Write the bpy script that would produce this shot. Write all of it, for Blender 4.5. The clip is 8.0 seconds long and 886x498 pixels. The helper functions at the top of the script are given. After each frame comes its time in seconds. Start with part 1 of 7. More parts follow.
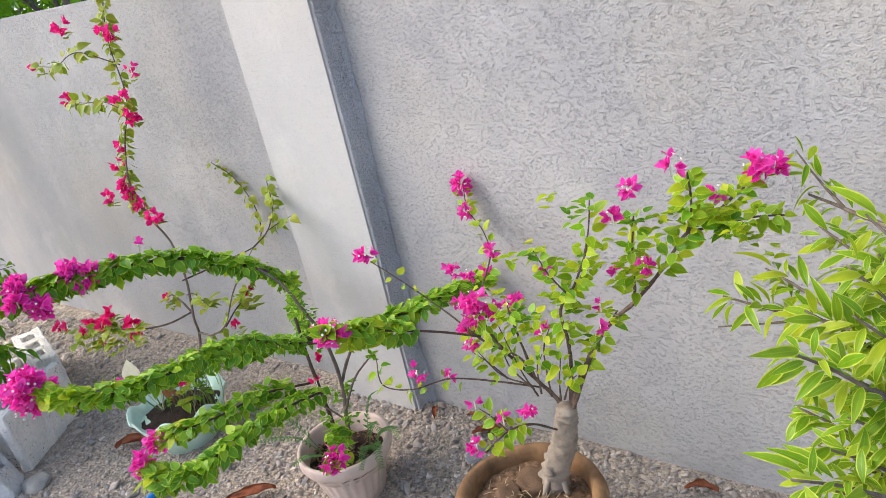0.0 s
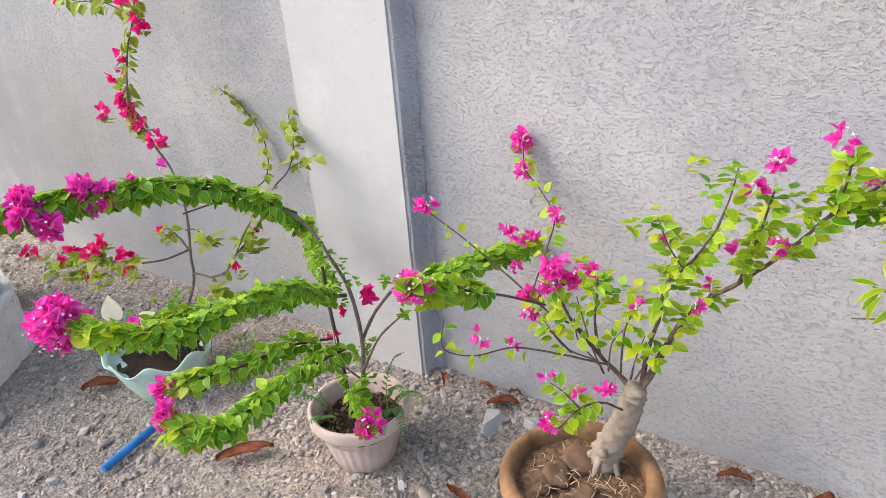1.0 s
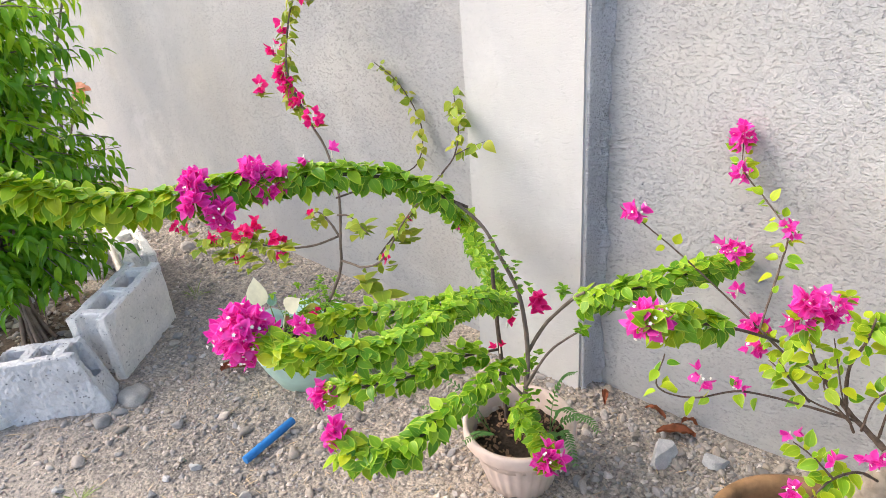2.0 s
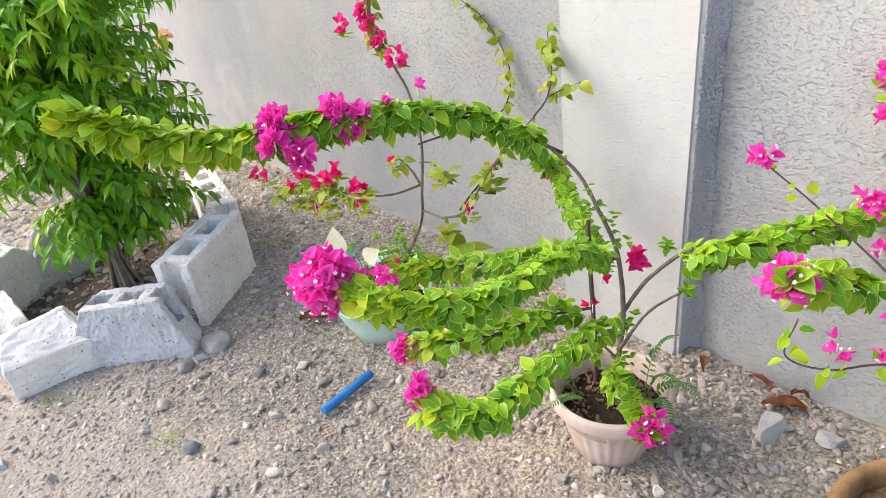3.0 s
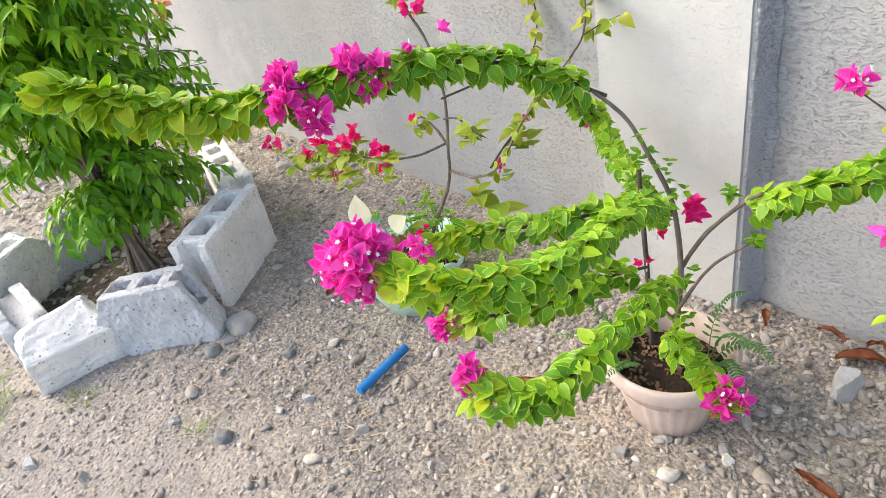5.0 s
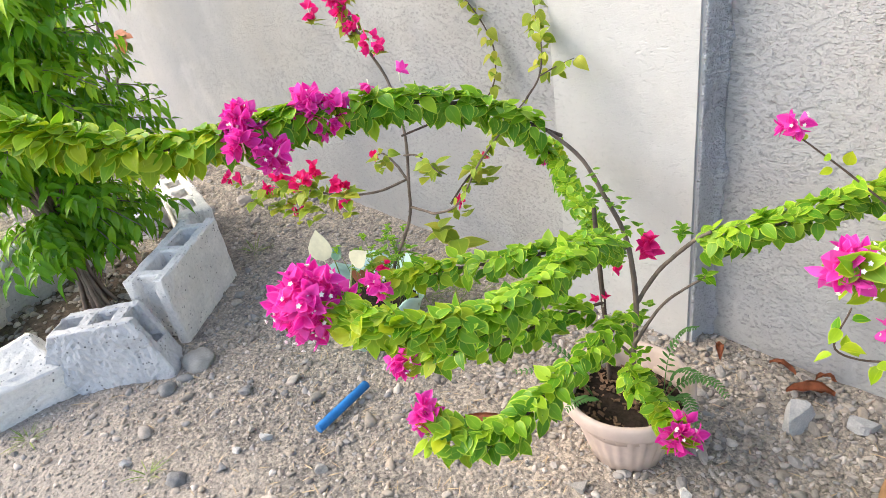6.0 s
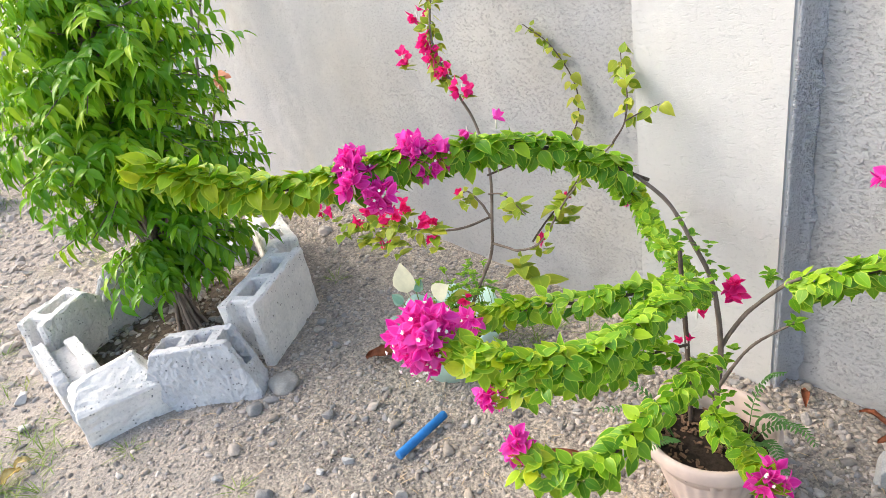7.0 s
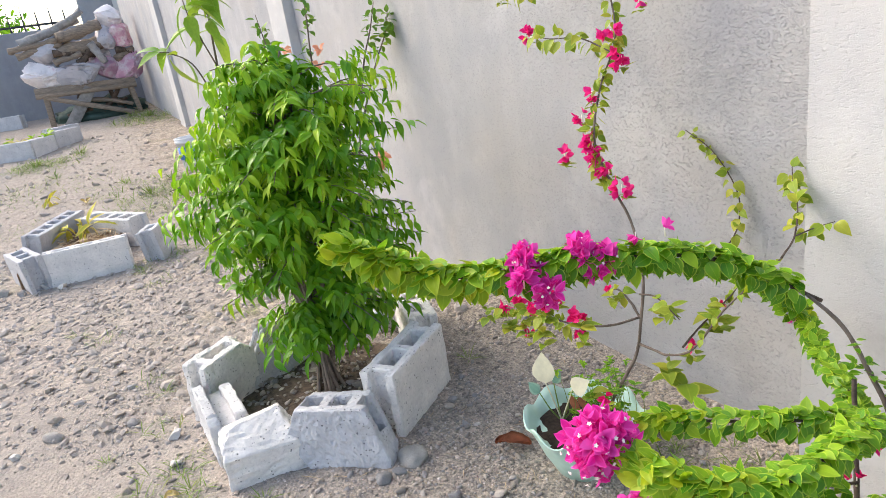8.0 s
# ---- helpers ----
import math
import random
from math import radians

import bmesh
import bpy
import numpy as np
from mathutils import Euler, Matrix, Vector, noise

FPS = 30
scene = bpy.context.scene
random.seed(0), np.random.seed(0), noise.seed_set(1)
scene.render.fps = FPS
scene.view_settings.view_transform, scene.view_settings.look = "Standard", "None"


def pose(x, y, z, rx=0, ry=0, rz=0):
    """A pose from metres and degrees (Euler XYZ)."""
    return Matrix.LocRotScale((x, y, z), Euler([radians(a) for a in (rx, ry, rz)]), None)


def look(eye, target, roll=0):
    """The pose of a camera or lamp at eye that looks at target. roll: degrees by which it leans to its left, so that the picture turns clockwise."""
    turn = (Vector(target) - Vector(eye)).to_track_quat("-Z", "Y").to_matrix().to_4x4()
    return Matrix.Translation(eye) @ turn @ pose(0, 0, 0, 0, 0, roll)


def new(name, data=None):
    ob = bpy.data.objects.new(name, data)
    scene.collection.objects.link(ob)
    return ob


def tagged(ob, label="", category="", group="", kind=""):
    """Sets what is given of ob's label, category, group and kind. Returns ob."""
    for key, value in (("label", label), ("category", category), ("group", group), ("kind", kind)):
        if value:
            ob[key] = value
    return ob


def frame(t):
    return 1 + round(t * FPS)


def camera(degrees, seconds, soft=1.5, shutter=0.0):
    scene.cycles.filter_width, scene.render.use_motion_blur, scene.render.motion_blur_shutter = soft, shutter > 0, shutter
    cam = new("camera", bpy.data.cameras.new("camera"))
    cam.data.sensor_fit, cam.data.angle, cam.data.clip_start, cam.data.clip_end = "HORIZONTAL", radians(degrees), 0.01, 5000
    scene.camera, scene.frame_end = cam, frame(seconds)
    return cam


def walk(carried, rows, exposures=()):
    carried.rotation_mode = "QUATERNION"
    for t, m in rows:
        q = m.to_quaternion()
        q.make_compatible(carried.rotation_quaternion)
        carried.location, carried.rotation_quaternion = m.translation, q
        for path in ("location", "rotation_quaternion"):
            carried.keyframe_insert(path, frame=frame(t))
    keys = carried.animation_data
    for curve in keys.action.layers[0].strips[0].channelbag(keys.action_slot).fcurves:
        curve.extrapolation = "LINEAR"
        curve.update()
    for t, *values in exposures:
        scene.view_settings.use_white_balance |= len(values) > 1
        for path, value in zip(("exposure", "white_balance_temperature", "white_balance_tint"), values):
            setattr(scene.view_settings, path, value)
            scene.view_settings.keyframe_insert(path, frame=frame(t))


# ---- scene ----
cam = camera(67.9, 8.0, 0.6)
PATH = [
    (0, (-0.524, 0.535, 0.994), (-1.748, 1.939, 0.268), -12.6),
    (0.2, (-0.583, 0.524, 0.988), (-1.732, 1.991, 0.26), -8.5),
    (0.5, (-0.659, 0.496, 0.992), (-1.793, 1.996, 0.309), -4.5),
    (1, (-0.76, 0.469, 0.973), (-1.802, 1.951, 0.126), -4.5),
    (1.5, (-0.871, 0.464, 0.958), (-2.042, 1.8, 0.039), -4.4),
    (1.7, (-0.921, 0.478, 0.965), (-2.124, 1.805, 0.075), -4.4),
    (2.8, (-1.026, 0.513, 0.926), (-2.388, 1.62, -0.034), -6.4),
    (3, (-1.038, 0.521, 0.916), (-2.407, 1.601, -0.064), -7.2),
    (3.5, (-1.076, 0.544, 0.9), (-2.482, 1.496, -0.156), -12.4),
    (4, (-1.106, 0.554, 0.891), (-2.516, 1.451, -0.208), -14.6),
    (4.5, (-1.119, 0.556, 0.879), (-2.517, 1.44, -0.245), -15.2),
    (5, (-1.122, 0.558, 0.878), (-2.494, 1.539, -0.196), -12.2),
    (5.2, (-1.118, 0.559, 0.877), (-2.485, 1.583, -0.164), -11.4),
    (6.3, (-1.115, 0.567, 0.892), (-2.438, 1.673, -0.121), -10.0),
    (6.5, (-1.115, 0.556, 0.898), (-2.46, 1.64, -0.109), -10.7),
    (7, (-1.114, 0.517, 0.921), (-2.59, 1.522, 0.019), -11.1),
    (7.5, (-1.113, 0.488, 0.944), (-2.723, 1.405, 0.191), -9.7),
    (8, (-1.122, 0.456, 0.965), (-2.848, 1.245, 0.333), -9.0),
]
walk(cam, [(t, look(eye, target, roll)) for t, eye, target, roll in PATH], [(0.0, 0.76, 6480, 11), (0.5, 0.88, 6450, 12), (1.0, 0.91, 6500, 13), (1.5, 1.03, 6720, 12), (3.0, 1.14, 6750, 9), (6.5, 1.17, 6750, 8), (7.0, 1.17, 6750, 8), (8.0, 0.96, 6700, 10)])

# ---------------------------------------------------------------- light
SUN_DIR = Vector((-0.62, -0.42, 0.66)).normalized()
world = bpy.data.worlds.new("world")
scene.world = world
world.use_nodes = True
_nt = world.node_tree
_sky = _nt.nodes.new("ShaderNodeTexSky")
_sky.sky_type = "NISHITA"
_sky.sun_disc = False
_sky.sun_elevation = math.asin(SUN_DIR.z)
_sky.sun_rotation = math.atan2(SUN_DIR.x, SUN_DIR.y)
_sky.dust_density = 3.0
_sky.ozone_density = 0.6
_nt.nodes["Background"].inputs["Strength"].default_value = 0.185
_nt.links.new(_sky.outputs[0], _nt.nodes["Background"].inputs["Color"])
sun = new("sun", bpy.data.lights.new("sun", "SUN"))
sun.data.energy = 1.05
sun.data.angle = radians(50)
sun.data.color = (1.0, 0.95, 0.88)
sun.matrix_world = look(SUN_DIR * 20, (0, 0, 0))


# ---------------------------------------------------------------- materials
def material(name, rough=0.8):
    m = bpy.data.materials.new(name)
    m.use_nodes = True
    b = m.node_tree.nodes["Principled BSDF"]
    b.inputs["Roughness"].default_value = rough
    b.inputs["Specular IOR Level"].default_value = 0.35
    return m, m.node_tree, b


def node(nt, kind, **values):
    n = nt.nodes.new(kind)
    for k, v in values.items():
        n.inputs[k.replace("_", " ")].default_value = v
    return n


def ramp(nt, fac, stops):
    n = nt.nodes.new("ShaderNodeValToRGB")
    e = n.color_ramp.elements
    while len(e) < len(stops):
        e.new(0.5)
    for el, (p, c) in zip(e, stops):
        el.position, el.color = p, (*c, 1) if len(c) == 3 else c
    nt.links.new(fac, n.inputs["Fac"])
    return n


def mix(nt, kind, fac, a, b):
    n = nt.nodes.new("ShaderNodeMix")
    n.data_type, n.blend_type = "RGBA", kind
    for socket, v in ((n.inputs[0], fac), (n.inputs[6], a), (n.inputs[7], b)):
        if isinstance(v, bpy.types.NodeSocket):
            nt.links.new(v, socket)
        elif isinstance(v, (int, float)):
            socket.default_value = v
        else:
            socket.default_value = (*v, 1)
    return n.outputs[2]


def calc(nt, op, a, b=0.0):
    n = nt.nodes.new("ShaderNodeMath")
    n.operation = op
    for socket, v in zip(n.inputs, (a, b)):
        if isinstance(v, bpy.types.NodeSocket):
            nt.links.new(v, socket)
        else:
            socket.default_value = v
    return n.outputs[0]


def noise_tex(nt, scale, detail=4.0, rough=0.55, where="Object", stretch=None):
    co = nt.nodes.new("ShaderNodeTexCoord").outputs[where]
    if stretch:
        mp = nt.nodes.new("ShaderNodeMapping")
        mp.inputs["Scale"].default_value = stretch
        nt.links.new(co, mp.inputs["Vector"])
        co = mp.outputs[0]
    n = node(nt, "ShaderNodeTexNoise", Scale=scale, Detail=detail, Roughness=rough)
    nt.links.new(co, n.inputs["Vector"])
    return n.outputs["Fac"]


def bump(nt, b, height, strength=0.3, distance=0.01):
    n = node(nt, "ShaderNodeBump", Strength=strength, Distance=distance)
    nt.links.new(height, n.inputs["Height"])
    nt.links.new(n.outputs[0], b.inputs["Normal"])


def plaster(name, light, dark, stipple=0.5, trowel=0.5, patches=0.5):
    """Sand-cement plaster: crisp pits and grit, short ragged strokes of the float, damp and lime stains."""
    m, nt, b = material(name, 0.92)
    co = nt.nodes.new("ShaderNodeTexCoord").outputs["Object"]
    big = noise_tex(nt, 1.9, 5, 0.62)
    streak = noise_tex(nt, 6.0, 5, 0.6, stretch=(1.0, 1.0, 0.22))
    tone = calc(nt, "ADD", calc(nt, "MULTIPLY", big, 0.55), calc(nt, "MULTIPLY", streak, 0.45))
    base = ramp(nt, tone, [(0.34, dark), (0.5, tuple((p + q) / 2 for p, q in zip(light, dark))), (0.64, light)]).outputs[0]
    # lime bloom and warm sand show in cloudy patches
    cloud = noise_tex(nt, 4.2, 6, 0.7)
    base = mix(nt, "MIX", ramp(nt, cloud, [(0.52, (0, 0, 0)), (0.66, (patches, patches, patches))]).outputs[0], base, tuple(min(0.8, v * 1.10) for v in light))
    base = mix(nt, "MULTIPLY", patches, base, ramp(nt, noise_tex(nt, 2.6, 4, 0.6), [(0.36, (0.90, 0.915, 0.96)), (0.52, (1, 1, 1)), (0.68, (1.04, 1.01, 0.96))]).outputs[0])
    # coordinates that wander, so that the strokes bend from place to place
    wob = node(nt, "ShaderNodeTexNoise", Scale=2.6, Detail=2.0, Roughness=0.5)
    nt.links.new(co, wob.inputs["Vector"])
    bent = nt.nodes.new("ShaderNodeMix")
    bent.data_type, bent.blend_type = "RGBA", "ADD"
    bent.inputs[0].default_value = 0.12
    nt.links.new(co, bent.inputs[6])
    nt.links.new(wob.outputs["Color"], bent.inputs[7])
    mp = nt.nodes.new("ShaderNodeMapping")
    mp.inputs["Scale"].default_value = (0.70, 1.0, 1.35)
    nt.links.new(bent.outputs[2], mp.inputs["Vector"])
    swirl = node(nt, "ShaderNodeTexNoise", Scale=125.0, Detail=4.0, Roughness=0.65, Distortion=0.3)
    nt.links.new(mp.outputs[0], swirl.inputs["Vector"])
    stroke = ramp(nt, swirl.outputs["Fac"], [(0.36, (0, 0, 0)), (0.48, (0.75, 0.75, 0.75)), (0.64, (1, 1, 1))]).outputs[0]
    where = ramp(nt, noise_tex(nt, 3.4, 4, 0.65), [(0.40, (0.22, 0.22, 0.22)), (0.60, (1, 1, 1))]).outputs[0]
    pit = noise_tex(nt, 165, 3, 0.6, stretch=(0.8, 1.0, 1.2))
    grit = noise_tex(nt, 480, 2, 0.6)
    pits = ramp(nt, pit, [(0.34, (0, 0, 0)), (0.47, (1, 1, 1))]).outputs[0]
    # shade in the pits and stroke troughs is painted darker, raised grains lighter
    pit_shade = ramp(nt, pit, [(0.30, (0.78, 0.785, 0.80)), (0.42, (1, 1, 1)), (0.64, (1.0, 1.0, 1.0)), (0.74, (1.08, 1.075, 1.06))]).outputs[0]
    base = mix(nt, "MULTIPLY", min(1.0, stipple * 1.6), base, pit_shade)
    trough = ramp(nt, swirl.outputs["Fac"], [(0.34, (0.90, 0.903, 0.912)), (0.46, (1, 1, 1))]).outputs[0]
    base = mix(nt, "MULTIPLY", calc(nt, "MULTIPLY", where, min(1.0, trowel * 1.3)), base, trough)
    nt.links.new(base, b.inputs["Base Color"])
    ridges = calc(nt, "MULTIPLY", calc(nt, "MULTIPLY", stroke, where), trowel)
    h = calc(nt, "ADD", calc(nt, "MULTIPLY", pits, stipple * 0.8), calc(nt, "ADD", ridges, calc(nt, "MULTIPLY", grit, stipple * 0.9)))
    bump(nt, b, h, 1.0, 0.0044)
    return m


def stony(name, stops, scale=40, rough=0.9, depth=0.004, pit=0.0):
    m, nt, b = material(name, rough)
    f = noise_tex(nt, scale, 6, 0.65)
    g = noise_tex(nt, scale * 0.12, 3)
    c = ramp(nt, f, stops).outputs[0]
    rnd = nt.nodes.new("ShaderNodeObjectInfo").outputs["Random"]
    isl = nt.nodes.new("ShaderNodeNewGeometry").outputs["Random Per Island"]
    r = calc(nt, "FRACT", calc(nt, "ADD", rnd, isl))
    shade = ramp(nt, r, [(0.0, (0.66, 0.67, 0.71)), (0.5, (0.95, 0.95, 0.95)), (1.0, (1.4, 1.33, 1.22))]).outputs[0]
    c = mix(nt, "MULTIPLY", 0.75, c, shade)
    c = mix(nt, "MULTIPLY", 0.5, c, ramp(nt, g, [(0.3, (0.7, 0.7, 0.7)), (0.7, (1.1, 1.08, 1.05))]).outputs[0])
    h = f
    if pit:
        v = node(nt, "ShaderNodeTexVoronoi", Scale=pit)
        nt.links.new(nt.nodes.new("ShaderNodeTexCoord").outputs["Object"], v.inputs["Vector"])
        # shade inside the pits is painted into the colour, besides the bump
        holes = ramp(nt, v.outputs["Distance"], [(0.12, (0.16, 0.16, 0.17)), (0.25, (1, 1, 1))]).outputs[0]
        mask = ramp(nt, noise_tex(nt, 22, 2), [(0.44, (0, 0, 0)), (0.6, (1, 1, 1))]).outputs[0]
        c = mix(nt, "MULTIPLY", mask, c, holes)
        h = calc(nt, "ADD", f, calc(nt, "MULTIPLY", mix(nt, "MIX", mask, (1, 1, 1), holes), 0.8))
    nt.links.new(c, b.inputs["Base Color"])
    bump(nt, b, h, 0.6, depth)
    return m


def leafy(name, inner, rim, tip, rough=0.42, translucent=0.3, rim_at=0.55):
    """A leaf blade: a paler margin, a tint that differs from leaf to leaf, light that comes through."""
    m, nt, b = material(name, rough)
    a = nt.nodes.new("ShaderNodeAttribute")
    a.attribute_name = "rim"
    rnd = nt.nodes.new("ShaderNodeObjectInfo").outputs["Random"]
    isl = nt.nodes.new("ShaderNodeNewGeometry").outputs["Random Per Island"]
    r = calc(nt, "FRACT", calc(nt, "ADD", rnd, isl))
    c = mix(nt, "MIX", ramp(nt, r, [(0.0, (0, 0, 0)), (0.6, (0.25, 0.25, 0.25)), (1.0, (1, 1, 1))]).outputs[0], inner, tip)
    c = mix(nt, "MIX", ramp(nt, a.outputs["Fac"], [(rim_at, (0, 0, 0)), (min(1.0, rim_at + 0.16), (1, 1, 1))]).outputs[0], c, rim)
    c = mix(nt, "MIX", ramp(nt, a.outputs["Fac"], [(0.03, (0.22, 0.22, 0.22)), (0.09, (0, 0, 0))]).outputs[0], c, rim)
    c = mix(nt, "MULTIPLY", 0.6, c, ramp(nt, noise_tex(nt, 70, 3), [(0.3, (0.75, 0.78, 0.7)), (0.7, (1.15, 1.12, 1.05))]).outputs[0])
    nt.links.new(c, b.inputs["Base Color"])
    t = nt.nodes.new("ShaderNodeBsdfTranslucent")
    nt.links.new(c, t.inputs["Color"])
    s = nt.nodes.new("ShaderNodeMixShader")
    s.inputs[0].default_value = translucent
    nt.links.new(b.outputs[0], s.inputs[1])
    nt.links.new(t.outputs[0], s.inputs[2])
    nt.links.new(s.outputs[0], nt.nodes["Material Output"].inputs["Surface"])
    bump(nt, b, noise_tex(nt, 160, 2), 0.25, 0.002)
    return m


def plain(name, color, rough=0.6, vary=0.25, scale=25, depth=0.001, stretch=None):
    m, nt, b = material(name, rough)
    f = noise_tex(nt, scale, 5, 0.6, stretch=stretch)
    lo, hi = tuple(v * (1 - vary) for v in color), tuple(min(1, v * (1 + vary)) for v in color)
    nt.links.new(ramp(nt, f, [(0.3, lo), (0.7, hi)]).outputs[0], b.inputs["Base Color"])
    bump(nt, b, f, 0.4, depth)
    return m


WALL = plaster("wall plaster", (0.505, 0.503, 0.500), (0.412, 0.414, 0.426), 0.54, 0.36, 0.7)
PILASTER = plaster("smooth pilaster plaster", (0.570, 0.569, 0.561), (0.500, 0.500, 0.504), 0.17, 0.12, 0.6)
BLOCK = stony("hollow block concrete", [(0.25, (0.44, 0.44, 0.455)), (0.40, (0.66, 0.66, 0.67)), (0.75, (0.78, 0.78, 0.785))], 110, 0.95, 0.004, 95)
STONE = stony("river stone", [(0.3, (0.26, 0.255, 0.25)), (0.6, (0.38, 0.365, 0.345)), (0.8, (0.50, 0.475, 0.44))], 30, 0.8, 0.002)
def grit_material(name="gravel", gain=0.0, blend=0.0):
    """Mixed river grit: each grain has a colour of its own."""
    m, nt, b = material(name, 0.92)
    isl = nt.nodes.new("ShaderNodeNewGeometry").outputs["Random Per Island"]
    c = ramp(nt, isl, [(0.0, (0.20, 0.195, 0.19)), (0.2, (0.34, 0.32, 0.285)), (0.38, (0.44, 0.395, 0.33)), (0.55, (0.41, 0.40, 0.39)), (0.7, (0.30, 0.315, 0.33)), (0.8, (0.51, 0.475, 0.42)), (0.92, (0.60, 0.57, 0.53)), (1.0, (0.72, 0.70, 0.67))]).outputs[0]
    c = mix(nt, "MULTIPLY", 1.0, c, (0.94, 0.885, 0.855))
    c = mix(nt, "MULTIPLY", 0.7, c, ramp(nt, noise_tex(nt, 150, 4, 0.7), [(0.3, (0.65, 0.65, 0.65)), (0.7, (1.2, 1.18, 1.14))]).outputs[0])
    if blend:
        c = mix(nt, "MIX", blend, c, (0.295 * gain, 0.262 * gain, 0.232 * gain))
    nt.links.new(c, b.inputs["Base Color"])
    bump(nt, b, noise_tex(nt, 260, 3), 0.4, 0.001)
    return m


GRAVEL = grit_material("gravel", 1.28, 0.22)
PEBBLE = grit_material("mixed pebbles", 1.30, 0.12)
# sunlight on the far stones is put into this lighter, blended colour
PALE_GRAVEL = grit_material("sunlit gravel", 1.75, 0.55)
PALE_STONE = stony("pale limestone", [(0.3, (0.46, 0.46, 0.46)), (0.7, (0.66, 0.65, 0.63))], 35, 0.85, 0.002)
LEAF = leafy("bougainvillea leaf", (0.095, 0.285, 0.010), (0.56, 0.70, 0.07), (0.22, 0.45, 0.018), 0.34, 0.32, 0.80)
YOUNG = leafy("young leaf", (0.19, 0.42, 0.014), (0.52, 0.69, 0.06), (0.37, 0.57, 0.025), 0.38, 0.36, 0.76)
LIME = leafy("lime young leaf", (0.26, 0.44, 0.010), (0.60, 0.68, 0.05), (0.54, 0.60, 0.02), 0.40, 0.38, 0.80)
DULL_LEAF = leafy("thin olive leaf", (0.22, 0.35, 0.025), (0.50, 0.54, 0.07), (0.46, 0.46, 0.05), 0.45, 0.36, 0.8)
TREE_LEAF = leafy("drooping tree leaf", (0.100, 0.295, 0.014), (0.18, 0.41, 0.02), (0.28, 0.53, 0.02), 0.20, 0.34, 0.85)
# paler copy of the tree leaf, with sunlight painted into its green
TREE_TOP = leafy("sunlit drooping leaf", (0.21, 0.46, 0.015), (0.42, 0.62, 0.03), (0.50, 0.68, 0.03), 0.28, 0.36, 0.85)
STRIPED_LEAF = leafy("variegated leaf", (0.15, 0.33, 0.010), (0.56, 0.65, 0.08), (0.46, 0.55, 0.025), 0.34, 0.38, 0.71)
BRACT = leafy("magenta bract", (0.86, 0.018, 0.42), (0.94, 0.11, 0.60), (0.96, 0.13, 0.64), 0.6, 0.45, 0.6)
RED_BRACT = leafy("crimson bract", (0.84, 0.008, 0.14), (0.90, 0.03, 0.26), (0.90, 0.03, 0.30), 0.6, 0.42, 0.6)
ROSE_BRACT = leafy("rose bract", (0.86, 0.010, 0.22), (0.92, 0.04, 0.34), (0.92, 0.04, 0.38), 0.6, 0.42, 0.6)
FLORET = plain("cream floret", (0.85, 0.82, 0.74), 0.6, 0.05)
BARK = plain("grey brown bark", (0.17, 0.135, 0.11), 0.9, 0.4, 90, 0.003, (1, 1, 0.3))
ROOT_BARK = plain("pale grey root bark", (0.27, 0.21, 0.17), 0.9, 0.4, 70, 0.003, (1, 1, 0.3))
DARK_BARK = plain("dark twig bark", (0.10, 0.075, 0.06), 0.85, 0.35, 120, 0.002)
LIMB_BARK = plain("rough brown limb bark", (0.12, 0.085, 0.065), 0.9, 0.5, 110, 0.004)
PALE_BARK = plain("pale old bark", (0.33, 0.275, 0.22), 0.9, 0.35, 45, 0.004)
SOIL = plain("potting soil", (0.032, 0.022, 0.016), 1.0, 0.6, 120, 0.006)
JOINT = plaster("blue-grey cement joint", (0.60, 0.61, 0.64), (0.45, 0.465, 0.505), 0.7, 0.9, 0.8)

# ---------------------------------------------------------------- builders
BASE = {}


def thing(name, base, label, category, group="", kind=""):
    """An empty at a thing's base, which carries its parts."""
    ob = new(name)
    ob.empty_display_size = 0.02
    ob.location = base
    BASE[ob] = Vector(base)
    return tagged(ob, label, category, group, kind)


def mesh_of(name, bm, mat, smooth=True):
    me = bpy.data.meshes.new(name)
    bm.to_mesh(me)
    bm.free()
    me.materials.append(mat)
    me.shade_smooth() if smooth else me.shade_flat()
    return me


def part(name, bm, mat, parent, label="", smooth=True):
    """Links a bmesh, given in world metres, as one mesh under a thing or a part."""
    base = BASE[parent]
    bmesh.ops.translate(bm, verts=bm.verts, vec=-base)
    ob = new(name, mesh_of(name, bm, mat, smooth))
    ob.parent = parent
    BASE[ob] = base
    return tagged(ob, label)


def piece(name, me, parent, m):
    """One of many alike pieces on a shared mesh, at a world pose."""
    ob = new(name, me)
    ob.parent = parent
    ob.matrix_basis = Matrix.Translation(-BASE[parent]) @ m
    return ob


def solid(name, bm, mat, label, category="", group="", kind="", smooth=False, base=None):
    """A thing made of one mesh, given in world metres."""
    if base is not None:
        bmesh.ops.translate(bm, verts=bm.verts, vec=-Vector(base))
    ob = new(name, mesh_of(name, bm, mat, smooth))
    if base is not None:
        ob.location = base
        BASE[ob] = Vector(base)
    else:
        BASE[ob] = Vector((0, 0, 0))
    return tagged(ob, label, category, group, kind)


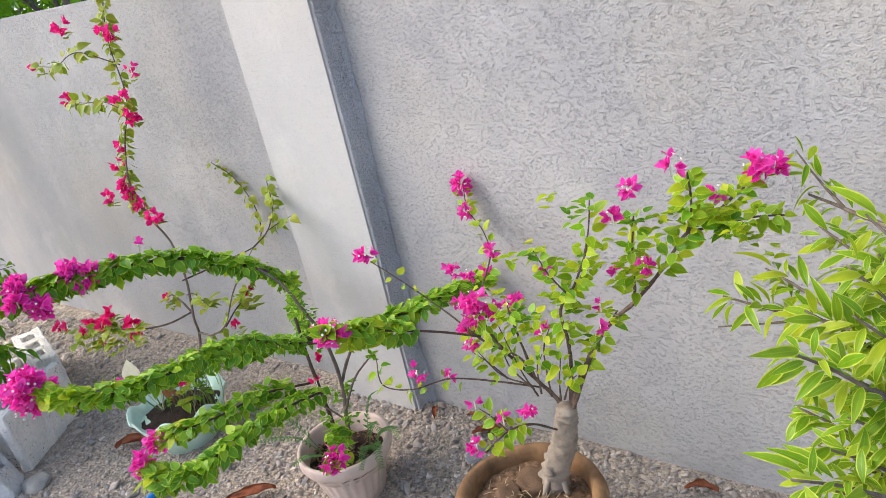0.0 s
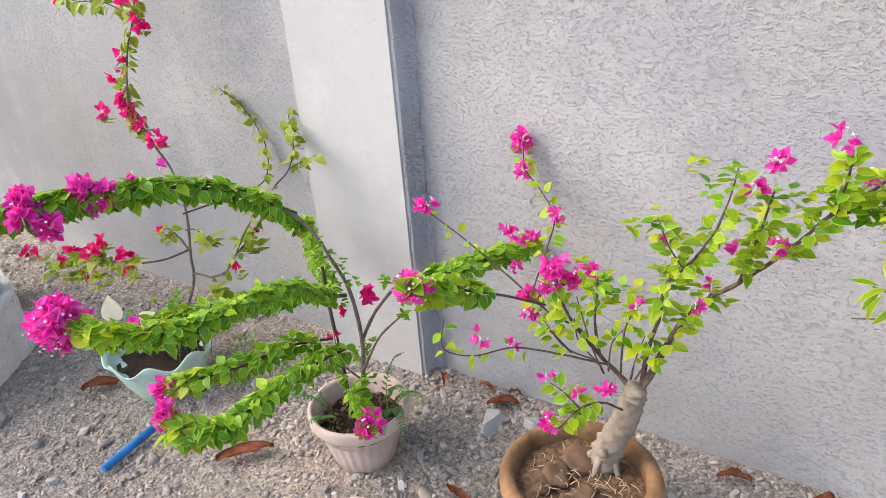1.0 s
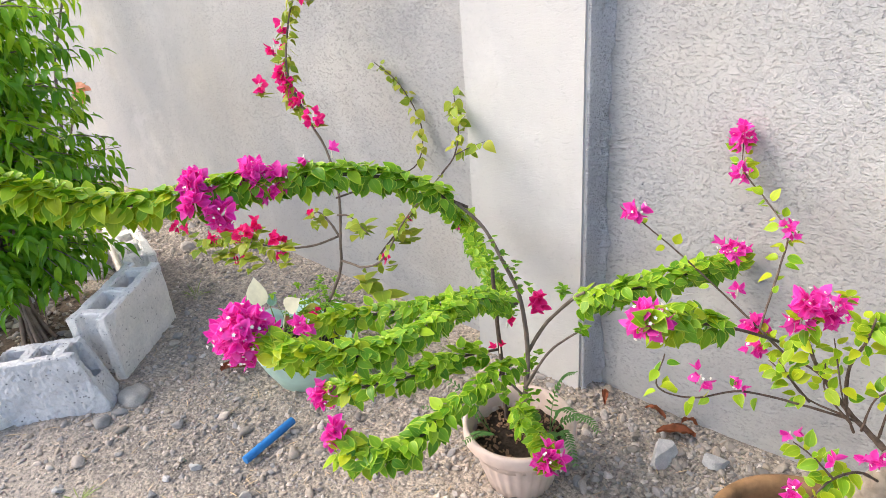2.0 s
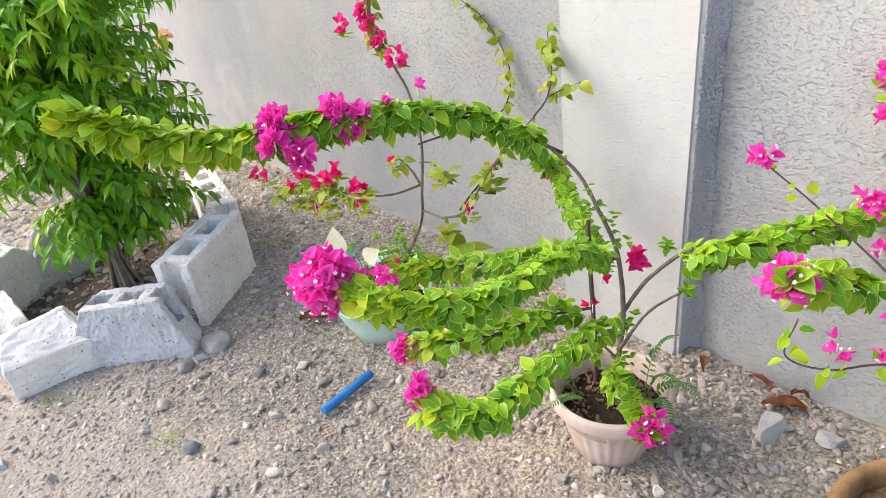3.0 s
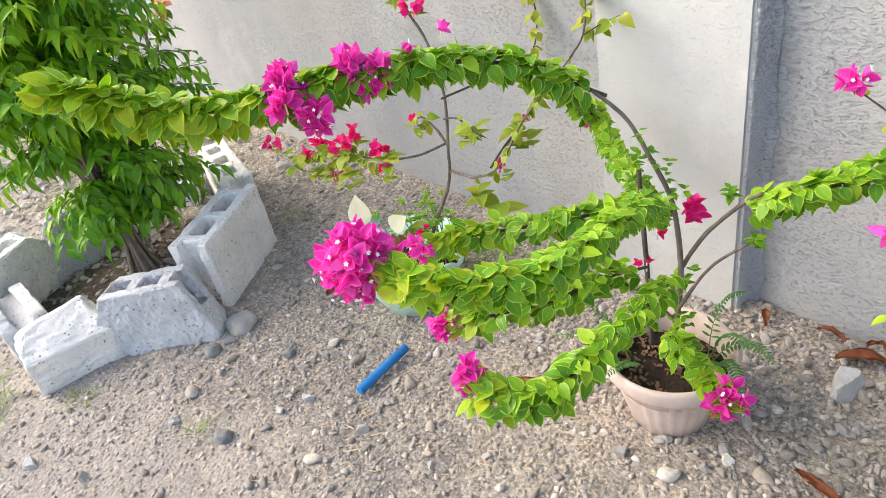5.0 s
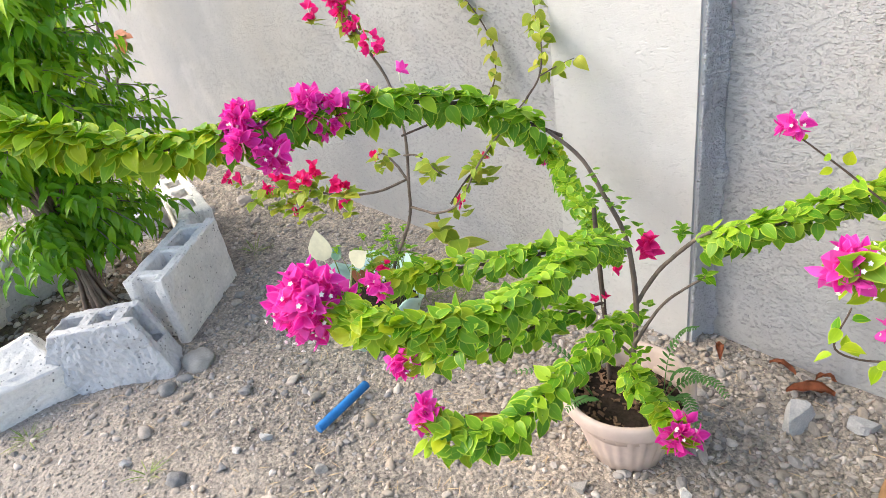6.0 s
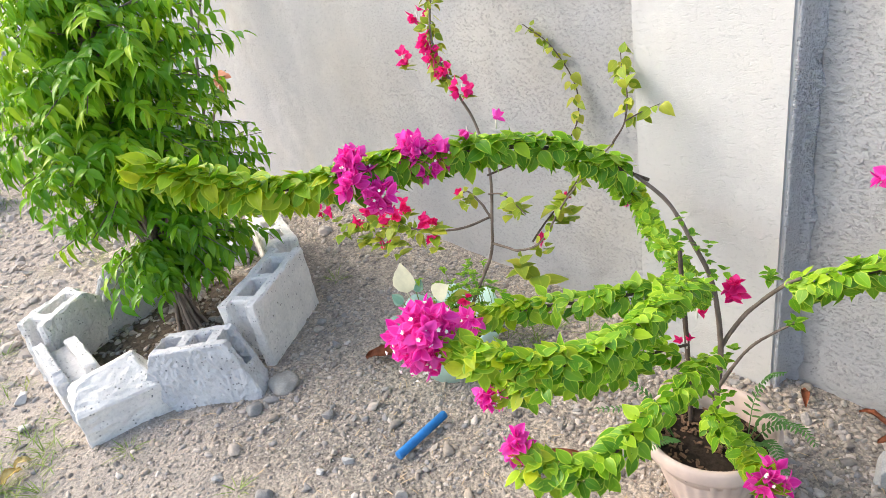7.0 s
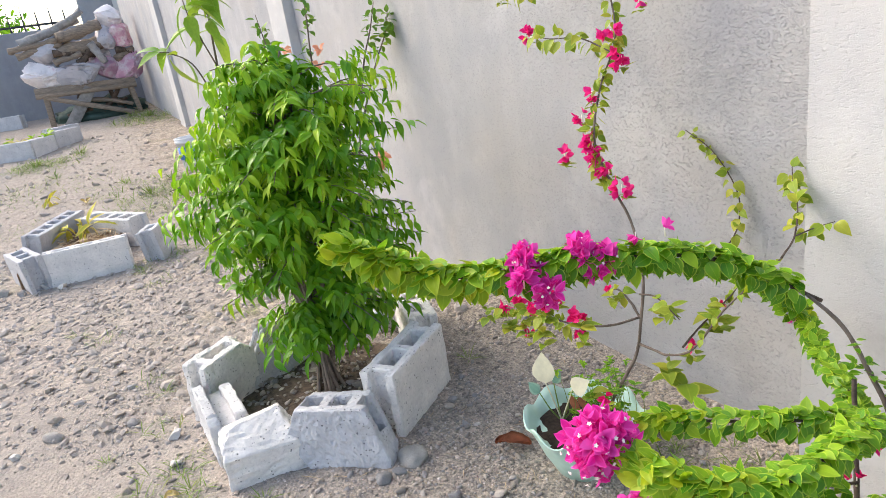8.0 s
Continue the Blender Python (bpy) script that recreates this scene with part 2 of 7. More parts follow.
def add_box(bm, lo, hi, m=None, bevel=0.0, seg=1):
    r = bmesh.ops.create_cube(bm, size=1.0)
    vs = r["verts"]
    for v in vs:
        v.co = Vector([a + (c + 0.5) * (b - a) for a, b, c in zip(lo, hi, v.co)])
    if bevel:
        es = list({e for v in vs for e in v.link_edges})
        out = bmesh.ops.bevel(bm, geom=es, offset=bevel, segments=seg, affect="EDGES")
        vs = list({v for f in out["faces"] for v in f.verts} | {v for v in vs if v.is_valid})
    if m is not None:
        bmesh.ops.transform(bm, matrix=m, verts=vs)
    return vs


def roughen(bm, amount, scale, seed=0.0):
    bm.normal_update()
    moves = []
    for v in bm.verts:
        n = noise.noise(v.co * scale + Vector((seed, seed * 1.7, -seed)))
        moves.append((v, v.normal * n * amount))
    for v, d in moves:
        v.co += d


def spline(pts, steps=8):
    """A smooth curve through the points."""
    p = [Vector(q) for q in pts]
    p = [p[0] * 2 - p[1]] + p + [p[-1] * 2 - p[-2]]
    out = []
    for i in range(1, len(p) - 2):
        a, b, c, d = p[i - 1:i + 3]
        for k in range(steps):
            t = k / steps
            out.append(0.5 * (2 * b + (c - a) * t + (2 * a - 5 * b + 4 * c - d) * t * t + (3 * b - a - 3 * c + d) * t ** 3))
    out.append(p[-2])
    return out


def tube(bm, line, r0, r1, sides=7, wobble=0.0, seed=0.0):
    """A tapered, closed tube along a line."""
    rings = []
    n = len(line)
    side = Vector((0.31, 0.87, 0.37))
    for i, p in enumerate(line):
        d = (line[min(i + 1, n - 1)] - line[max(i - 1, 0)]).normalized()
        u = d.cross(side)
        if u.length < 0.05:
            u = d.cross(Vector((1, 0, 0)))
        u.normalize()
        w = d.cross(u)
        r = r0 + (r1 - r0) * i / max(1, n - 1)
        ring = []
        for k in range(sides):
            a = 2 * math.pi * k / sides
            q = r * (1 + wobble * noise.noise(Vector((i * 0.55, k * 0.9, seed))))
            ring.append(bm.verts.new(p + (u * math.cos(a) + w * math.sin(a)) * q))
        rings.append(ring)
    for a, b in zip(rings, rings[1:]):
        for k in range(sides):
            bm.faces.new((a[k], a[(k + 1) % sides], b[(k + 1) % sides], b[k]))
    bm.faces.new(list(reversed(rings[0])))
    bm.faces.new(rings[-1])


def lathe(bm, profile, seg=48, centre=(0, 0, 0), wave=None):
    """A turned body from (radius, height) pairs; wave(angle, index) scales and lifts the rim."""
    rings = []
    for i, (r, z) in enumerate(profile):
        ring = []
        for k in range(seg):
            a = 2 * math.pi * k / seg
            f, lift = wave(a, i) if wave else (1.0, 0.0)
            ring.append(bm.verts.new((centre[0] + r * f * math.cos(a), centre[1] + r * f * math.sin(a), centre[2] + z + lift)))
        rings.append(ring)
    for a, b in zip(rings, rings[1:]):
        for k in range(seg):
            bm.faces.new((a[k], a[(k + 1) % seg], b[(k + 1) % seg], b[k]))
    bm.faces.new(list(reversed(rings[0])))
    bm.faces.new(rings[-1])


def blade_geometry(length, width, fold, curl, stations):
    """Vertices, faces and rim weights of one leaf blade; its base is at 0, it points along y, its upper side is z."""
    vs, fs, rim = [], [], []
    for t, w in stations:
        y = length * t
        z = -curl * length * t * t
        h = width * 0.5 * w
        for s in (-1, -0.62, 0, 0.62, 1):
            vs.append((s * h, y, z + abs(s) * fold * h - (0.12 * h if abs(s) == 1 else 0)))
            rim.append(abs(s))
    for i in range(len(stations) - 1):
        for k in range(4):
            a = i * 5 + k
            fs.append((a, a + 1, a + 6, a + 5))
    return vs, fs, rim


SPEC = {}
OVATE = [(0, 0.05), (0.10, 0.66), (0.30, 1.0), (0.52, 0.94), (0.74, 0.60), (0.89, 0.24), (1.0, 0.02)]
LANCE = [(0, 0.06), (0.12, 0.5), (0.35, 0.95), (0.6, 0.95), (0.82, 0.55), (0.94, 0.22), (1.0, 0.02)]
PAPER = [(0, 0.12), (0.2, 0.8), (0.45, 1.0), (0.7, 0.75), (0.88, 0.35), (1.0, 0.04)]


def blade_mesh(name, mat, length, width, fold=0.35, curl=0.2, stations=OVATE):
    vs, fs, rim = blade_geometry(length, width, fold, curl, stations)
    me = bpy.data.meshes.new(name)
    me.from_pydata(vs, [], fs)
    at = me.attributes.new("rim", "FLOAT", "POINT")
    at.data.foreach_set("value", rim)
    me.materials.append(mat)
    me.shade_smooth()
    SPEC[me] = (vs, fs, rim, mat)
    return me


def joined_blades(name, items, parent, label=""):
    """Blades (mesh, pose) too many to pick apart, joined by their material under one parent."""
    base = BASE[parent]
    by_mat = {}
    for me, m in items:
        by_mat.setdefault(SPEC[me][3].name, []).append((me, m))
    for lot in by_mat.values():
        allv, allf, allr = [], [], []
        for me, m in lot:
            vs, fs, rim, mat = SPEC[me]
            o = len(allv)
            a = np.array(m)
            w = np.array(vs) @ a[:3, :3].T + a[:3, 3] - np.array(base)
            allv.extend(w.tolist())
            allf.extend([tuple(i + o for i in f) for f in fs])
            allr.extend(rim)
        data = bpy.data.meshes.new(name)
        data.from_pydata(allv, [], allf)
        at = data.attributes.new("rim", "FLOAT", "POINT")
        at.data.foreach_set("value", allr)
        data.materials.append(SPEC[lot[0][0]][3])
        data.shade_smooth()
        ob = new(name, data)
        ob.parent = parent
        BASE[ob] = base
        tagged(ob, label, kind="stuff")


def many_blades(name, mat, poses, parent, length, width, fold, curl, stations, label="", kind="stuff"):
    """Blades joined into one mesh."""
    vs, fs, rim = blade_geometry(length, width, fold, curl, stations)
    base = BASE[parent]
    allv, allf, allr = [], [], []
    for m in poses:
        o = len(allv)
        allv.extend([tuple(m @ Vector(v) - base) for v in vs])
        allf.extend([tuple(i + o for i in f) for f in fs])
        allr.extend(rim)
    me = bpy.data.meshes.new(name)
    me.from_pydata(allv, [], allf)
    at = me.attributes.new("rim", "FLOAT", "POINT")
    at.data.foreach_set("value", allr)
    me.materials.append(mat)
    me.shade_smooth()
    ob = new(name, me)
    ob.parent = parent
    BASE[ob] = base
    return tagged(ob, label, kind=kind)


def leaf_pose(p, d, up, size=1.0):
    d = d.normalized()
    x = d.cross(up)
    if x.length < 1e-4:
        x = d.cross(Vector((1, 0, 0.2)))
    x.normalize()
    z = x.cross(d)
    m = Matrix((x, d, z)).transposed().to_4x4()
    return Matrix.Translation(p) @ m @ Matrix.Diagonal((size, size, size, 1))


def rnd_dir(rng):
    while True:
        v = Vector((rng.uniform(-1, 1), rng.uniform(-1, 1), rng.uniform(-1, 1)))
        if 0.05 < v.length < 1:
            return v.normalized()


LEAVES = [blade_mesh("leaf", LEAF, 0.0270, 0.0182, f, c) for f, c in ((0.3, 0.15), (0.45, 0.28), (0.2, 0.05), (0.35, 0.4))]
YOUNGS = [blade_mesh("leaf", YOUNG, 0.027, 0.0175, f, c) for f, c in ((0.4, 0.1), (0.55, 0.3), (0.3, -0.1))]
LIMES = [blade_mesh("leaf", LIME, 0.027, 0.0185, f, c) for f, c in ((0.4, 0.1), (0.55, 0.3), (0.3, -0.1))]
THIN_LEAVES = [blade_mesh("leaf", DULL_LEAF, 0.030, 0.022, f, c) for f, c in ((0.3, 0.3), (0.5, 0.5), (0.2, 0.1))]
BRACTS = [blade_mesh("bract", BRACT, 0.021, 0.0145, f, c, PAPER) for f, c in ((0.5, -0.15), (0.3, 0.25), (0.6, 0.05))]
RED_BRACTS = [blade_mesh("bract", RED_BRACT, 0.021, 0.0165, f, c, PAPER) for f, c in ((0.5, -0.15), (0.3, 0.25), (0.6, 0.05))]
ROSE_BRACTS = [blade_mesh("bract", ROSE_BRACT, 0.021, 0.0165, f, c, PAPER) for f, c in ((0.5, -0.15), (0.3, 0.25), (0.6, 0.05))]


def garland(plant, pts, leaves, size=1.0, seed=0, stem=(0.0035, 0.002), young_from=0.75, skip=0.0, reach=0.7, droop=0.4, lean=0.3):
    """A shoot so thick with leaves that they lie over one another like shingles. It runs from its root to its tip."""
    rng = random.Random(seed)
    line = spline(pts, 10)
    bm = bmesh.new()
    tube(bm, line, stem[0] * 0.75, stem[1] * 0.75, 6)
    shoot = part("shoot", bm, DARK_BARK, plant)
    n = len(line) - 1
    rest = []
    total = int(leaves * 1.85)
    for i in range(total):
        s = skip + (1 - skip) * (i + rng.random() * 0.8) / total
        k = min(int(s * n), n - 1)
        p = line[k].lerp(line[k + 1], s * n - k)
        tan = (line[k + 1] - line[k]).normalized()
        u = tan.cross(Vector((0, 0, 1)))
        u = u.normalized() if u.length > 0.05 else Vector((1, 0, 0))
        w = u.cross(tan)
        end = max(0.0, (s - 0.94) / 0.06)
        spine = i % 3 == 0
        # leaves turn their faces to the light and hang over one another, tips down and outwards
        a = math.pi / 2 + rng.uniform(-0.8, 0.8) if spine else i * 2.39996 + rng.uniform(-0.35, 0.35)
        r = u * math.cos(a) + w * math.sin(a)
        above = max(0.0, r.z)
        face = (Vector((-0.06, -0.30, 0.50)) + r * 0.95 + rnd_dir(rng) * 0.42).normalized()
        if spine:
            d = u * rng.uniform(-1, 1) + tan * rng.uniform(0.1, 0.9) + Vector((0, 0, rng.uniform(-0.1, 0.6)))
            sz = size * rng.uniform(0.60, 0.88)
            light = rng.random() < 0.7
        else:
            d = r * reach * 0.9 + tan * (lean + rng.uniform(-0.6, 0.9)) + Vector((0, 0, -droop * 0.8 - 0.1 * (1 - above))) + rnd_dir(rng) * 0.35
            sz = size * rng.uniform(0.62, 0.96)
            # the further up a leaf sits round the stem, the likelier a lighter green
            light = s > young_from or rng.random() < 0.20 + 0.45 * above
        if end > 0:
            # the tip ends in a loose star of young leaves
            d = d + tan * 1.2 * end + w * 0.6 * end
            light = True
        d = d - face * d.dot(face) * (0.78 if not spine else 0.6)
        up = face
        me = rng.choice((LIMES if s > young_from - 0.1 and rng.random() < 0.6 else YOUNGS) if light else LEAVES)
        m = leaf_pose(p + r * rng.uniform(0.006, 0.015) * size, d, up, sz)
        if i % 5 == 0:
            piece("leaf", me, shoot, m)
        else:
            rest.append((me, m))
    joined_blades("foliage", rest, shoot, "overlapping bright green leaves")
    return shoot


def floret_mesh(size=0.0024):
    """A small cream flower with five rounded lobes."""
    vs = [((size if k % 2 == 0 else size * 0.6) * math.cos(math.pi * k / 5), (size if k % 2 == 0 else size * 0.6) * math.sin(math.pi * k / 5), 0.0006) for k in range(10)]
    vs += [(0, 0, 0.0002), (0, 0, -0.0014)]
    fs = [(k, (k + 1) % 10, 10) for k in range(10)] + [((k + 1) % 10, k, 11) for k in range(10)]
    me = bpy.data.meshes.new("floret")
    me.from_pydata(vs, [], fs)
    me.materials.append(FLORET)
    return me


FLORET_MESH = floret_mesh()


def cluster(plant, centre, radius, bracts, seed=0, red=False, face=None, flowers=None, label="", size=None, rose=False):
    """A head of papery bracts with cream florets between them."""
    rng = random.Random(seed)
    c = Vector(centre)
    size = size or min(0.88, max(0.66, radius / 0.026))
    if red or rose:
        size *= 1.1
    spots = []
    n = flowers if flowers is not None else bracts // 4
    for i in range(n):
        d = rnd_dir(rng)
        if face is not None:
            d = (d + Vector(face) * 0.9).normalized()
        spots.append((c + d * radius * rng.uniform(0.62, 0.88), d))
    bm = bmesh.new()
    tube(bm, [c - Vector((0, 0, 0.012)), c, c + Vector((0, 0, 0.004))], 0.0012, 0.0008, 5)
    head = part("flower_head", bm, FLORET, plant, label or ("crimson bracts" if red or rose else "magenta bracts with cream florets"))
    for at, d in spots:
        piece("floret", FLORET_MESH, head, Matrix.Translation(at) @ d.to_track_quat("Z", "Y").to_matrix().to_4x4())
    mats = ROSE_BRACTS if rose else RED_BRACTS if red else BRACTS
    k = 0
    rest = []
    total = bracts if bracts < 12 else int(bracts * 1.35)
    while k < total:
        d0 = rnd_dir(rng)
        if face is not None:
            d0 = (d0 + Vector(face) * 0.45).normalized()
        hub = c + d0 * radius * rng.uniform(0.05, 0.62)
        u = d0.orthogonal().normalized()
        w = d0.cross(u)
        a0 = rng.uniform(0, 6.28)
        for j in range(3):
            a = a0 + j * 2.094
            out = u * math.cos(a) + w * math.sin(a)
            d = d0 * rng.uniform(0.5, 1.1) + out * rng.uniform(0.5, 0.9)
            m = leaf_pose(hub, d, -out * 0.7 + d0 * 0.6, size * rng.uniform(0.75, 1.1))
            if k < 18 or k % 3 == 0:
                piece("bract", rng.choice(mats), head, m)
            else:
                rest.append((rng.choice(mats), m))
            k += 1
    if rest:
        joined_blades("bract_mass", rest, head)
    return head


def sprig(plant, p, n, size, seed, mats=None, spread=1.0, tangent=(0, 0, 1), name="leaf", host=None):
    """A few leaves round a twig's end."""
    rng = random.Random(seed)
    host = host or plant
    t = Vector(tangent).normalized()
    u = t.orthogonal().normalized()
    w = t.cross(u)
    for i in range(n):
        a = i * 2.4 + rng.uniform(-0.4, 0.4)
        r = u * math.cos(a) + w * math.sin(a)
        q = Vector(p) - t * rng.uniform(0, 0.02) * size * 1.6
        d = r * rng.uniform(0.6, 1.0) * spread + t * rng.uniform(0.1, 0.9) + Vector((0, 0, -0.25))
        piece(name, rng.choice(mats or LEAVES), host, leaf_pose(q, d, t * 0.7 + Vector((0, 0, 0.6)) - r * 0.2, size * rng.uniform(0.7, 1.15)))


def twig(plant, pts, r0, r1, mat=DARK_BARK, name="branch", steps=7, sides=7, wobble=0.25, label=""):
    bm = bmesh.new()
    tube(bm, spline(pts, steps), r0 * 0.84, r1 * 0.84, sides, wobble, len(pts) * 1.3)
    return part(name, bm, mat, plant, label)


# ---------------------------------------------------------------- ground
def ground_height(x, y):
    """Level by the wall, rising gently towards the far end of the yard."""
    far = max(0.0, -x - 5.0)
    z = 0.06 * far if far < 9 else 0.54
    near = 1.0 if x > -5 else 0.4
    z += near * (0.010 * noise.noise(Vector((x * 3.1, y * 3.1, 1.2))) + 0.004 * noise.noise(Vector((x * 13, y * 13, 4.0))))
    z += 0.0022 * noise.noise(Vector((x * 60, y * 60, 7.0)))
    if y > 1.30 and x > -3.2:
        z += 0.02 * min(1.0, (y - 1.30) / 0.25)
    return z


def stretch_axis(lo, hi, step, reach_lo, reach_hi):
    a = list(np.arange(lo, hi, step))
    out, s = [], step
    x = a[-1]
    while x < reach_hi:
        s *= 1.25
        x += s
        out.append(x)
    pre, s, x = [], step, a[0]
    while x > reach_lo:
        s *= 1.25
        x -= s
        pre.append(x)
    return list(reversed(pre)) + a + out


def build_ground():
    xs = stretch_axis(-3.6, -0.35, 0.0125, -400, 400)
    ys = stretch_axis(0.15, 1.58, 0.0125, -400, 400)
    vs = [(x, y, ground_height(x, y)) for y in ys for x in xs]
    w = len(xs)
    fs = [(j * w + i, j * w + i + 1, (j + 1) * w + i + 1, (j + 1) * w + i) for j in range(len(ys) - 1) for i in range(w - 1)]
    me = bpy.data.meshes.new("ground")
    me.from_pydata(vs, [], fs)
    m, nt, b = material("gravelly earth", 0.97)
    big = noise_tex(nt, 1.3, 4, 0.6)
    mid = noise_tex(nt, 14, 5, 0.65)
    fine = noise_tex(nt, 160, 4, 0.7)
    v = node(nt, "ShaderNodeTexVoronoi", Scale=120.0)
    nt.links.new(nt.nodes.new("ShaderNodeTexCoord").outputs["Object"], v.inputs["Vector"])
    c = ramp(nt, big, [(0.35, (0.34, 0.325, 0.30)), (0.5, (0.42, 0.39, 0.35)), (0.68, (0.53, 0.48, 0.42))]).outputs[0]
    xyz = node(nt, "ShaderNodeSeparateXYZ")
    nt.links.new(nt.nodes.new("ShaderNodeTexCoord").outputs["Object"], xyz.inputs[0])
    # sandier soil westward, its paler tan also holding the sunlight on the far yard
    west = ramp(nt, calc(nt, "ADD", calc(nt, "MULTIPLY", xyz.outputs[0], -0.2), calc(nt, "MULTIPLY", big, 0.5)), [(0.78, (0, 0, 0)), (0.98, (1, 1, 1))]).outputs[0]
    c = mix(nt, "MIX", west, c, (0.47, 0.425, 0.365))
    # grassy and damp patches farther off
    lawn = ramp(nt, calc(nt, "MULTIPLY", noise_tex(nt, 2.2, 5, 0.65), west), [(0.54, (0, 0, 0)), (0.66, (0.6, 0.6, 0.6))]).outputs[0]
    c = mix(nt, "MIX", lawn, c, (0.25, 0.27, 0.13))
    c = mix(nt, "MULTIPLY", 0.8, c, ramp(nt, mid, [(0.32, (0.62, 0.62, 0.64)), (0.5, (1, 1, 1)), (0.7, (1.22, 1.19, 1.14))]).outputs[0])
    c = mix(nt, "MULTIPLY", 0.9, c, ramp(nt, fine, [(0.34, (0.42, 0.42, 0.42)), (0.52, (1, 1, 1)), (0.72, (1.4, 1.37, 1.3))]).outputs[0])
    cells = node(nt, "ShaderNodeTexVoronoi", Scale=26.0)
    nt.links.new(nt.nodes.new("ShaderNodeTexCoord").outputs["Object"], cells.inputs["Vector"])
    stones = ramp(nt, cells.outputs["Color"], [(0.15, (0.72, 0.71, 0.70)), (0.5, (1.0, 1.0, 1.0)), (0.85, (1.25, 1.24, 1.22))]).outputs[0]
    c = mix(nt, "MULTIPLY", west, c, stones)
    grain = mix(nt, "MULTIPLY", 0.6, c, ramp(nt, v.outputs["Color"], [(0.2, (0.55, 0.55, 0.57)), (0.8, (1.3, 1.27, 1.22))]).outputs[0])
    # fine pale sand in a drift over the open yard, its sunlight painted in
    drift = calc(nt, "ADD", calc(nt, "MULTIPLY", xyz.outputs[1], -1.5), calc(nt, "MULTIPLY", noise_tex(nt, 3.0, 4, 0.6), 1.3))
    sand = ramp(nt, calc(nt, "ADD", drift, 0.85), [(0.22, (0, 0, 0)), (0.60, (0.62, 0.62, 0.62))]).outputs[0]
    sandy = mix(nt, "MULTIPLY", 0.55, (0.405, 0.360, 0.318), ramp(nt, fine, [(0.34, (0.70, 0.70, 0.70)), (0.52, (1, 1, 1)), (0.72, (1.2, 1.18, 1.15))]).outputs[0])
    grain = mix(nt, "MIX", sand, mix(nt, "MULTIPLY", 1.0, grain, (0.90, 0.855, 0.82)), sandy)
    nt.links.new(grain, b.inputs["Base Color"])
    cob = node(nt, "ShaderNodeTexVoronoi", Scale=26.0)
    nt.links.new(nt.nodes.new("ShaderNodeTexCoord").outputs["Object"], cob.inputs["Vector"])
    packed = calc(nt, "MULTIPLY", calc(nt, "MULTIPLY", cob.outputs["Distance"], west), -3.2)
    fine = calc(nt, "ADD", fine, packed)
    h = calc(nt, "ADD", fine, calc(nt, "ADD", calc(nt, "MULTIPLY", v.outputs["Distance"], -0.8), calc(nt, "MULTIPLY", mid, 1.6)))
    bump(nt, b, h, 0.85, 0.005)
    me.materials.append(m)
    me.shade_smooth()
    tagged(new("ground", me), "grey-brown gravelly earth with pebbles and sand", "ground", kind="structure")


build_ground()


# ---------------------------------------------------------------- walls
WALL_Y, PIL_Y = 1.56, 1.507
def wall_top(x):
    return 1.157 + 0.058 * max(0.0, -2.4 - x)


def slab(name, x0, x1, y0, y1, z0, top, mat, label, category="wall", bend=None, rough=0.004):
    """A wall panel with a real thickness and slightly uneven faces."""
    bm = bmesh.new()
    nx = max(2, int(abs(x1 - x0) / 0.06))
    nz = 16
    def ring(i):
        x = x0 + (x1 - x0) * i / nx
        sh = bend(x) if bend else 0.0
        zt = top(x)
        front = [bm.verts.new((x, y0 + sh + rough * noise.noise(Vector((x * 2.5, 0, k * 0.35))), z0 + (zt - z0) * k / nz)) for k in range(nz + 1)]
        back = [bm.verts.new((x, y1 + sh, z0 + (zt - z0) * k / nz)) for k in range(nz, -1, -1)]
        return front + back
    rings = [ring(i) for i in range(nx + 1)]
    m = len(rings[0])
    for a, b in zip(rings, rings[1:]):
        for k in range(m):
            bm.faces.new((a[k], b[k], b[(k + 1) % m], a[(k + 1) % m]))
    bm.faces.new(rings[0])
    bm.faces.new(list(reversed(rings[-1])))
    bmesh.ops.recalc_face_normals(bm, faces=bm.faces)
    es = [e for e in bm.edges if len(e.link_faces) == 2 and e.calc_face_angle(0) > 1.0]
    bmesh.ops.bevel(bm, geom=es, offset=0.005, segments=2, affect="EDGES")
    return solid(name, bm, mat, label, category, kind="structure", smooth=False)


def far_bend(x):
    return -0.045 * max(0.0, -4.6 - x)


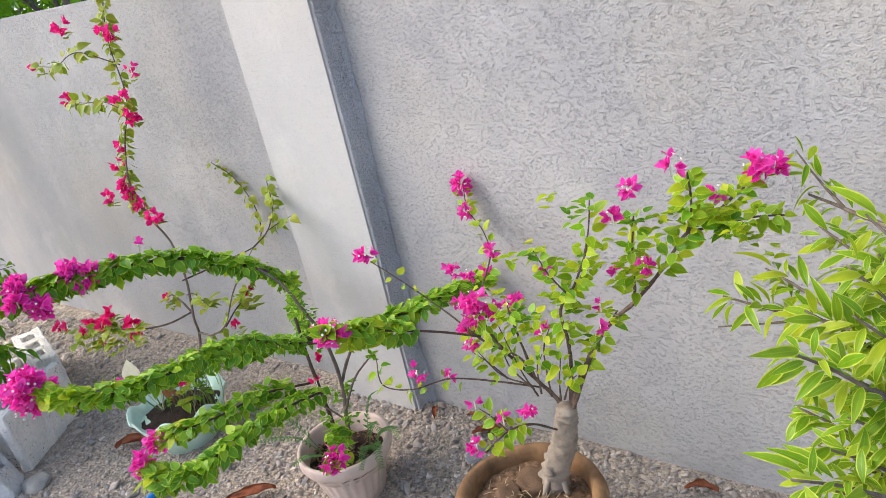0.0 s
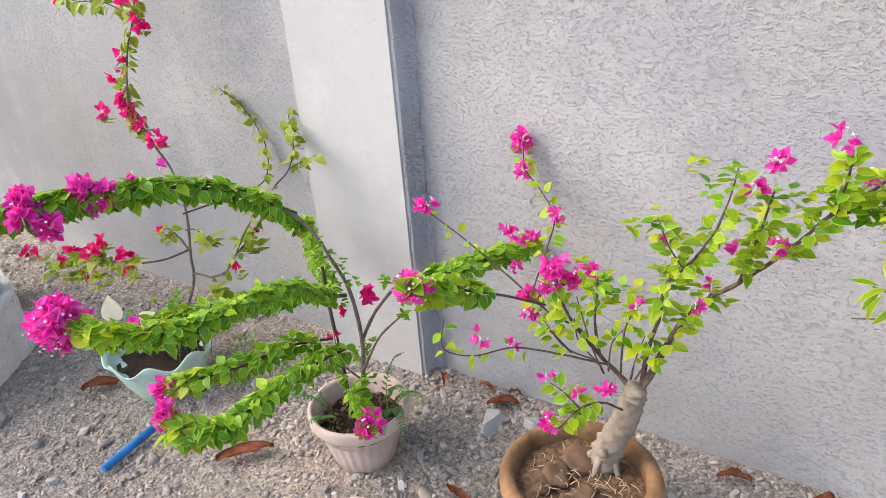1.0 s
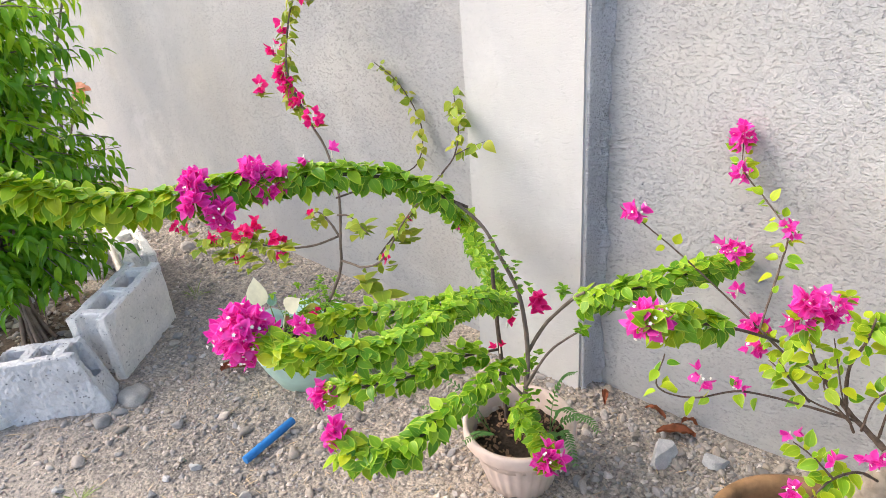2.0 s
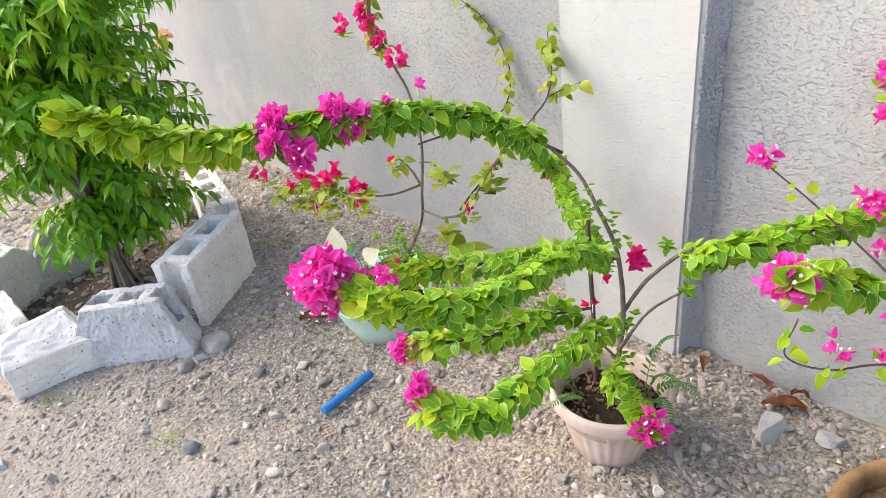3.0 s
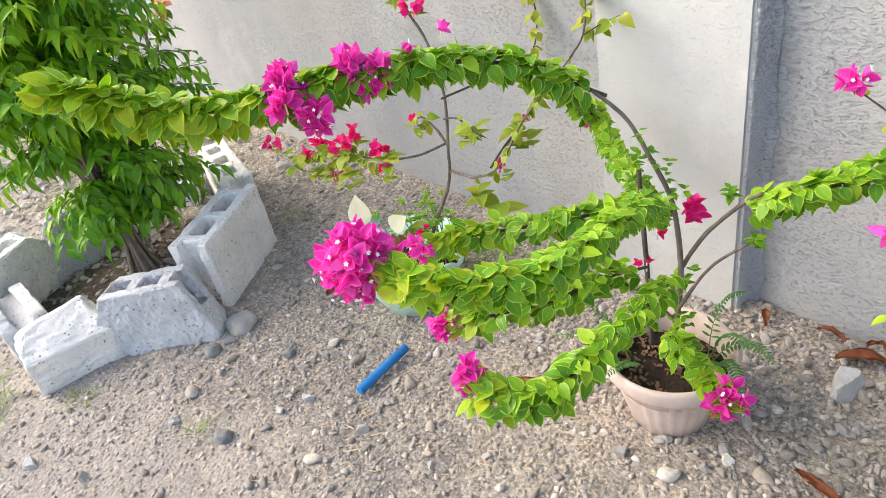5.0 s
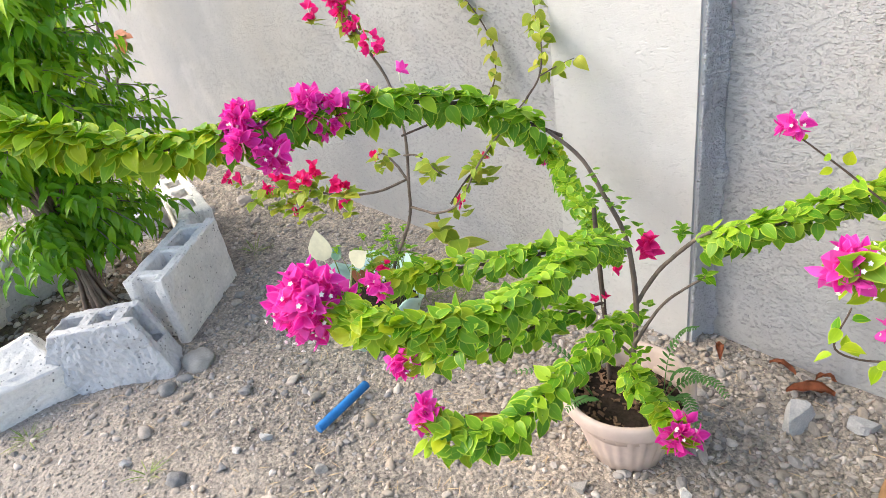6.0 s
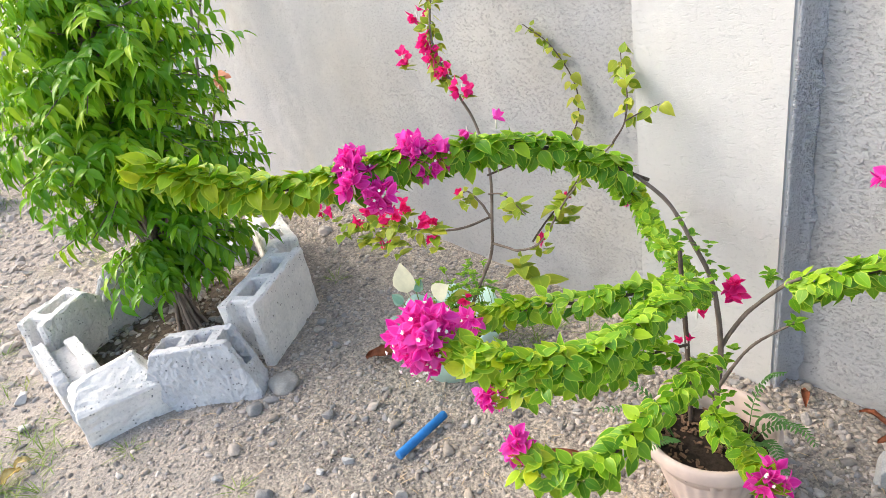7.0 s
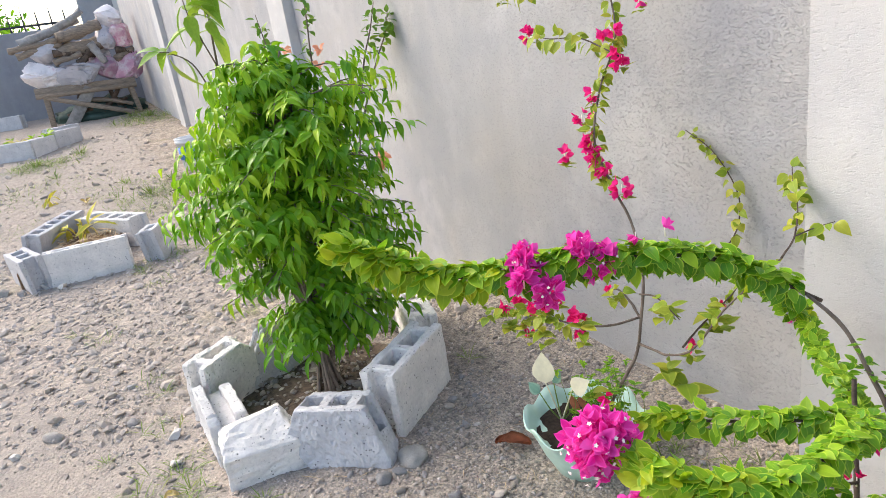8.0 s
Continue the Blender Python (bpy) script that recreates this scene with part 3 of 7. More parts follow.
slab("wall_right", -1.577, 3.5, WALL_Y, WALL_Y + 0.15, -0.15, wall_top, WALL, "rough grey sand-cement plastered boundary wall")
slab("wall_left", -5.0, -1.858, WALL_Y, WALL_Y + 0.15, -0.15, wall_top, WALL, "rough grey sand-cement plastered boundary wall", bend=far_bend)
slab("wall_far", -14.0, -5.3, WALL_Y, WALL_Y + 0.15, -0.15, lambda x: 1.7 + 0.06 * (-5 - x), WALL, "grey plastered boundary wall, far stretch", bend=far_bend)
def build_joint():
    """Ragged cement joint down the side of the pilaster, with splashes of mortar on the wall beside it."""
    bm = bmesh.new()
    rows = []
    for i in range(61):
        z = -0.05 + 1.2 * i / 60
        w = 0.020 + 0.014 * noise.noise(Vector((2.0, 0, z * 7))) + 0.010 * noise.noise(Vector((5.0, 0, z * 31)))
        rows.append([bm.verts.new(q) for q in ((-1.5755, PIL_Y + 0.004, z), (-1.5705, PIL_Y + 0.006, z), (-1.568, WALL_Y - 0.012, z), (-1.557, WALL_Y - 0.006, z), (-1.575 + w, WALL_Y - 0.0045, z), (-1.575 + w + 0.003, WALL_Y + 0.01, z), (-1.582, WALL_Y + 0.01, z))])
    for a, b in zip(rows, rows[1:]):
        for k in range(7):
            bm.faces.new((a[k], b[k], b[(k + 1) % 7], a[(k + 1) % 7]))
    bm.faces.new(rows[0])
    bm.faces.new(list(reversed(rows[-1])))
    bmesh.ops.recalc_face_normals(bm, faces=bm.faces)
    solid("trim_joint", bm, JOINT, "blue-grey cement joint down the pilaster's side", "joint", kind="structure", smooth=True)
    rng = random.Random(4)
    bm = bmesh.new()
    for i in range(46):
        x = -1.53 + rng.random() ** 1.6 * 0.26
        z = rng.uniform(0.02, 0.75)
        s = rng.uniform(0.0016, 0.0052)
        m = Matrix.Translation((x, WALL_Y - 0.001, z)) @ Matrix.Rotation(rng.uniform(0, 6.3), 4, "Y") @ Matrix.Diagonal((s * rng.uniform(0.8, 1.6), s * 0.4, s, 1))
        bmesh.ops.create_icosphere(bm, subdivisions=1, radius=1.0, matrix=m)
    roughen(bm, 0.0028, 420)
    solid("mortar_splashes", bm, WALL, "dried mortar splashes stuck to the wall", "mortar", kind="stuff", smooth=False)


build_joint()
slab("pilaster", -1.860, -1.575, PIL_Y, WALL_Y + 0.16, -0.15, lambda x: wall_top(x) + 0.01, PILASTER, "smooth pale grey plastered pilaster of the wall", "pilaster", rough=0.002)
slab("pilaster_far", -5.3, -5.0, PIL_Y, WALL_Y + 0.16, -0.15, lambda x: 1.75, PILASTER, "pale plastered pilaster of the wall", "pilaster", bend=far_bend, rough=0.002)
slab("pilaster_last", -10.1, -9.75, PIL_Y, WALL_Y + 0.2, -0.1, lambda x: 2.1, PILASTER, "pale plastered pilaster of the far wall", "pilaster", bend=far_bend, rough=0.002)

# ---------------------------------------------------------------- hollow blocks
def block_mesh(length, width, height, cells, open_ends=True, web=0.026, cut=None, seed=1, rough=0.004, fine=0.012):
    """A hollow concrete block on its base: its length along x from 0, its width along y from 0. cut: planes (point, normal) that broke a piece away."""
    xs = [0.0]
    solid_cols = []
    pitch = (length - web) / cells if not open_ends else (length) / (cells + 0.7)
    if open_ends:
        end = pitch * 0.35 - web * 0.5
        xs += [end]
        solid_cols += [False]
        for k in range(cells):
            xs += [xs[-1] + web, xs[-1] + pitch]
            solid_cols += [True, False]
        xs += [xs[-1] + web, length]
        solid_cols += [True, False]
    else:
        for k in range(cells):
            xs += [xs[-1] + web, xs[-1] + pitch]
            solid_cols += [True, False]
        xs += [length]
        solid_cols += [True]
    shell = min(0.026, width * 0.28)
    ys = [0.0, shell, width - shell, width]
    bm = bmesh.new()
    filled = lambda i, j: 0 <= i < len(xs) - 1 and 0 <= j < 3 and (j != 1 or solid_cols[i])
    cache = {}
    zs = [0.0, height * 0.25, height * 0.5, height * 0.75, height]
    def vert(i, j, k):
        if (i, j, k) not in cache:
            cache[(i, j, k)] = bm.verts.new((xs[i], ys[j], zs[k]))
        return cache[(i, j, k)]
    for i in range(len(xs) - 1):
        for j in range(3):
            if not filled(i, j):
                continue
            q = [(i, j), (i + 1, j), (i + 1, j + 1), (i, j + 1)]
            bm.faces.new([vert(a, b, 4) for a, b in q])
            bm.faces.new([vert(a, b, 0) for a, b in reversed(q)])
            for (a, b), (c, d), (ni, nj) in ((q[0], q[1], (i, j - 1)), (q[1], q[2], (i + 1, j)), (q[2], q[3], (i, j + 1)), (q[3], q[0], (i - 1, j))):
                if not filled(ni, nj):
                    for k in range(4):
                        bm.faces.new((vert(a, b, k), vert(c, d, k), vert(c, d, k + 1), vert(a, b, k + 1)))
    return broken(bm, cut, seed, rough, fine)


def broken(bm, cut, seed, rough, fine=0.012):
    """Breaks pieces off along planes and wears the edges and faces."""
    for point, normal in cut or ():
        n = Vector(normal).normalized()
        out = bmesh.ops.bisect_plane(bm, geom=list(bm.verts) + list(bm.edges) + list(bm.faces), plane_co=point, plane_no=n, clear_outer=True)
        loop = [e for e in out["geom_cut"] if isinstance(e, bmesh.types.BMEdge)]
        bmesh.ops.triangle_fill(bm, use_beauty=True, edges=loop, normal=n)
    bmesh.ops.remove_doubles(bm, verts=bm.verts, dist=0.0004)
    bmesh.ops.recalc_face_normals(bm, faces=bm.faces)
    es = [e for e in bm.edges if len(e.link_faces) == 2 and e.calc_face_angle(0) > 0.5]
    bmesh.ops.bevel(bm, geom=es, offset=0.0035, segments=1, affect="EDGES")
    bmesh.ops.triangulate(bm, faces=bm.faces)
    for most in (0.05, 0.028, fine):
        long = [e for e in bm.edges if e.calc_length() > most]
        bmesh.ops.subdivide_edges(bm, edges=long, cuts=1)
        bmesh.ops.triangulate(bm, faces=bm.faces)
    roughen(bm, rough * 0.6, 25, seed)
    roughen(bm, rough * 0.5, 120, seed + 3)
    roughen(bm, rough * 0.4, 300, seed + 5)
    return bm


def lump(boxes, cut, seed, rough=0.006):
    """A broken piece put together from overlapping solid boxes (low, high)."""
    bm = bmesh.new()
    for lo, hi in boxes:
        add_box(bm, lo, hi)
    return broken(bm, cut, seed, rough)


def place_block(bm, m, label, group="blocks round the tree"):
    ob = new("hollow_block", mesh_of("hollow_block", bm, BLOCK, False))
    ob.matrix_world = m
    return tagged(ob, label, "concrete block", group)


def along(p0, p1, z=0.0, rx=0.0, ry=0.0):
    """A pose at p0 whose x runs to p1 over the ground."""
    a = math.degrees(math.atan2(p1[1] - p0[1], p1[0] - p0[0]))
    return pose(p0[0], p0[1], z, 0, 0, a) @ pose(0, 0, 0, rx, ry, 0)


H = 0.185
# the three-cell block at the back and the large two-cell block before it
place_block(block_mesh(0.365, 0.092, 0.168, 3, seed=2, web=0.042), along((-2.79, 1.165), (-3.15, 1.25), ground_height(-2.9, 1.1) - 0.006), "grey hollow concrete block with three open cells")
place_block(block_mesh(0.285, 0.10, H, 2, seed=5, web=0.024), along((-2.508, 0.903), (-2.683, 1.133), -0.006, 0, -1), "grey hollow concrete block with two large cells")
# broken half block standing before the tree
place_block(block_mesh(0.275, 0.105, 0.158, 3, seed=8, rough=0.006, web=0.030, cut=[((0.212, 0, 0.158), (0.93, 0.10, 0.33)), ((0.0, 0, 0.08), (-0.80, 0.0, -0.5)), ((0.0, 0, 0.08), (-0.93, 0.1, 0.37)), ((0.26, 0, 0.0), (0.9, 0, -0.3))]), along((-2.573, 0.620), (-2.412, 0.830), -0.004, -6), "broken grey hollow block, its ends knocked off at a slant")
# half block lying with its broken side up
place_block(lump([((0, 0, 0), (0.19, 0.13, 0.145))], [((0, 0.0, 0.095), (0.05, -0.55, 0.83)), ((0, 0.085, 0.13), (-0.1, 0.35, 0.93)), ((0.18, 0, 0.08), (0.85, 0, 0.4)), ((0.01, 0.06, 0.12), (-0.6, 0.0, 0.6))], 11, 0.006), along((-2.572, 0.476), (-2.556, 0.662), -0.006), "broken pale grey block lying with its rough side up")
# side shell of a block with the rib of another on it
place_block(lump([((0, 0, 0), (0.245, 0.028, 0.145)), ((0.02, 0.02, 0), (0.235, 0.075, 0.108)), ((0.05, 0.068, 0), (0.235, 0.098, 0.132))], [((0.0, 0, 0.125), (-0.6, 0, 0.8)), ((0.245, 0, 0.125), (0.5, 0, 0.86))], 14, 0.006), along((-2.935, 0.455), (-2.69, 0.470), -0.004, 0), "broken channel of a grey hollow block, open side up")
place_block(block_mesh(0.205, 0.085, H, 1, seed=17, rough=0.006, cut=[((0.165, 0.04, 0.185), (0.55, -0.2, 0.75))]), along((-2.925, 0.495), (-3.045, 0.645), -0.006, 4), "grey hollow concrete block with a chipped top")
place_block(block_mesh(0.31, 0.048, 0.18, 2, seed=21, rough=0.006, web=0.03, open_ends=False, cut=[((0.03, 0, 0.12), (-0.7, 0, 0.6))]), along((-3.03, 0.635), (-3.155, 0.90), -0.01, -6), "broken side of a grey hollow block set on edge")
place_block(block_mesh(0.13, 0.09, 0.10, 1, seed=24, rough=0.006, open_ends=False), along((-3.24, 1.02), (-3.14, 1.08), -0.02, 3), "low piece of a pale concrete block")

# ---------------------------------------------------------------- pots
def pot_with_soil(name, c, z, profile, wave, mat, label, soil_r, soil_z, soil_mat, soil_label, seg=64):
    pot = thing(name, (c[0], c[1], z), label, "flower pot")
    bm = bmesh.new()
    lathe(bm, profile, seg, (c[0], c[1], z), wave)
    roughen(bm, 0.0012, 22, c[0])
    part("pot_body", bm, mat, pot)
    bm = bmesh.new()
    rings = [(0.0, 0.008)] + [(soil_r * k / 9, 0.006 * (1 - k / 9)) for k in range(1, 10)]
    cen = bm.verts.new((c[0], c[1], z + soil_z + 0.006))
    prev = None
    for r, h in rings[1:]:
        ring = []
        for k in range(40):
            a = 2 * math.pi * k / 40
            p = Vector((c[0] + r * math.cos(a), c[1] + r * math.sin(a), 0))
            ring.append(bm.verts.new((p.x, p.y, z + soil_z + h + 0.007 * noise.noise(p * 38) + 0.004 * noise.noise(p * 110))))
        for k in range(40):
            if prev is None:
                bm.faces.new((cen, ring[k], ring[(k + 1) % 40]))
            else:
                bm.faces.new((prev[k], ring[k], ring[(k + 1) % 40], prev[(k + 1) % 40]))
        prev = ring
    part("soil", bm, soil_mat, pot, soil_label)
    return pot


PINK_PLASTIC = plain("faded pink plastic", (0.60, 0.48, 0.425), 0.55, 0.14, 16, 0.0006)
MINT_PLASTIC = plain("mint plastic", (0.52, 0.72, 0.62), 0.45, 0.12, 14, 0.0006)
TERRACOTTA = plain("weathered terracotta", (0.27, 0.155, 0.075), 0.85, 0.5, 20, 0.003)
FIBRE = plain("dry coir and earth", (0.20, 0.125, 0.075), 1.0, 0.65, 130, 0.010)

POT_A = (-1.545, 1.245)
def flutes(a, i):
    return (1 + (0.018 * math.cos(26 * a) if 1 <= i <= 5 else 0), 0)
pot_with_soil("flower_pot", POT_A, -0.004,
              [(0.055, 0), (0.060, 0.002), (0.070, 0.04), (0.080, 0.075), (0.086, 0.103), (0.088, 0.110), (0.101, 0.114), (0.104, 0.120), (0.104, 0.138), (0.101, 0.143), (0.096, 0.143), (0.092, 0.137), (0.086, 0.100), (0.084, 0.088)],
              flutes, PINK_PLASTIC, "faded pink fluted plastic flower pot with a rolled rim", 0.087, 0.100, SOIL, "dark crumbly potting soil", 104)
POT_B = (-1.065, 1.236)
pot_with_soil("flower_pot", POT_B, -0.008,
              [(0.078, 0), (0.083, 0.005), (0.102, 0.055), (0.112, 0.115), (0.115, 0.150), (0.122, 0.155), (0.129, 0.163), (0.1315, 0.177), (0.128, 0.190), (0.120, 0.197), (0.111, 0.195), (0.106, 0.186), (0.104, 0.165), (0.102, 0.140)],
              lambda a, i: (1 + 0.012 * math.sin(3 * a + i), 0.002 * math.sin(2 * a)), TERRACOTTA, "worn terracotta pot with a thick rounded rim", 0.104, 0.164, FIBRE, "dry brown coir and earth")
GREEN_PAINT = plain("flaking green paint", (0.06, 0.36, 0.16), 0.6, 0.4, 18, 0.002)
bm = bmesh.new()
lathe(bm, [(0.086, 0.008), (0.1035, 0.055), (0.1135, 0.115), (0.1165, 0.144), (0.110, 0.144), (0.10, 0.055), (0.082, 0.008)], 64, (POT_B[0], POT_B[1], 0))
part("painted_band", bm, GREEN_PAINT, bpy.data.objects["flower_pot.001"], "flaking green paint on the pot's belly")
POT_C = (-2.15, 1.20)
def scallop(a, i):
    k = max(0, i - 3) if i < 6 else 2
    return (1 + 0.02 * k * math.sin(8 * a) * 0.5, 0.006 * k * math.cos(8 * a))
pot_with_soil("flower_pot", POT_C, -0.004,
              [(0.068, 0), (0.074, 0.003), (0.098, 0.05), (0.113, 0.09), (0.122, 0.112), (0.131, 0.126), (0.128, 0.129), (0.118, 0.112), (0.106, 0.092), (0.10, 0.088)],
              scallop, MINT_PLASTIC, "mint green plastic pot with a scalloped rim", 0.107, 0.095, SOIL, "dark earth with weeds", 80)

# bark chips on the pink pot's soil and clods in the terracotta pot
CHIP = plain("bark chip", (0.20, 0.12, 0.075), 0.9, 0.5, 60, 0.002)
def chip_mesh(seed):
    bm = bmesh.new()
    add_box(bm, (-0.5, -0.2, -0.1), (0.5, 0.2, 0.1))
    bmesh.ops.subdivide_edges(bm, edges=bm.edges[:], cuts=1)
    roughen(bm, 0.22, 2.5, seed)
    return mesh_of("bark_chip", bm, CHIP, False)
CHIPS = [chip_mesh(i * 3.1) for i in range(4)]
for i in range(170):
    rng = random.Random(3000 + i)
    a, r = rng.uniform(0, 6.28), 0.080 * math.sqrt(rng.random())
    ob = new("bark_chip", CHIPS[i % 4])
    k = rng.uniform(0.005, 0.011)
    ob.matrix_world = pose(POT_A[0] + r * math.cos(a), POT_A[1] + r * math.sin(a), 0.106, rng.uniform(-25, 25), rng.uniform(-25, 25), rng.uniform(0, 360)) @ Matrix.Diagonal((k, k, k, 1))
    tagged(ob, "small brown bark chip on the pot's soil", "bark chip", "chips in the pot")
for i, (x, y, k) in enumerate([(-1.115, 1.345, 0.055), (-1.135, 1.30, 0.045), (-1.08, 1.285, 0.04), (-1.10, 1.25, 0.03), (-1.06, 1.26, 0.028), (-1.145, 1.265, 0.03)]):
    bm = bmesh.new()
    bmesh.ops.create_icosphere(bm, subdivisions=3, radius=0.5)
    for v in bm.verts:
        v.co.z *= 0.6
    roughen(bm, 0.30, 2.2, i * 4.0)
    roughen(bm, 0.10, 7, i * 2.0)
    ob = new("soil_clod", mesh_of("soil_clod", bm, FIBRE))
    ob.matrix_world = pose(x + 0.036, y - 0.076, 0.163 + k * 0.2, 0, 0, i * 60) @ Matrix.Diagonal((k, k, k, 1))
    tagged(ob, "dry brown clod of earth in the terracotta pot", "earth clod", "clods in the pot")

# ---------------------------------------------------------------- bougainvillea in the pink pot
CAMSIDE = (0.5, -0.5, 0.45)
plant = thing("bougainvillea", (POT_A[0], POT_A[1], 0.1), "potted bougainvillea with long arching leafy shoots and magenta bracts", "bougainvillea")
MAIN, SECOND = (-1.545, 1.262, 0.085), (-1.592, 1.268, 0.09)
twig(plant, [MAIN, (-1.552, 1.275, 0.17), (-1.558, 1.295, 0.25), (-1.575, 1.298, 0.36), (-1.605, 1.290, 0.43), (-1.642, 1.285, 0.488), (-1.69, 1.27, 0.53)], 0.0062, 0.0030, BARK, "stem", label="grey-brown woody stem")
twig(plant, [SECOND, (-1.592, 1.263, 0.20), (-1.600, 1.262, 0.33), (-1.612, 1.270, 0.42)], 0.0055, 0.004, DARK_BARK, "stem", label="dark woody stem")
# the long arch, from the stem to its hanging tip
garland(plant, [(-1.675, 1.288, 0.515), (-1.737, 1.198, 0.580), (-1.761, 1.105, 0.618), (-1.786, 1.018, 0.634), (-1.808, 0.949, 0.644), (-1.822, 0.863, 0.647), (-1.858, 0.783, 0.659), (-1.888, 0.723, 0.686), (-1.918, 0.668, 0.719)], 440, 1.20, 3, (0.0042, 0.002), 0.66, 0.03, 0.55, 0.5)
for i, (q, n) in enumerate([((-1.923, 0.658, 0.728), 9), ((-1.906, 0.690, 0.712), 8), ((-1.884, 0.728, 0.694), 7), ((-1.862, 0.775, 0.670), 6)]):
    sprig(plant, q, n, 1.0, 2200 + i, YOUNGS if i % 2 == 0 else LIMES, 1.3, (-0.35, -0.6, 0.5))
cluster(plant, (-1.800, 0.967, 0.656), 0.027, 48, 11, face=(0.5, -0.3, 0.6), flowers=8, size=0.85)
cluster(plant, (-1.780, 0.992, 0.641), 0.026, 42, 12, face=(0.5, -0.3, 0.3), flowers=6)
cluster(plant, (-1.785, 0.972, 0.626), 0.018, 18, 19, face=(0.6, -0.2, -0.1), flowers=2)
cluster(plant, (-1.812, 0.885, 0.666), 0.027, 45, 13, face=(0.3, -0.3, 0.8), flowers=6)
cluster(plant, (-1.79, 0.866, 0.648), 0.024, 33, 14, face=(0.6, -0.3, 0.2), flowers=4)
cluster(plant, (-1.780, 0.892, 0.624), 0.027, 45, 15, face=(0.6, -0.2, -0.1), flowers=5)
cluster(plant, (-1.779, 1.044, 0.662), 0.011, 6, 16, flowers=0)
cluster(plant, (-1.772, 1.09, 0.660), 0.009, 6, 17, flowers=0)
# the leafy strand that leans back to the wall
garland(plant, [(-1.600, 1.275, 0.36), (-1.650, 1.305, 0.385), (-1.705, 1.34, 0.392), (-1.760, 1.388, 0.402), (-1.81, 1.43, 0.415)], 170, 0.95, 5, (0.004, 0.0025), 0.9, 0.0, 0.62, 0.5)
garland(plant, [(-1.79, 1.40, 0.418), (-1.80, 1.37, 0.46), (-1.785, 1.31, 0.51), (-1.755, 1.23, 0.56)], 90, 0.95, 4, (0.003, 0.002), 0.9, 0.0, 0.62, 0.5)
cluster(plant, (-1.806, 1.419, 0.396), 0.013, 9, 18, flowers=0)
# the thick shoot towards the yard, with the largest head of bracts
garland(plant, [(-1.565, 1.275, 0.365), (-1.527, 1.18, 0.424), (-1.475, 1.071, 0.505), (-1.444, 0.985, 0.539), (-1.429, 0.899, 0.556), (-1.432, 0.835, 0.570), (-1.462, 0.785, 0.586), (-1.496, 0.768, 0.594)], 430, 0.80, 7, (0.005, 0.003), 0.78, 0.08, 0.66, 0.22)
cluster(plant, (-1.524, 0.756, 0.602), 0.038, 190, 21, face=(0.5, -0.35, 0.35), flowers=18, size=0.70)
cluster(plant, (-1.530, 0.756, 0.586), 0.032, 90, 22, face=(0.4, -0.4, -0.2), flowers=8, size=0.70)
cluster(plant, (-1.520, 0.764, 0.612), 0.028, 60, 23, face=(0.6, 0.0, 0.5), flowers=6, size=0.70)
cluster(plant, (-1.524, 0.776, 0.594), 0.028, 54, 20, face=(0.6, 0.2, 0.1), flowers=4, size=0.70)
# shoot behind it
garland(plant, [(-1.585, 1.275, 0.375), (-1.575, 1.165, 0.422), (-1.610, 1.090, 0.432), (-1.675, 1.020, 0.430), (-1.70, 0.958, 0.438)], 150, 1.0, 9, (0.004, 0.002), 0.85, 0.1, 0.55, 0.4)
cluster(plant, (-1.702, 0.940, 0.444), 0.021, 27, 24, face=CAMSIDE, flowers=4)
# shoot with a hanging head below it
garland(plant, [(-1.575, 1.23, 0.29), (-1.568, 1.12, 0.340), (-1.590, 1.045, 0.342), (-1.641, 0.990, 0.332), (-1.685, 0.962, 0.320)], 115, 1.05, 10, (0.0035, 0.002), 0.85, 0.1, 0.55, 0.4)
cluster(plant, (-1.697, 0.950, 0.315), 0.027, 51, 25, face=(0.5, -0.4, 0.2), flowers=8)
# low shoot that curls up at its tip
garland(plant, [(-1.552, 1.252, 0.265), (-1.500, 1.118, 0.327), (-1.485, 0.994, 0.350), (-1.488, 0.917, 0.345), (-1.515, 0.872, 0.352), (-1.545, 0.862, 0.370)], 175, 1.08, 12, (0.004, 0.002), 0.85, 0.04, 0.58, 0.45)
cluster(plant, (-1.555, 0.859, 0.380), 0.022, 27, 26, face=CAMSIDE, flowers=2)
# short shoot over the pot's rim
garland(plant, [(-1.545, 1.250, 0.11), (-1.525, 1.225, 0.180), (-1.485, 1.185, 0.205), (-1.435, 1.150, 0.218), (-1.395, 1.115, 0.238)], 80, 1.1, 13, (0.003, 0.002), 0.8, 0.1, 0.58, 0.45)
cluster(plant, (-1.378, 1.096, 0.256), 0.029, 42, 27, face=(0.4, -0.3, 0.6), flowers=6)
sprig(plant, (-1.375, 1.090, 0.250), 9, 1.0, 28, YOUNGS, 1.2, (0.3, -0.4, -0.5))
# shoot along the wall to the side
twig(plant, [(-1.562, 1.30, 0.25), (-1.535, 1.315, 0.31), (-1.49, 1.325, 0.37), (-1.46, 1.32, 0.40)], 0.0045, 0.003, BARK)
twig(plant, [(-1.552, 1.278, 0.19), (-1.515, 1.30, 0.27), (-1.46, 1.315, 0.33)], 0.0038, 0.002, BARK)
garland(plant, [(-1.475, 1.325, 0.372), (-1.413, 1.34, 0.405), (-1.363, 1.40, 0.415), (-1.327, 1.47, 0.416), (-1.295, 1.53, 0.416)], 175, 1.08, 15, (0.0035, 0.002), 0.95, 0.0, 0.58, 0.45)
sprig(plant, (-1.505, 1.325, 0.395), 10, 0.6, 29, LEAVES)
sprig(plant, (-1.46, 1.315, 0.335), 10, 0.6, 30, LEAVES)
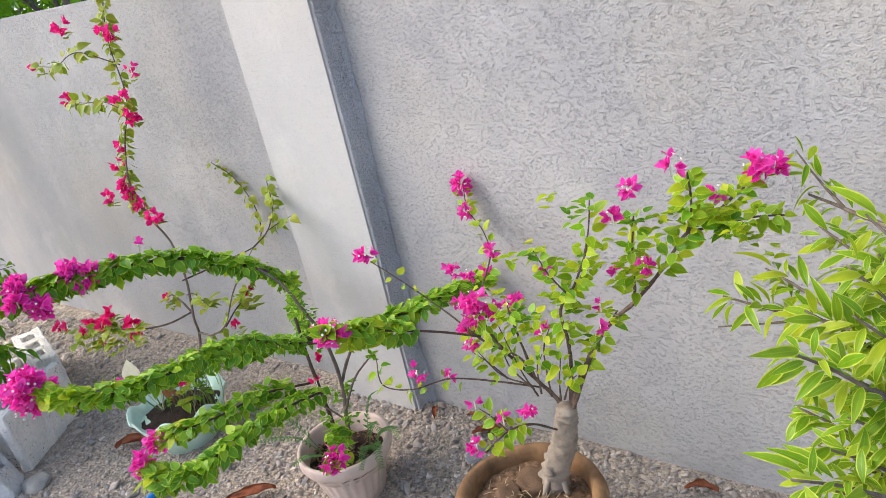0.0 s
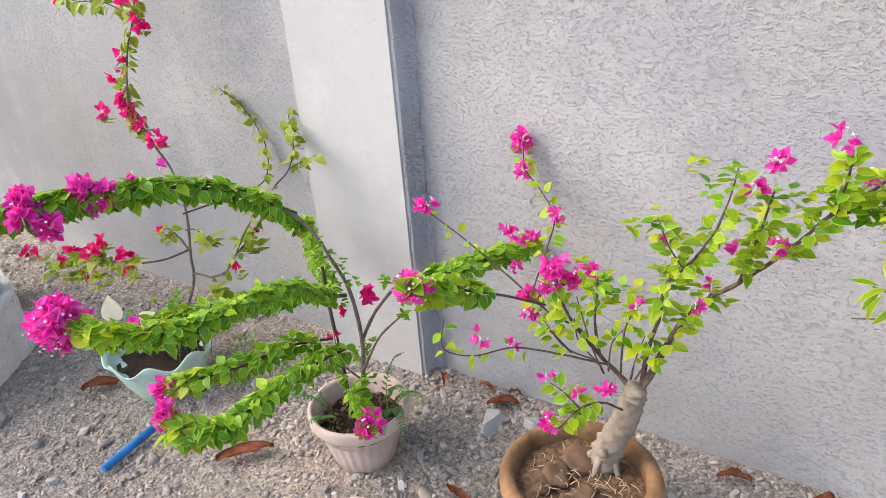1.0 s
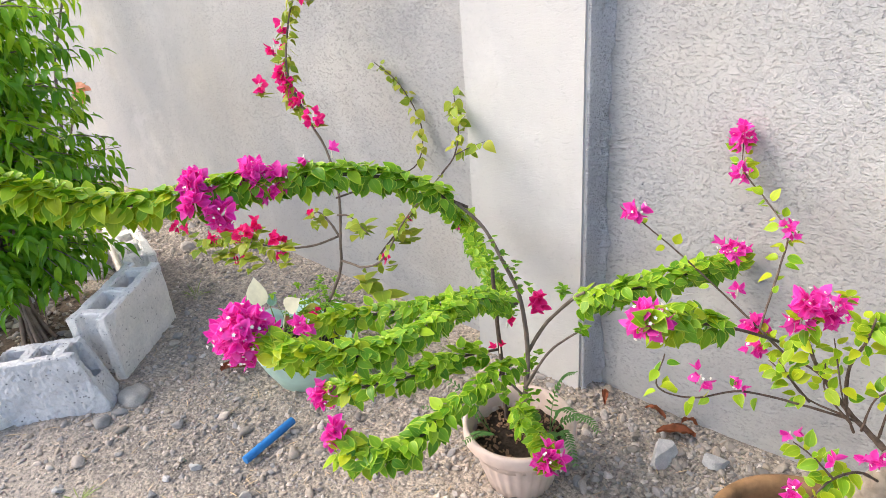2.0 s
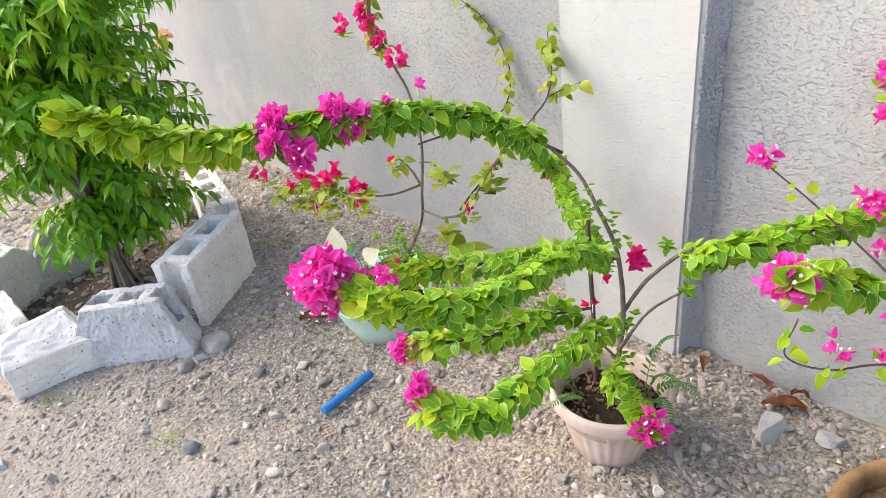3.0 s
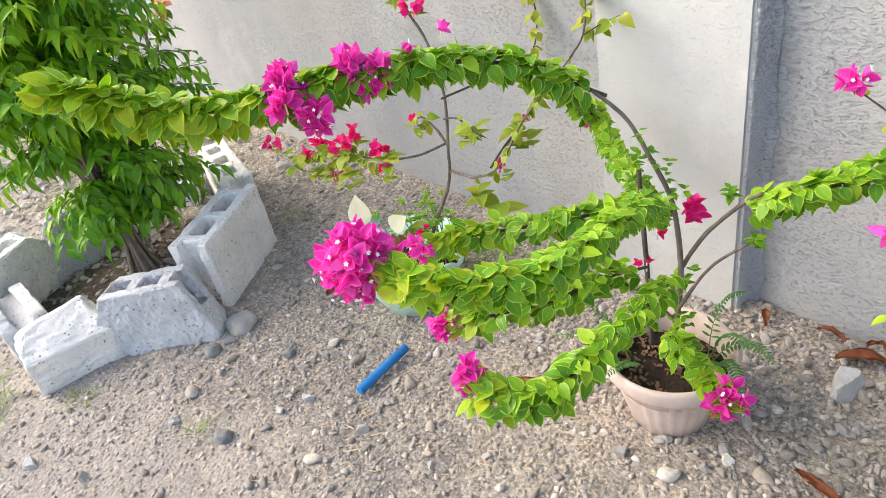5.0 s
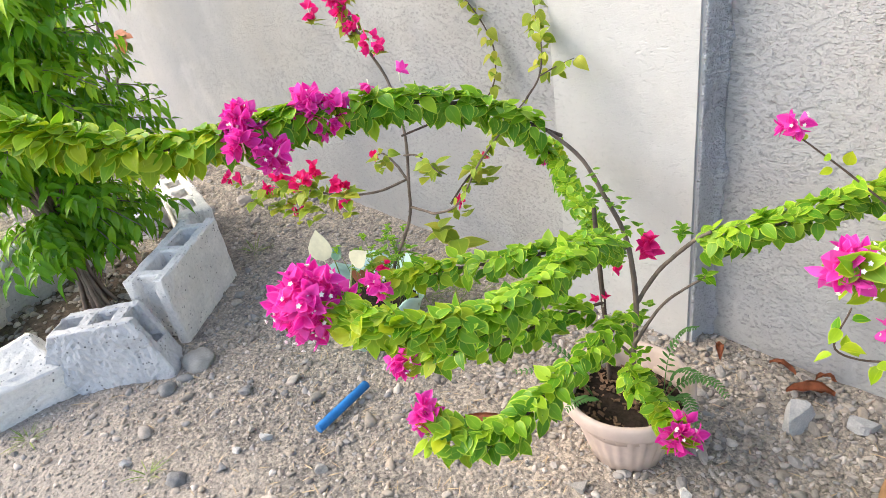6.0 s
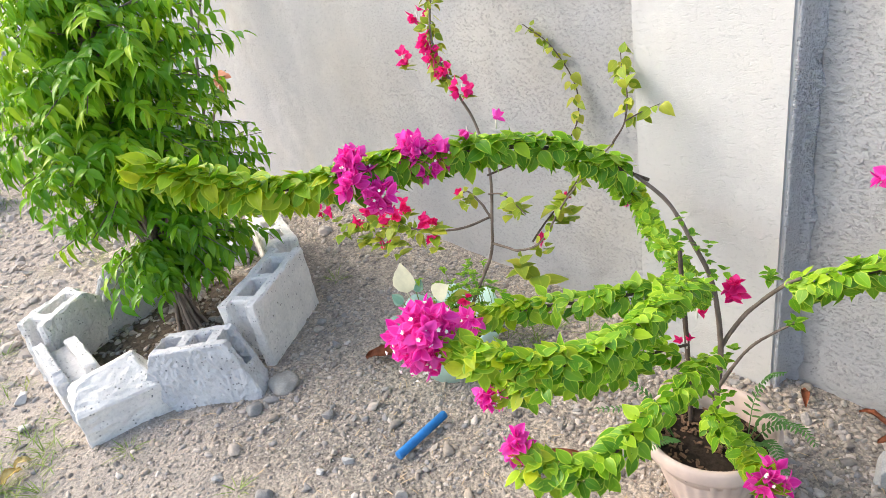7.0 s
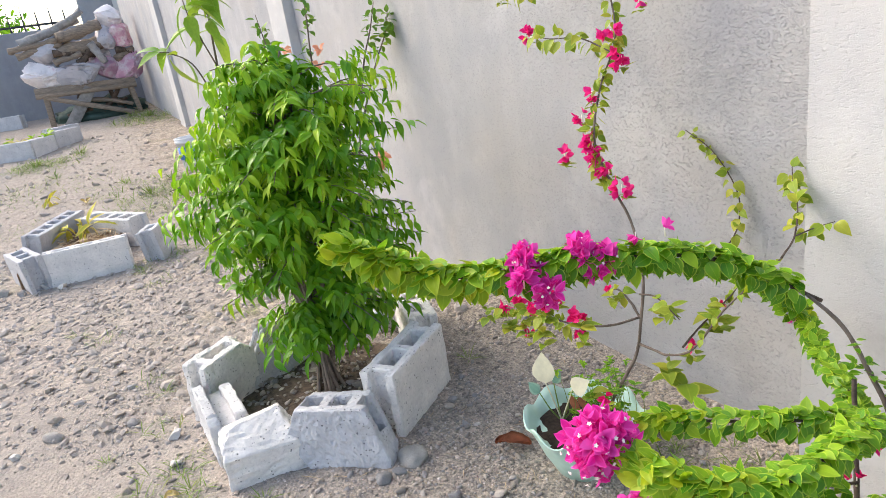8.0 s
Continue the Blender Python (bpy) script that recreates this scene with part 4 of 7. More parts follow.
cluster(plant, (-1.562, 1.338, 0.338), 0.018, 18, 31, rose=True, face=(0.2, -0.6, 0.4), flowers=0, label="pink-red bracts", size=0.85)
cluster(plant, (-1.583, 1.27, 0.325), 0.012, 6, 32, red=True, flowers=0)
cluster(plant, (-1.593, 1.258, 0.27), 0.011, 6, 33, red=True, flowers=0)
twig(plant, [(-1.548, 1.28, 0.16), (-1.585, 1.25, 0.215), (-1.625, 1.225, 0.25)], 0.003, 0.0018, BARK)
sprig(plant, (-1.625, 1.225, 0.255), 9, 0.7, 34, LEAVES)
sprig(plant, (-1.575, 1.24, 0.20), 9, 0.7, 35, LEAVES)
sprig(plant, (-1.555, 1.27, 0.235), 8, 0.55, 36, LEAVES)
for i in range(24):
    rng = random.Random(500 + i)
    q = [(-1.552, 1.275, 0.17), (-1.562, 1.30, 0.25), (-1.575, 1.292, 0.36), (-1.600, 1.285, 0.43), (-1.615, 1.275, 0.46)][i % 5]
    sprig(plant, (q[0] + rng.uniform(-0.02, 0.02), q[1] + rng.uniform(-0.02, 0.02), q[2] + rng.uniform(-0.03, 0.03)), 4, 0.55, 520 + i, LEAVES, 1.2)

# ---------------------------------------------------------------- bougainvillea in the terracotta pot
plant = thing("bougainvillea", (POT_B[0], POT_B[1], 0.165), "bonsai-like bougainvillea with a thick pale trunk and sparse magenta bracts", "bougainvillea")
bm = bmesh.new()
tube(bm, spline([(-1.046, 1.290, 0.150), (-1.040, 1.290, 0.195), (-1.026, 1.297, 0.235), (-1.012, 1.294, 0.275), (-1.003, 1.292, 0.315), (-0.999, 1.292, 0.334)], 8), 0.0250, 0.0165, 18, 0.35, 2.0)
roughen(bm, 0.0022, 60, 3.0)
part("trunk", bm, PALE_BARK, plant, "thick pale knobbly trunk")
bm = bmesh.new()
tube(bm, spline([(-1.036, 1.290, 0.205), (-1.040, 1.272, 0.207), (-1.041, 1.264, 0.207)], 4), 0.010, 0.008, 9, 0.4, 7.0)
part("stub", bm, PALE_BARK, plant, "stub of a cut branch")
for a, b in (((-1.046, 1.288, 0.195), (-1.084, 1.272, 0.162)), ((-1.042, 1.282, 0.195), (-1.050, 1.255, 0.162)), ((-1.036, 1.290, 0.195), (-1.014, 1.275, 0.162)), ((-1.048, 1.294, 0.195), (-1.078, 1.305, 0.162))):
    bm = bmesh.new()
    tube(bm, spline([a, tuple((p + q) / 2 + (0.006 if i == 2 else 0) for i, (p, q) in enumerate(zip(a, b))), b], 5), 0.009, 0.004, 8, 0.4, a[0] * 9)
    part("root", bm, PALE_BARK, plant, "thick root gripping the earth")
TOP = (-0.996, 1.297, 0.318)
limbs = [
    # towards the right, long limb with its side shoots
    ([TOP, (-0.969, 1.311, 0.403), (-0.940, 1.347, 0.462), (-0.884, 1.337, 0.521), (-0.828, 1.310, 0.593), (-0.790, 1.302, 0.650), (-0.754, 1.332, 0.675)], 0.0066, 0.0020),
    ([TOP, (-0.988, 1.306, 0.408), (-0.970, 1.279, 0.474), (-0.958, 1.252, 0.543), (-0.925, 1.24, 0.590), (-0.90, 1.235, 0.64)], 0.0056, 0.0016),
    ([TOP, (-0.975, 1.30, 0.37), (-0.955, 1.325, 0.43), (-0.915, 1.34, 0.50)], 0.0045, 0.002),
    ([(-0.884, 1.337, 0.521), (-0.87, 1.31, 0.57), (-0.86, 1.29, 0.62), (-0.85, 1.285, 0.68)], 0.0035, 0.0015),
    ([(-0.790, 1.302, 0.650), (-0.78, 1.295, 0.69), (-0.779, 1.286, 0.735)], 0.003, 0.0015),
    ([(-0.790, 1.302, 0.650), (-0.735, 1.37, 0.645), (-0.69, 1.385, 0.645)], 0.0028, 0.0015),
    ([(-0.754, 1.332, 0.675), (-0.733, 1.352, 0.695), (-0.716, 1.37, 0.712)], 0.003, 0.0015),
    ([(-0.90, 1.235, 0.64), (-0.89, 1.237, 0.68), (-0.885, 1.24, 0.72)], 0.0022, 0.001),
    ([(-0.925, 1.24, 0.565), (-0.95, 1.225, 0.61), (-0.965, 1.218, 0.65)], 0.0022, 0.001),
    # leftward limbs
    ([TOP, (-1.035, 1.318, 0.330), (-1.07, 1.322, 0.355), (-1.108, 1.302, 0.416), (-1.124, 1.284, 0.473), (-1.121, 1.27, 0.51)], 0.0066, 0.0018),
    ([(-1.07, 1.322, 0.355), (-1.11, 1.34, 0.38), (-1.155, 1.32, 0.41), (-1.185, 1.31, 0.44)], 0.0034, 0.0016),
    ([(-1.07, 1.322, 0.355), (-1.075, 1.31, 0.42), (-1.06, 1.275, 0.49), (-1.055, 1.26, 0.53)], 0.0036, 0.0016),
    ([(-1.055, 1.31, 0.349), (-1.11, 1.273, 0.372), (-1.172, 1.226, 0.395), (-1.213, 1.175, 0.398), (-1.249, 1.146, 0.417), (-1.241, 1.14, 0.474)], 0.0026, 0.0011),
    ([(-1.185, 1.31, 0.44), (-1.195, 1.40, 0.495), (-1.205, 1.445, 0.525), (-1.255, 1.50, 0.545), (-1.300, 1.525, 0.575), (-1.312, 1.54, 0.615)], 0.0024, 0.0012),
    ([(-1.155, 1.32, 0.41), (-1.235, 1.31, 0.475), (-1.30, 1.295, 0.53), (-1.352, 1.282, 0.570)], 0.0024, 0.0012),
    # low front shoots
    ([(-1.01, 1.285, 0.29), (-1.03, 1.235, 0.335), (-1.05, 1.195, 0.345), (-1.065, 1.15, 0.335)], 0.003, 0.0014),
    ([(-1.05, 1.195, 0.345), (-1.075, 1.195, 0.365), (-1.098, 1.195, 0.375)], 0.002, 0.001),
    ([(-1.052, 1.295, 0.342), (-1.071, 1.287, 0.393), (-1.093, 1.279, 0.478)], 0.0024, 0.001),
    ([(-1.057, 1.295, 0.354), (-1.091, 1.287, 0.395), (-1.096, 1.279, 0.44)], 0.0024, 0.001),
    ([(-1.062, 1.295, 0.362), (-1.113, 1.287, 0.376), (-1.148, 1.279, 0.422)], 0.0024, 0.001),
    ([(-1.107, 1.295, 0.364), (-1.132, 1.287, 0.394), (-1.16, 1.279, 0.418)], 0.0024, 0.001),
    ([(-1.026, 1.295, 0.348), (-1.022, 1.287, 0.412), (-1.014, 1.279, 0.456), (-0.991, 1.271, 0.502)], 0.0024, 0.001),
    ([(-1.01, 1.295, 0.345), (-1.001, 1.287, 0.393), (-0.988, 1.279, 0.439)], 0.0024, 0.001),
    ([(-1.003, 1.295, 0.348), (-0.983, 1.287, 0.391), (-0.965, 1.279, 0.413)], 0.0024, 0.001),
    ([(-1.045, 1.295, 0.349), (-1.039, 1.287, 0.405), (-1.02, 1.279, 0.44)], 0.0024, 0.001),
]
for pts, r0, r1 in limbs:
    twig(plant, pts, r0 * 0.82, r1 * 0.9, LIMB_BARK, "branch", wobble=0.45)
def dressed(plant, pts, n, size, seed, young=0.5, start=0.25):
    """Loose leaves along a twig."""
    rng = random.Random(seed)
    line = spline(pts, 8)
    for i in range(n):
        s = start + (1 - start) * (i + rng.random()) / n
        k = min(int(s * (len(line) - 1)), len(line) - 2)
        tan = (line[k + 1] - line[k]).normalized()
        a = i * 2.4 + rng.uniform(-0.5, 0.5)
        u = tan.orthogonal().normalized()
        r = u * math.cos(a) + tan.cross(u) * math.sin(a)
        face = (Vector((-0.1, -0.45, 0.7)) + rnd_dir(rng) * 0.5).normalized()
        d = r + tan * rng.uniform(0.1, 0.9) + Vector((0, 0, rng.uniform(-0.5, 0.25)))
        d = d - face * d.dot(face) * 0.8
        piece("leaf", rng.choice((LIMES if i % 3 else YOUNGS) if rng.random() < young else LEAVES), plant, leaf_pose(line[k] + r * 0.006, d, face, size * rng.uniform(0.55, 1.1)))
for i, (n, start, young) in enumerate([(44, 0.66, 0.7), (50, 0.4, 0.8), (22, 0.5, 0.5), (44, 0.2, 0.85), (30, 0.1, 0.85), (34, 0.1, 0.7), (26, 0.0, 0.6), (18, 0.0, 0.95), (20, 0.1, 0.95), (20, 0.6, 0.4), (18, 0.5, 0.5), (20, 0.5, 0.5), (14, 0.35, 0.5), (32, 0.1, 0.6), (8, 0.4, 0.6), (24, 0.4, 0.8), (14, 0.2, 0.7)] + [(9, 0.5, 0.7)] * 8):
    dressed(plant, limbs[i][0], n, 0.80, 700 + i, 0.7 + young * 0.3, start)
tufts = [(-0.892, 1.219, 0.722), (-0.93, 1.25, 0.632), (-0.898, 1.26, 0.618), (-0.872, 1.27, 0.637), (-0.973, 1.25, 0.576), (-0.973, 1.26, 0.52), (-0.931, 1.27, 0.499), (-0.907, 1.27, 0.548), (-0.831, 1.28, 0.671), (-0.787, 1.28, 0.70), (-0.755, 1.30, 0.69), (-0.74, 1.32, 0.70), (-0.73, 1.31, 0.655), (-0.702, 1.30, 0.655), (-0.975, 1.213, 0.648), (-1.066, 1.27, 0.542), (-1.022, 1.27, 0.513), (-0.85, 1.28, 0.62)]
for i in range(54):
    rng = random.Random(760 + i)
    p = Vector(tufts[i % 18]) + Vector((rng.uniform(-0.03, 0.03), rng.uniform(-0.025, 0.025), rng.uniform(-0.022, 0.022)))
    sprig(plant, p, 5, 0.66, 780 + i, LIMES if i % 4 else LEAVES, 1.1)
for i, (c, r, n) in enumerate([((-0.866, 1.258, 0.687), 0.014, 12), ((-0.851, 1.275, 0.716), 0.016, 15), ((-0.794, 1.272, 0.748), 0.018, 12), ((-0.76, 1.335, 0.692), 0.012, 9), ((-0.838, 1.272, 0.615), 0.014, 12),
                               ((-0.722, 1.365, 0.718), 0.022, 27), ((-0.703, 1.375, 0.715), 0.018, 18), ((-0.962, 1.235, 0.612), 0.010, 6), ((-1.121, 1.262, 0.530), 0.023, 30), ((-1.130, 1.268, 0.498), 0.022, 27), ((-1.105, 1.29, 0.505), 0.020, 24),
                               ((-1.197, 1.330, 0.432), 0.021, 27), ((-1.192, 1.32, 0.405), 0.018, 18), ((-1.106, 1.35, 0.482), 0.019, 24), ((-1.201, 1.442, 0.530), 0.018, 18), ((-1.302, 1.524, 0.572), 0.019, 18), ((-1.314, 1.54, 0.628), 0.024, 30),
                               ((-1.355, 1.279, 0.587), 0.020, 24), ((-1.103, 1.192, 0.387), 0.011, 6), ((-1.019, 1.216, 0.378), 0.017, 15), ((-1.075, 1.144, 0.348), 0.017, 15), ((-1.053, 1.192, 0.370), 0.011, 6), ((-1.214, 1.194, 0.419), 0.014, 12),
                               ((-1.18, 1.231, 0.400), 0.011, 9), ((-0.93, 1.31, 0.49), 0.014, 9), ((-0.905, 1.27, 0.55), 0.012, 6), ((-0.995, 1.25, 0.505), 0.013, 9), ((-0.885, 1.29, 0.59), 0.010, 6), ((-1.269, 1.40, 0.505), 0.018, 18), ((-1.235, 1.36, 0.46), 0.013, 9)]):
    cluster(plant, c, r, n, 800 + i, face=(0.2, -0.6, 0.4), flowers=max(1, n // 4) if n > 8 else 0)
# near shoot with a large head, from the same plant
garland(plant, [(-1.160, 1.31, 0.43), (-1.185, 1.24, 0.475), (-1.202, 1.17, 0.515), (-1.218, 1.11, 0.545), (-1.226, 1.075, 0.558)], 95, 0.98, 40, (0.003, 0.002), 0.6, 0.42, 0.6, 0.4)
cluster(plant, (-1.228, 1.056, 0.572), 0.033, 54, 41, face=(0.35, -0.6, 0.4), flowers=12)
sprig(plant, (-1.222, 1.045, 0.580), 9, 1.0, 42, YOUNGS, 1.2, (0.2, -0.7, -0.1))
cluster(plant, (-1.290, 1.53, 0.440), 0.018, 15, 43, face=(0.3, -0.6, 0.4), flowers=4)
cluster(plant, (-1.28, 1.46, 0.465), 0.018, 15, 44, face=(0.3, -0.6, 0.4), flowers=3)
# roots and straw on the earth of the pot
for i in range(70):
    rng = random.Random(880 + i)
    a, r = rng.uniform(0, 6.28), rng.uniform(0.02, 0.085)
    p = Vector((POT_B[0] + r * math.cos(a), POT_B[1] + r * math.sin(a), 0.171))
    b = rng.uniform(0, 6.28)
    L = rng.uniform(0.008, 0.034)
    q = p + Vector((math.cos(b), math.sin(b), rng.uniform(-0.02, 0.12))) * L
    bm = bmesh.new()
    tube(bm, spline([p, (p + q) / 2 + Vector((0.004, -0.003, rng.uniform(0.002, 0.012))), q], 4), 0.0009, 0.0005, 5)
    solid("straw", bm, plain("straw", (0.50, 0.38, 0.24), 0.9, 0.3) if i == 0 else bpy.data.materials["straw"], "dry root fibre on the pot's earth", "straw", "straw in the pot", base=p)

# ---------------------------------------------------------------- crimson bougainvillea in the mint pot
plant = thing("bougainvillea", (-2.13, 1.225, 0.1), "thin leggy bougainvillea with crimson bracts climbing the wall", "bougainvillea")
limbs = [
    ([(-2.125, 1.225, 0.08), (-2.09, 1.24, 0.18), (-2.055, 1.265, 0.265), (-2.043, 1.272, 0.31), (-2.028, 1.267, 0.365), (-2.04, 1.29, 0.46), (-2.085, 1.31, 0.545), (-2.115, 1.30, 0.61), (-2.185, 1.315, 0.70), (-2.20, 1.35, 0.80), (-2.19, 1.39, 0.90), (-2.245, 1.425, 1.03), (-2.22, 1.43, 1.11), (-2.17, 1.43, 1.17), (-2.15, 1.44, 1.24)], 0.0046, 0.0013),
    ([(-2.043, 1.272, 0.31), (-1.99, 1.265, 0.318), (-1.945, 1.255, 0.33), (-1.90, 1.27, 0.355), (-1.85, 1.29, 0.44), (-1.80, 1.31, 0.505), (-1.772, 1.331, 0.544)], 0.0034, 0.0014),
    ([(-2.03, 1.268, 0.372), (-2.05, 1.265, 0.40), (-2.08, 1.262, 0.42), (-2.105, 1.258, 0.412)], 0.0036, 0.0014),
    ([(-2.03, 1.268, 0.375), (-2.05, 1.21, 0.37), (-2.07, 1.15, 0.385), (-2.12, 1.11, 0.40), (-2.20, 1.095, 0.395), (-2.28, 1.09, 0.375)], 0.0032, 0.0013),
    ([(-1.955, 1.30, 0.325), (-1.95, 1.33, 0.35), (-1.945, 1.37, 0.375), (-1.92, 1.40, 0.42), (-1.91, 1.42, 0.46)], 0.0026, 0.0012),
    ([(-2.035, 1.275, 0.42), (-1.985, 1.27, 0.43), (-1.92, 1.26, 0.41)], 0.0022, 0.0012),
    ([(-2.03, 1.275, 0.46), (-2.04, 1.42, 0.45), (-2.03, 1.52, 0.46), (-2.02, 1.535, 0.55), (-2.085, 1.542, 0.635), (-2.155, 1.535, 0.682)], 0.0026, 0.0012),
    ([(-1.772, 1.331, 0.544), (-1.80, 1.40, 0.555), (-1.835, 1.455, 0.585), (-1.866, 1.485, 0.62), (-1.872, 1.49, 0.645)], 0.0022, 0.001),
    ([(-1.80, 1.40, 0.555), (-1.785, 1.43, 0.565), (-1.768, 1.455, 0.572)], 0.0016, 0.0008),
]
for pts, r0, r1 in limbs:
    twig(plant, pts, r0, r1, BARK if r0 > 0.003 else DARK_BARK, "branch")
def thin(plant, pts, n, size, seed, start=0.2, mats=THIN_LEAVES):
    rng = random.Random(seed)
    line = spline(pts, 8)
    for i in range(n):
        s = start + (1 - start) * (i + rng.random()) / n
        k = min(int(s * (len(line) - 1)), len(line) - 2)
        r = rnd_dir(rng)
        d = r + Vector((0, -0.15, -0.55))
        piece("leaf", rng.choice(mats), plant, leaf_pose(line[k] + r * 0.008, d, Vector((0.1, -0.6, 0.7)) + rnd_dir(rng) * 0.5, size * rng.uniform(0.6, 1.25)))
for i, (n, start) in enumerate([(190, 0.52), (20, 0.35), (6, 0.5), (46, 0.45), (20, 0.3), (6, 0.6), (34, 0.45), (30, 0.3), (8, 0.3)]):
    thin(plant, limbs[i][0], n, 0.78, 900 + i, start)
for i, (p, k, s) in enumerate([((-1.933, 1.283, 0.278), 3, 2.0), ((-1.965, 1.27, 0.290), 5, 1.3), ((-1.945, 1.36, 0.40), 6, 1.1), ((-1.93, 1.38, 0.36), 5, 1.1), ((-2.00, 1.29, 0.395), 6, 1.1), ((-2.18, 1.10, 0.375), 9, 1.0), ((-2.25, 1.10, 0.36), 8, 1.0), ((-2.12, 1.10, 0.37), 8, 1.0), ((-2.08, 1.25, 0.42), 5, 0.8), ((-2.11, 1.20, 0.2), 6, 1.1), ((-2.08, 1.185, 0.17), 5, 1.2), ((-2.02, 1.12, 0.42), 6, 1.0), ((-2.33, 1.09, 0.355), 6, 0.9), ((-1.98, 1.30, 0.41), 5, 1.0)]):
    sprig(plant, p, k, s, 920 + i, THIN_LEAVES, 1.2)
for i, (c, r, n) in enumerate([((-2.252, 1.10, 0.384), 0.019, 15), ((-2.205, 1.095, 0.404), 0.020, 18), ((-2.117, 1.10, 0.428), 0.020, 18), ((-2.150, 1.10, 0.412), 0.017, 12), ((-2.069, 1.10, 0.462), 0.016, 12), ((-2.181, 1.10, 0.350), 0.014, 9), ((-2.046, 1.129, 0.418), 0.021, 18), ((-2.03, 1.12, 0.392), 0.013, 9), ((-2.43, 1.10, 0.362), 0.017, 12), ((-2.374, 1.10, 0.374), 0.013, 9),
                               ((-2.103, 1.258, 0.412), 0.014, 9), ((-1.946, 1.387, 0.384), 0.018, 12), ((-1.954, 1.329, 0.316), 0.013, 9), ((-2.06, 1.19, 0.21), 0.015, 12), ((-2.090, 1.295, 0.625), 0.018, 12), ((-2.13, 1.30, 0.655), 0.012, 6),
                               ((-2.155, 1.30, 0.640), 0.013, 9), ((-2.226, 1.267, 0.682), 0.014, 9), ((-2.181, 1.305, 0.700), 0.018, 15), ((-2.165, 1.30, 0.672), 0.014, 9), ((-2.236, 1.327, 0.748), 0.014, 9), ((-2.217, 1.342, 0.793), 0.013, 9), ((-2.169, 1.384, 0.856), 0.016, 12), ((-2.478, 1.378, 0.919), 0.015, 9),
                               ((-2.18, 1.37, 0.909), 0.016, 12), ((-2.12, 1.39, 0.965), 0.012, 6), ((-2.57, 1.37, 1.02), 0.012, 6), ((-2.345, 1.37, 1.095), 0.017, 12), ((-2.19, 1.41, 1.055), 0.015, 9), ((-2.225, 1.41, 1.06), 0.013, 9)]):
    cluster(plant, c, r * (1.0 if c[2] < 0.5 else 1.45), n - 2 if c[2] < 0.5 else n + 4, 940 + i, red=c[2] < 0.5, rose=c[2] >= 0.5, face=(0.3, -0.6, 0.2), flowers=0)
    sprig(plant, (c[0], c[1] + 0.005, c[2] - 0.012), 4, 0.75, 1970 + i, THIN_LEAVES, 1.2)
twig(plant, [(-2.165, 1.375, 0.86), (-2.28, 1.375, 0.90), (-2.38, 1.37, 0.905), (-2.47, 1.37, 0.92)], 0.002, 0.0008, DARK_BARK, "branch")
thin(plant, [(-2.165, 1.375, 0.86), (-2.28, 1.375, 0.90), (-2.38, 1.37, 0.905), (-2.47, 1.37, 0.92)], 34, 0.95, 990, 0.15)
twig(plant, [(-2.2, 1.41, 0.98), (-2.33, 1.38, 1.03), (-2.45, 1.37, 1.01), (-2.56, 1.37, 1.02)], 0.002, 0.0008, DARK_BARK, "branch")
thin(plant, [(-2.2, 1.41, 0.98), (-2.33, 1.38, 1.03), (-2.45, 1.37, 1.01), (-2.56, 1.37, 1.02)], 28, 0.95, 991, 0.2)

# ---------------------------------------------------------------- small plants in and round the pots
FERN = leafy("feathery leaflet", (0.09, 0.23, 0.06), (0.13, 0.28, 0.08), (0.14, 0.30, 0.08), 0.6, 0.25)
FROND_LEAFLET = blade_mesh("leaflet", FERN, 0.011, 0.0035, 0.1, 0.1, LANCE)
def frond(plant, pts, pairs, seed):
    """A feathery leaf: a thin rib with two rows of leaflets."""
    rng = random.Random(seed)
    line = spline(pts, 6)
    bm = bmesh.new()
    tube(bm, line, 0.0009, 0.0004, 5)
    rib = part("frond", bm, FERN, plant)
    n = len(line) - 1
    for i in range(pairs):
        s = 0.22 + 0.78 * i / pairs
        k = min(int(s * n), n - 1)
        p = line[k].lerp(line[k + 1], s * n - k)
        tan = (line[k + 1] - line[k]).normalized()
        side = tan.cross(Vector((0, 0, 1))).normalized()
        for q in (-1, 1):
            piece("leaflet", FROND_LEAFLET, rib, leaf_pose(p, side * q + tan * 0.5 + Vector((0, 0, -0.15)), Vector((0, 0, 1)) + rnd_dir(rng) * 0.2, (1.25 - 0.75 * s) * rng.uniform(0.85, 1.1) * 1.35))


weed = thing("feathery_weed", (-1.50, 1.27, 0.1), "dark green feathery weed growing in the pink pot", "weed")
for i, pts in enumerate([[(-1.50, 1.27, 0.10), (-1.48, 1.275, 0.17), (-1.45, 1.26, 0.20), (-1.41, 1.245, 0.205)], [(-1.50, 1.27, 0.10), (-1.46, 1.26, 0.145), (-1.43, 1.235, 0.15), (-1.405, 1.215, 0.13)],
                         [(-1.50, 1.27, 0.10), (-1.48, 1.25, 0.14), (-1.455, 1.215, 0.15), (-1.44, 1.19, 0.135)], [(-1.50, 1.275, 0.10), (-1.50, 1.29, 0.18), (-1.485, 1.30, 0.23), (-1.46, 1.30, 0.25)],
                         [(-1.50, 1.27, 0.10), (-1.47, 1.29, 0.15), (-1.43, 1.29, 0.17), (-1.40, 1.28, 0.16)]]):
    frond(weed, pts, 15, 60 + i)
weed = thing("feathery_weed", (-1.59, 1.22, 0.1), "grey-green feathery weed growing in the pink pot", "weed")
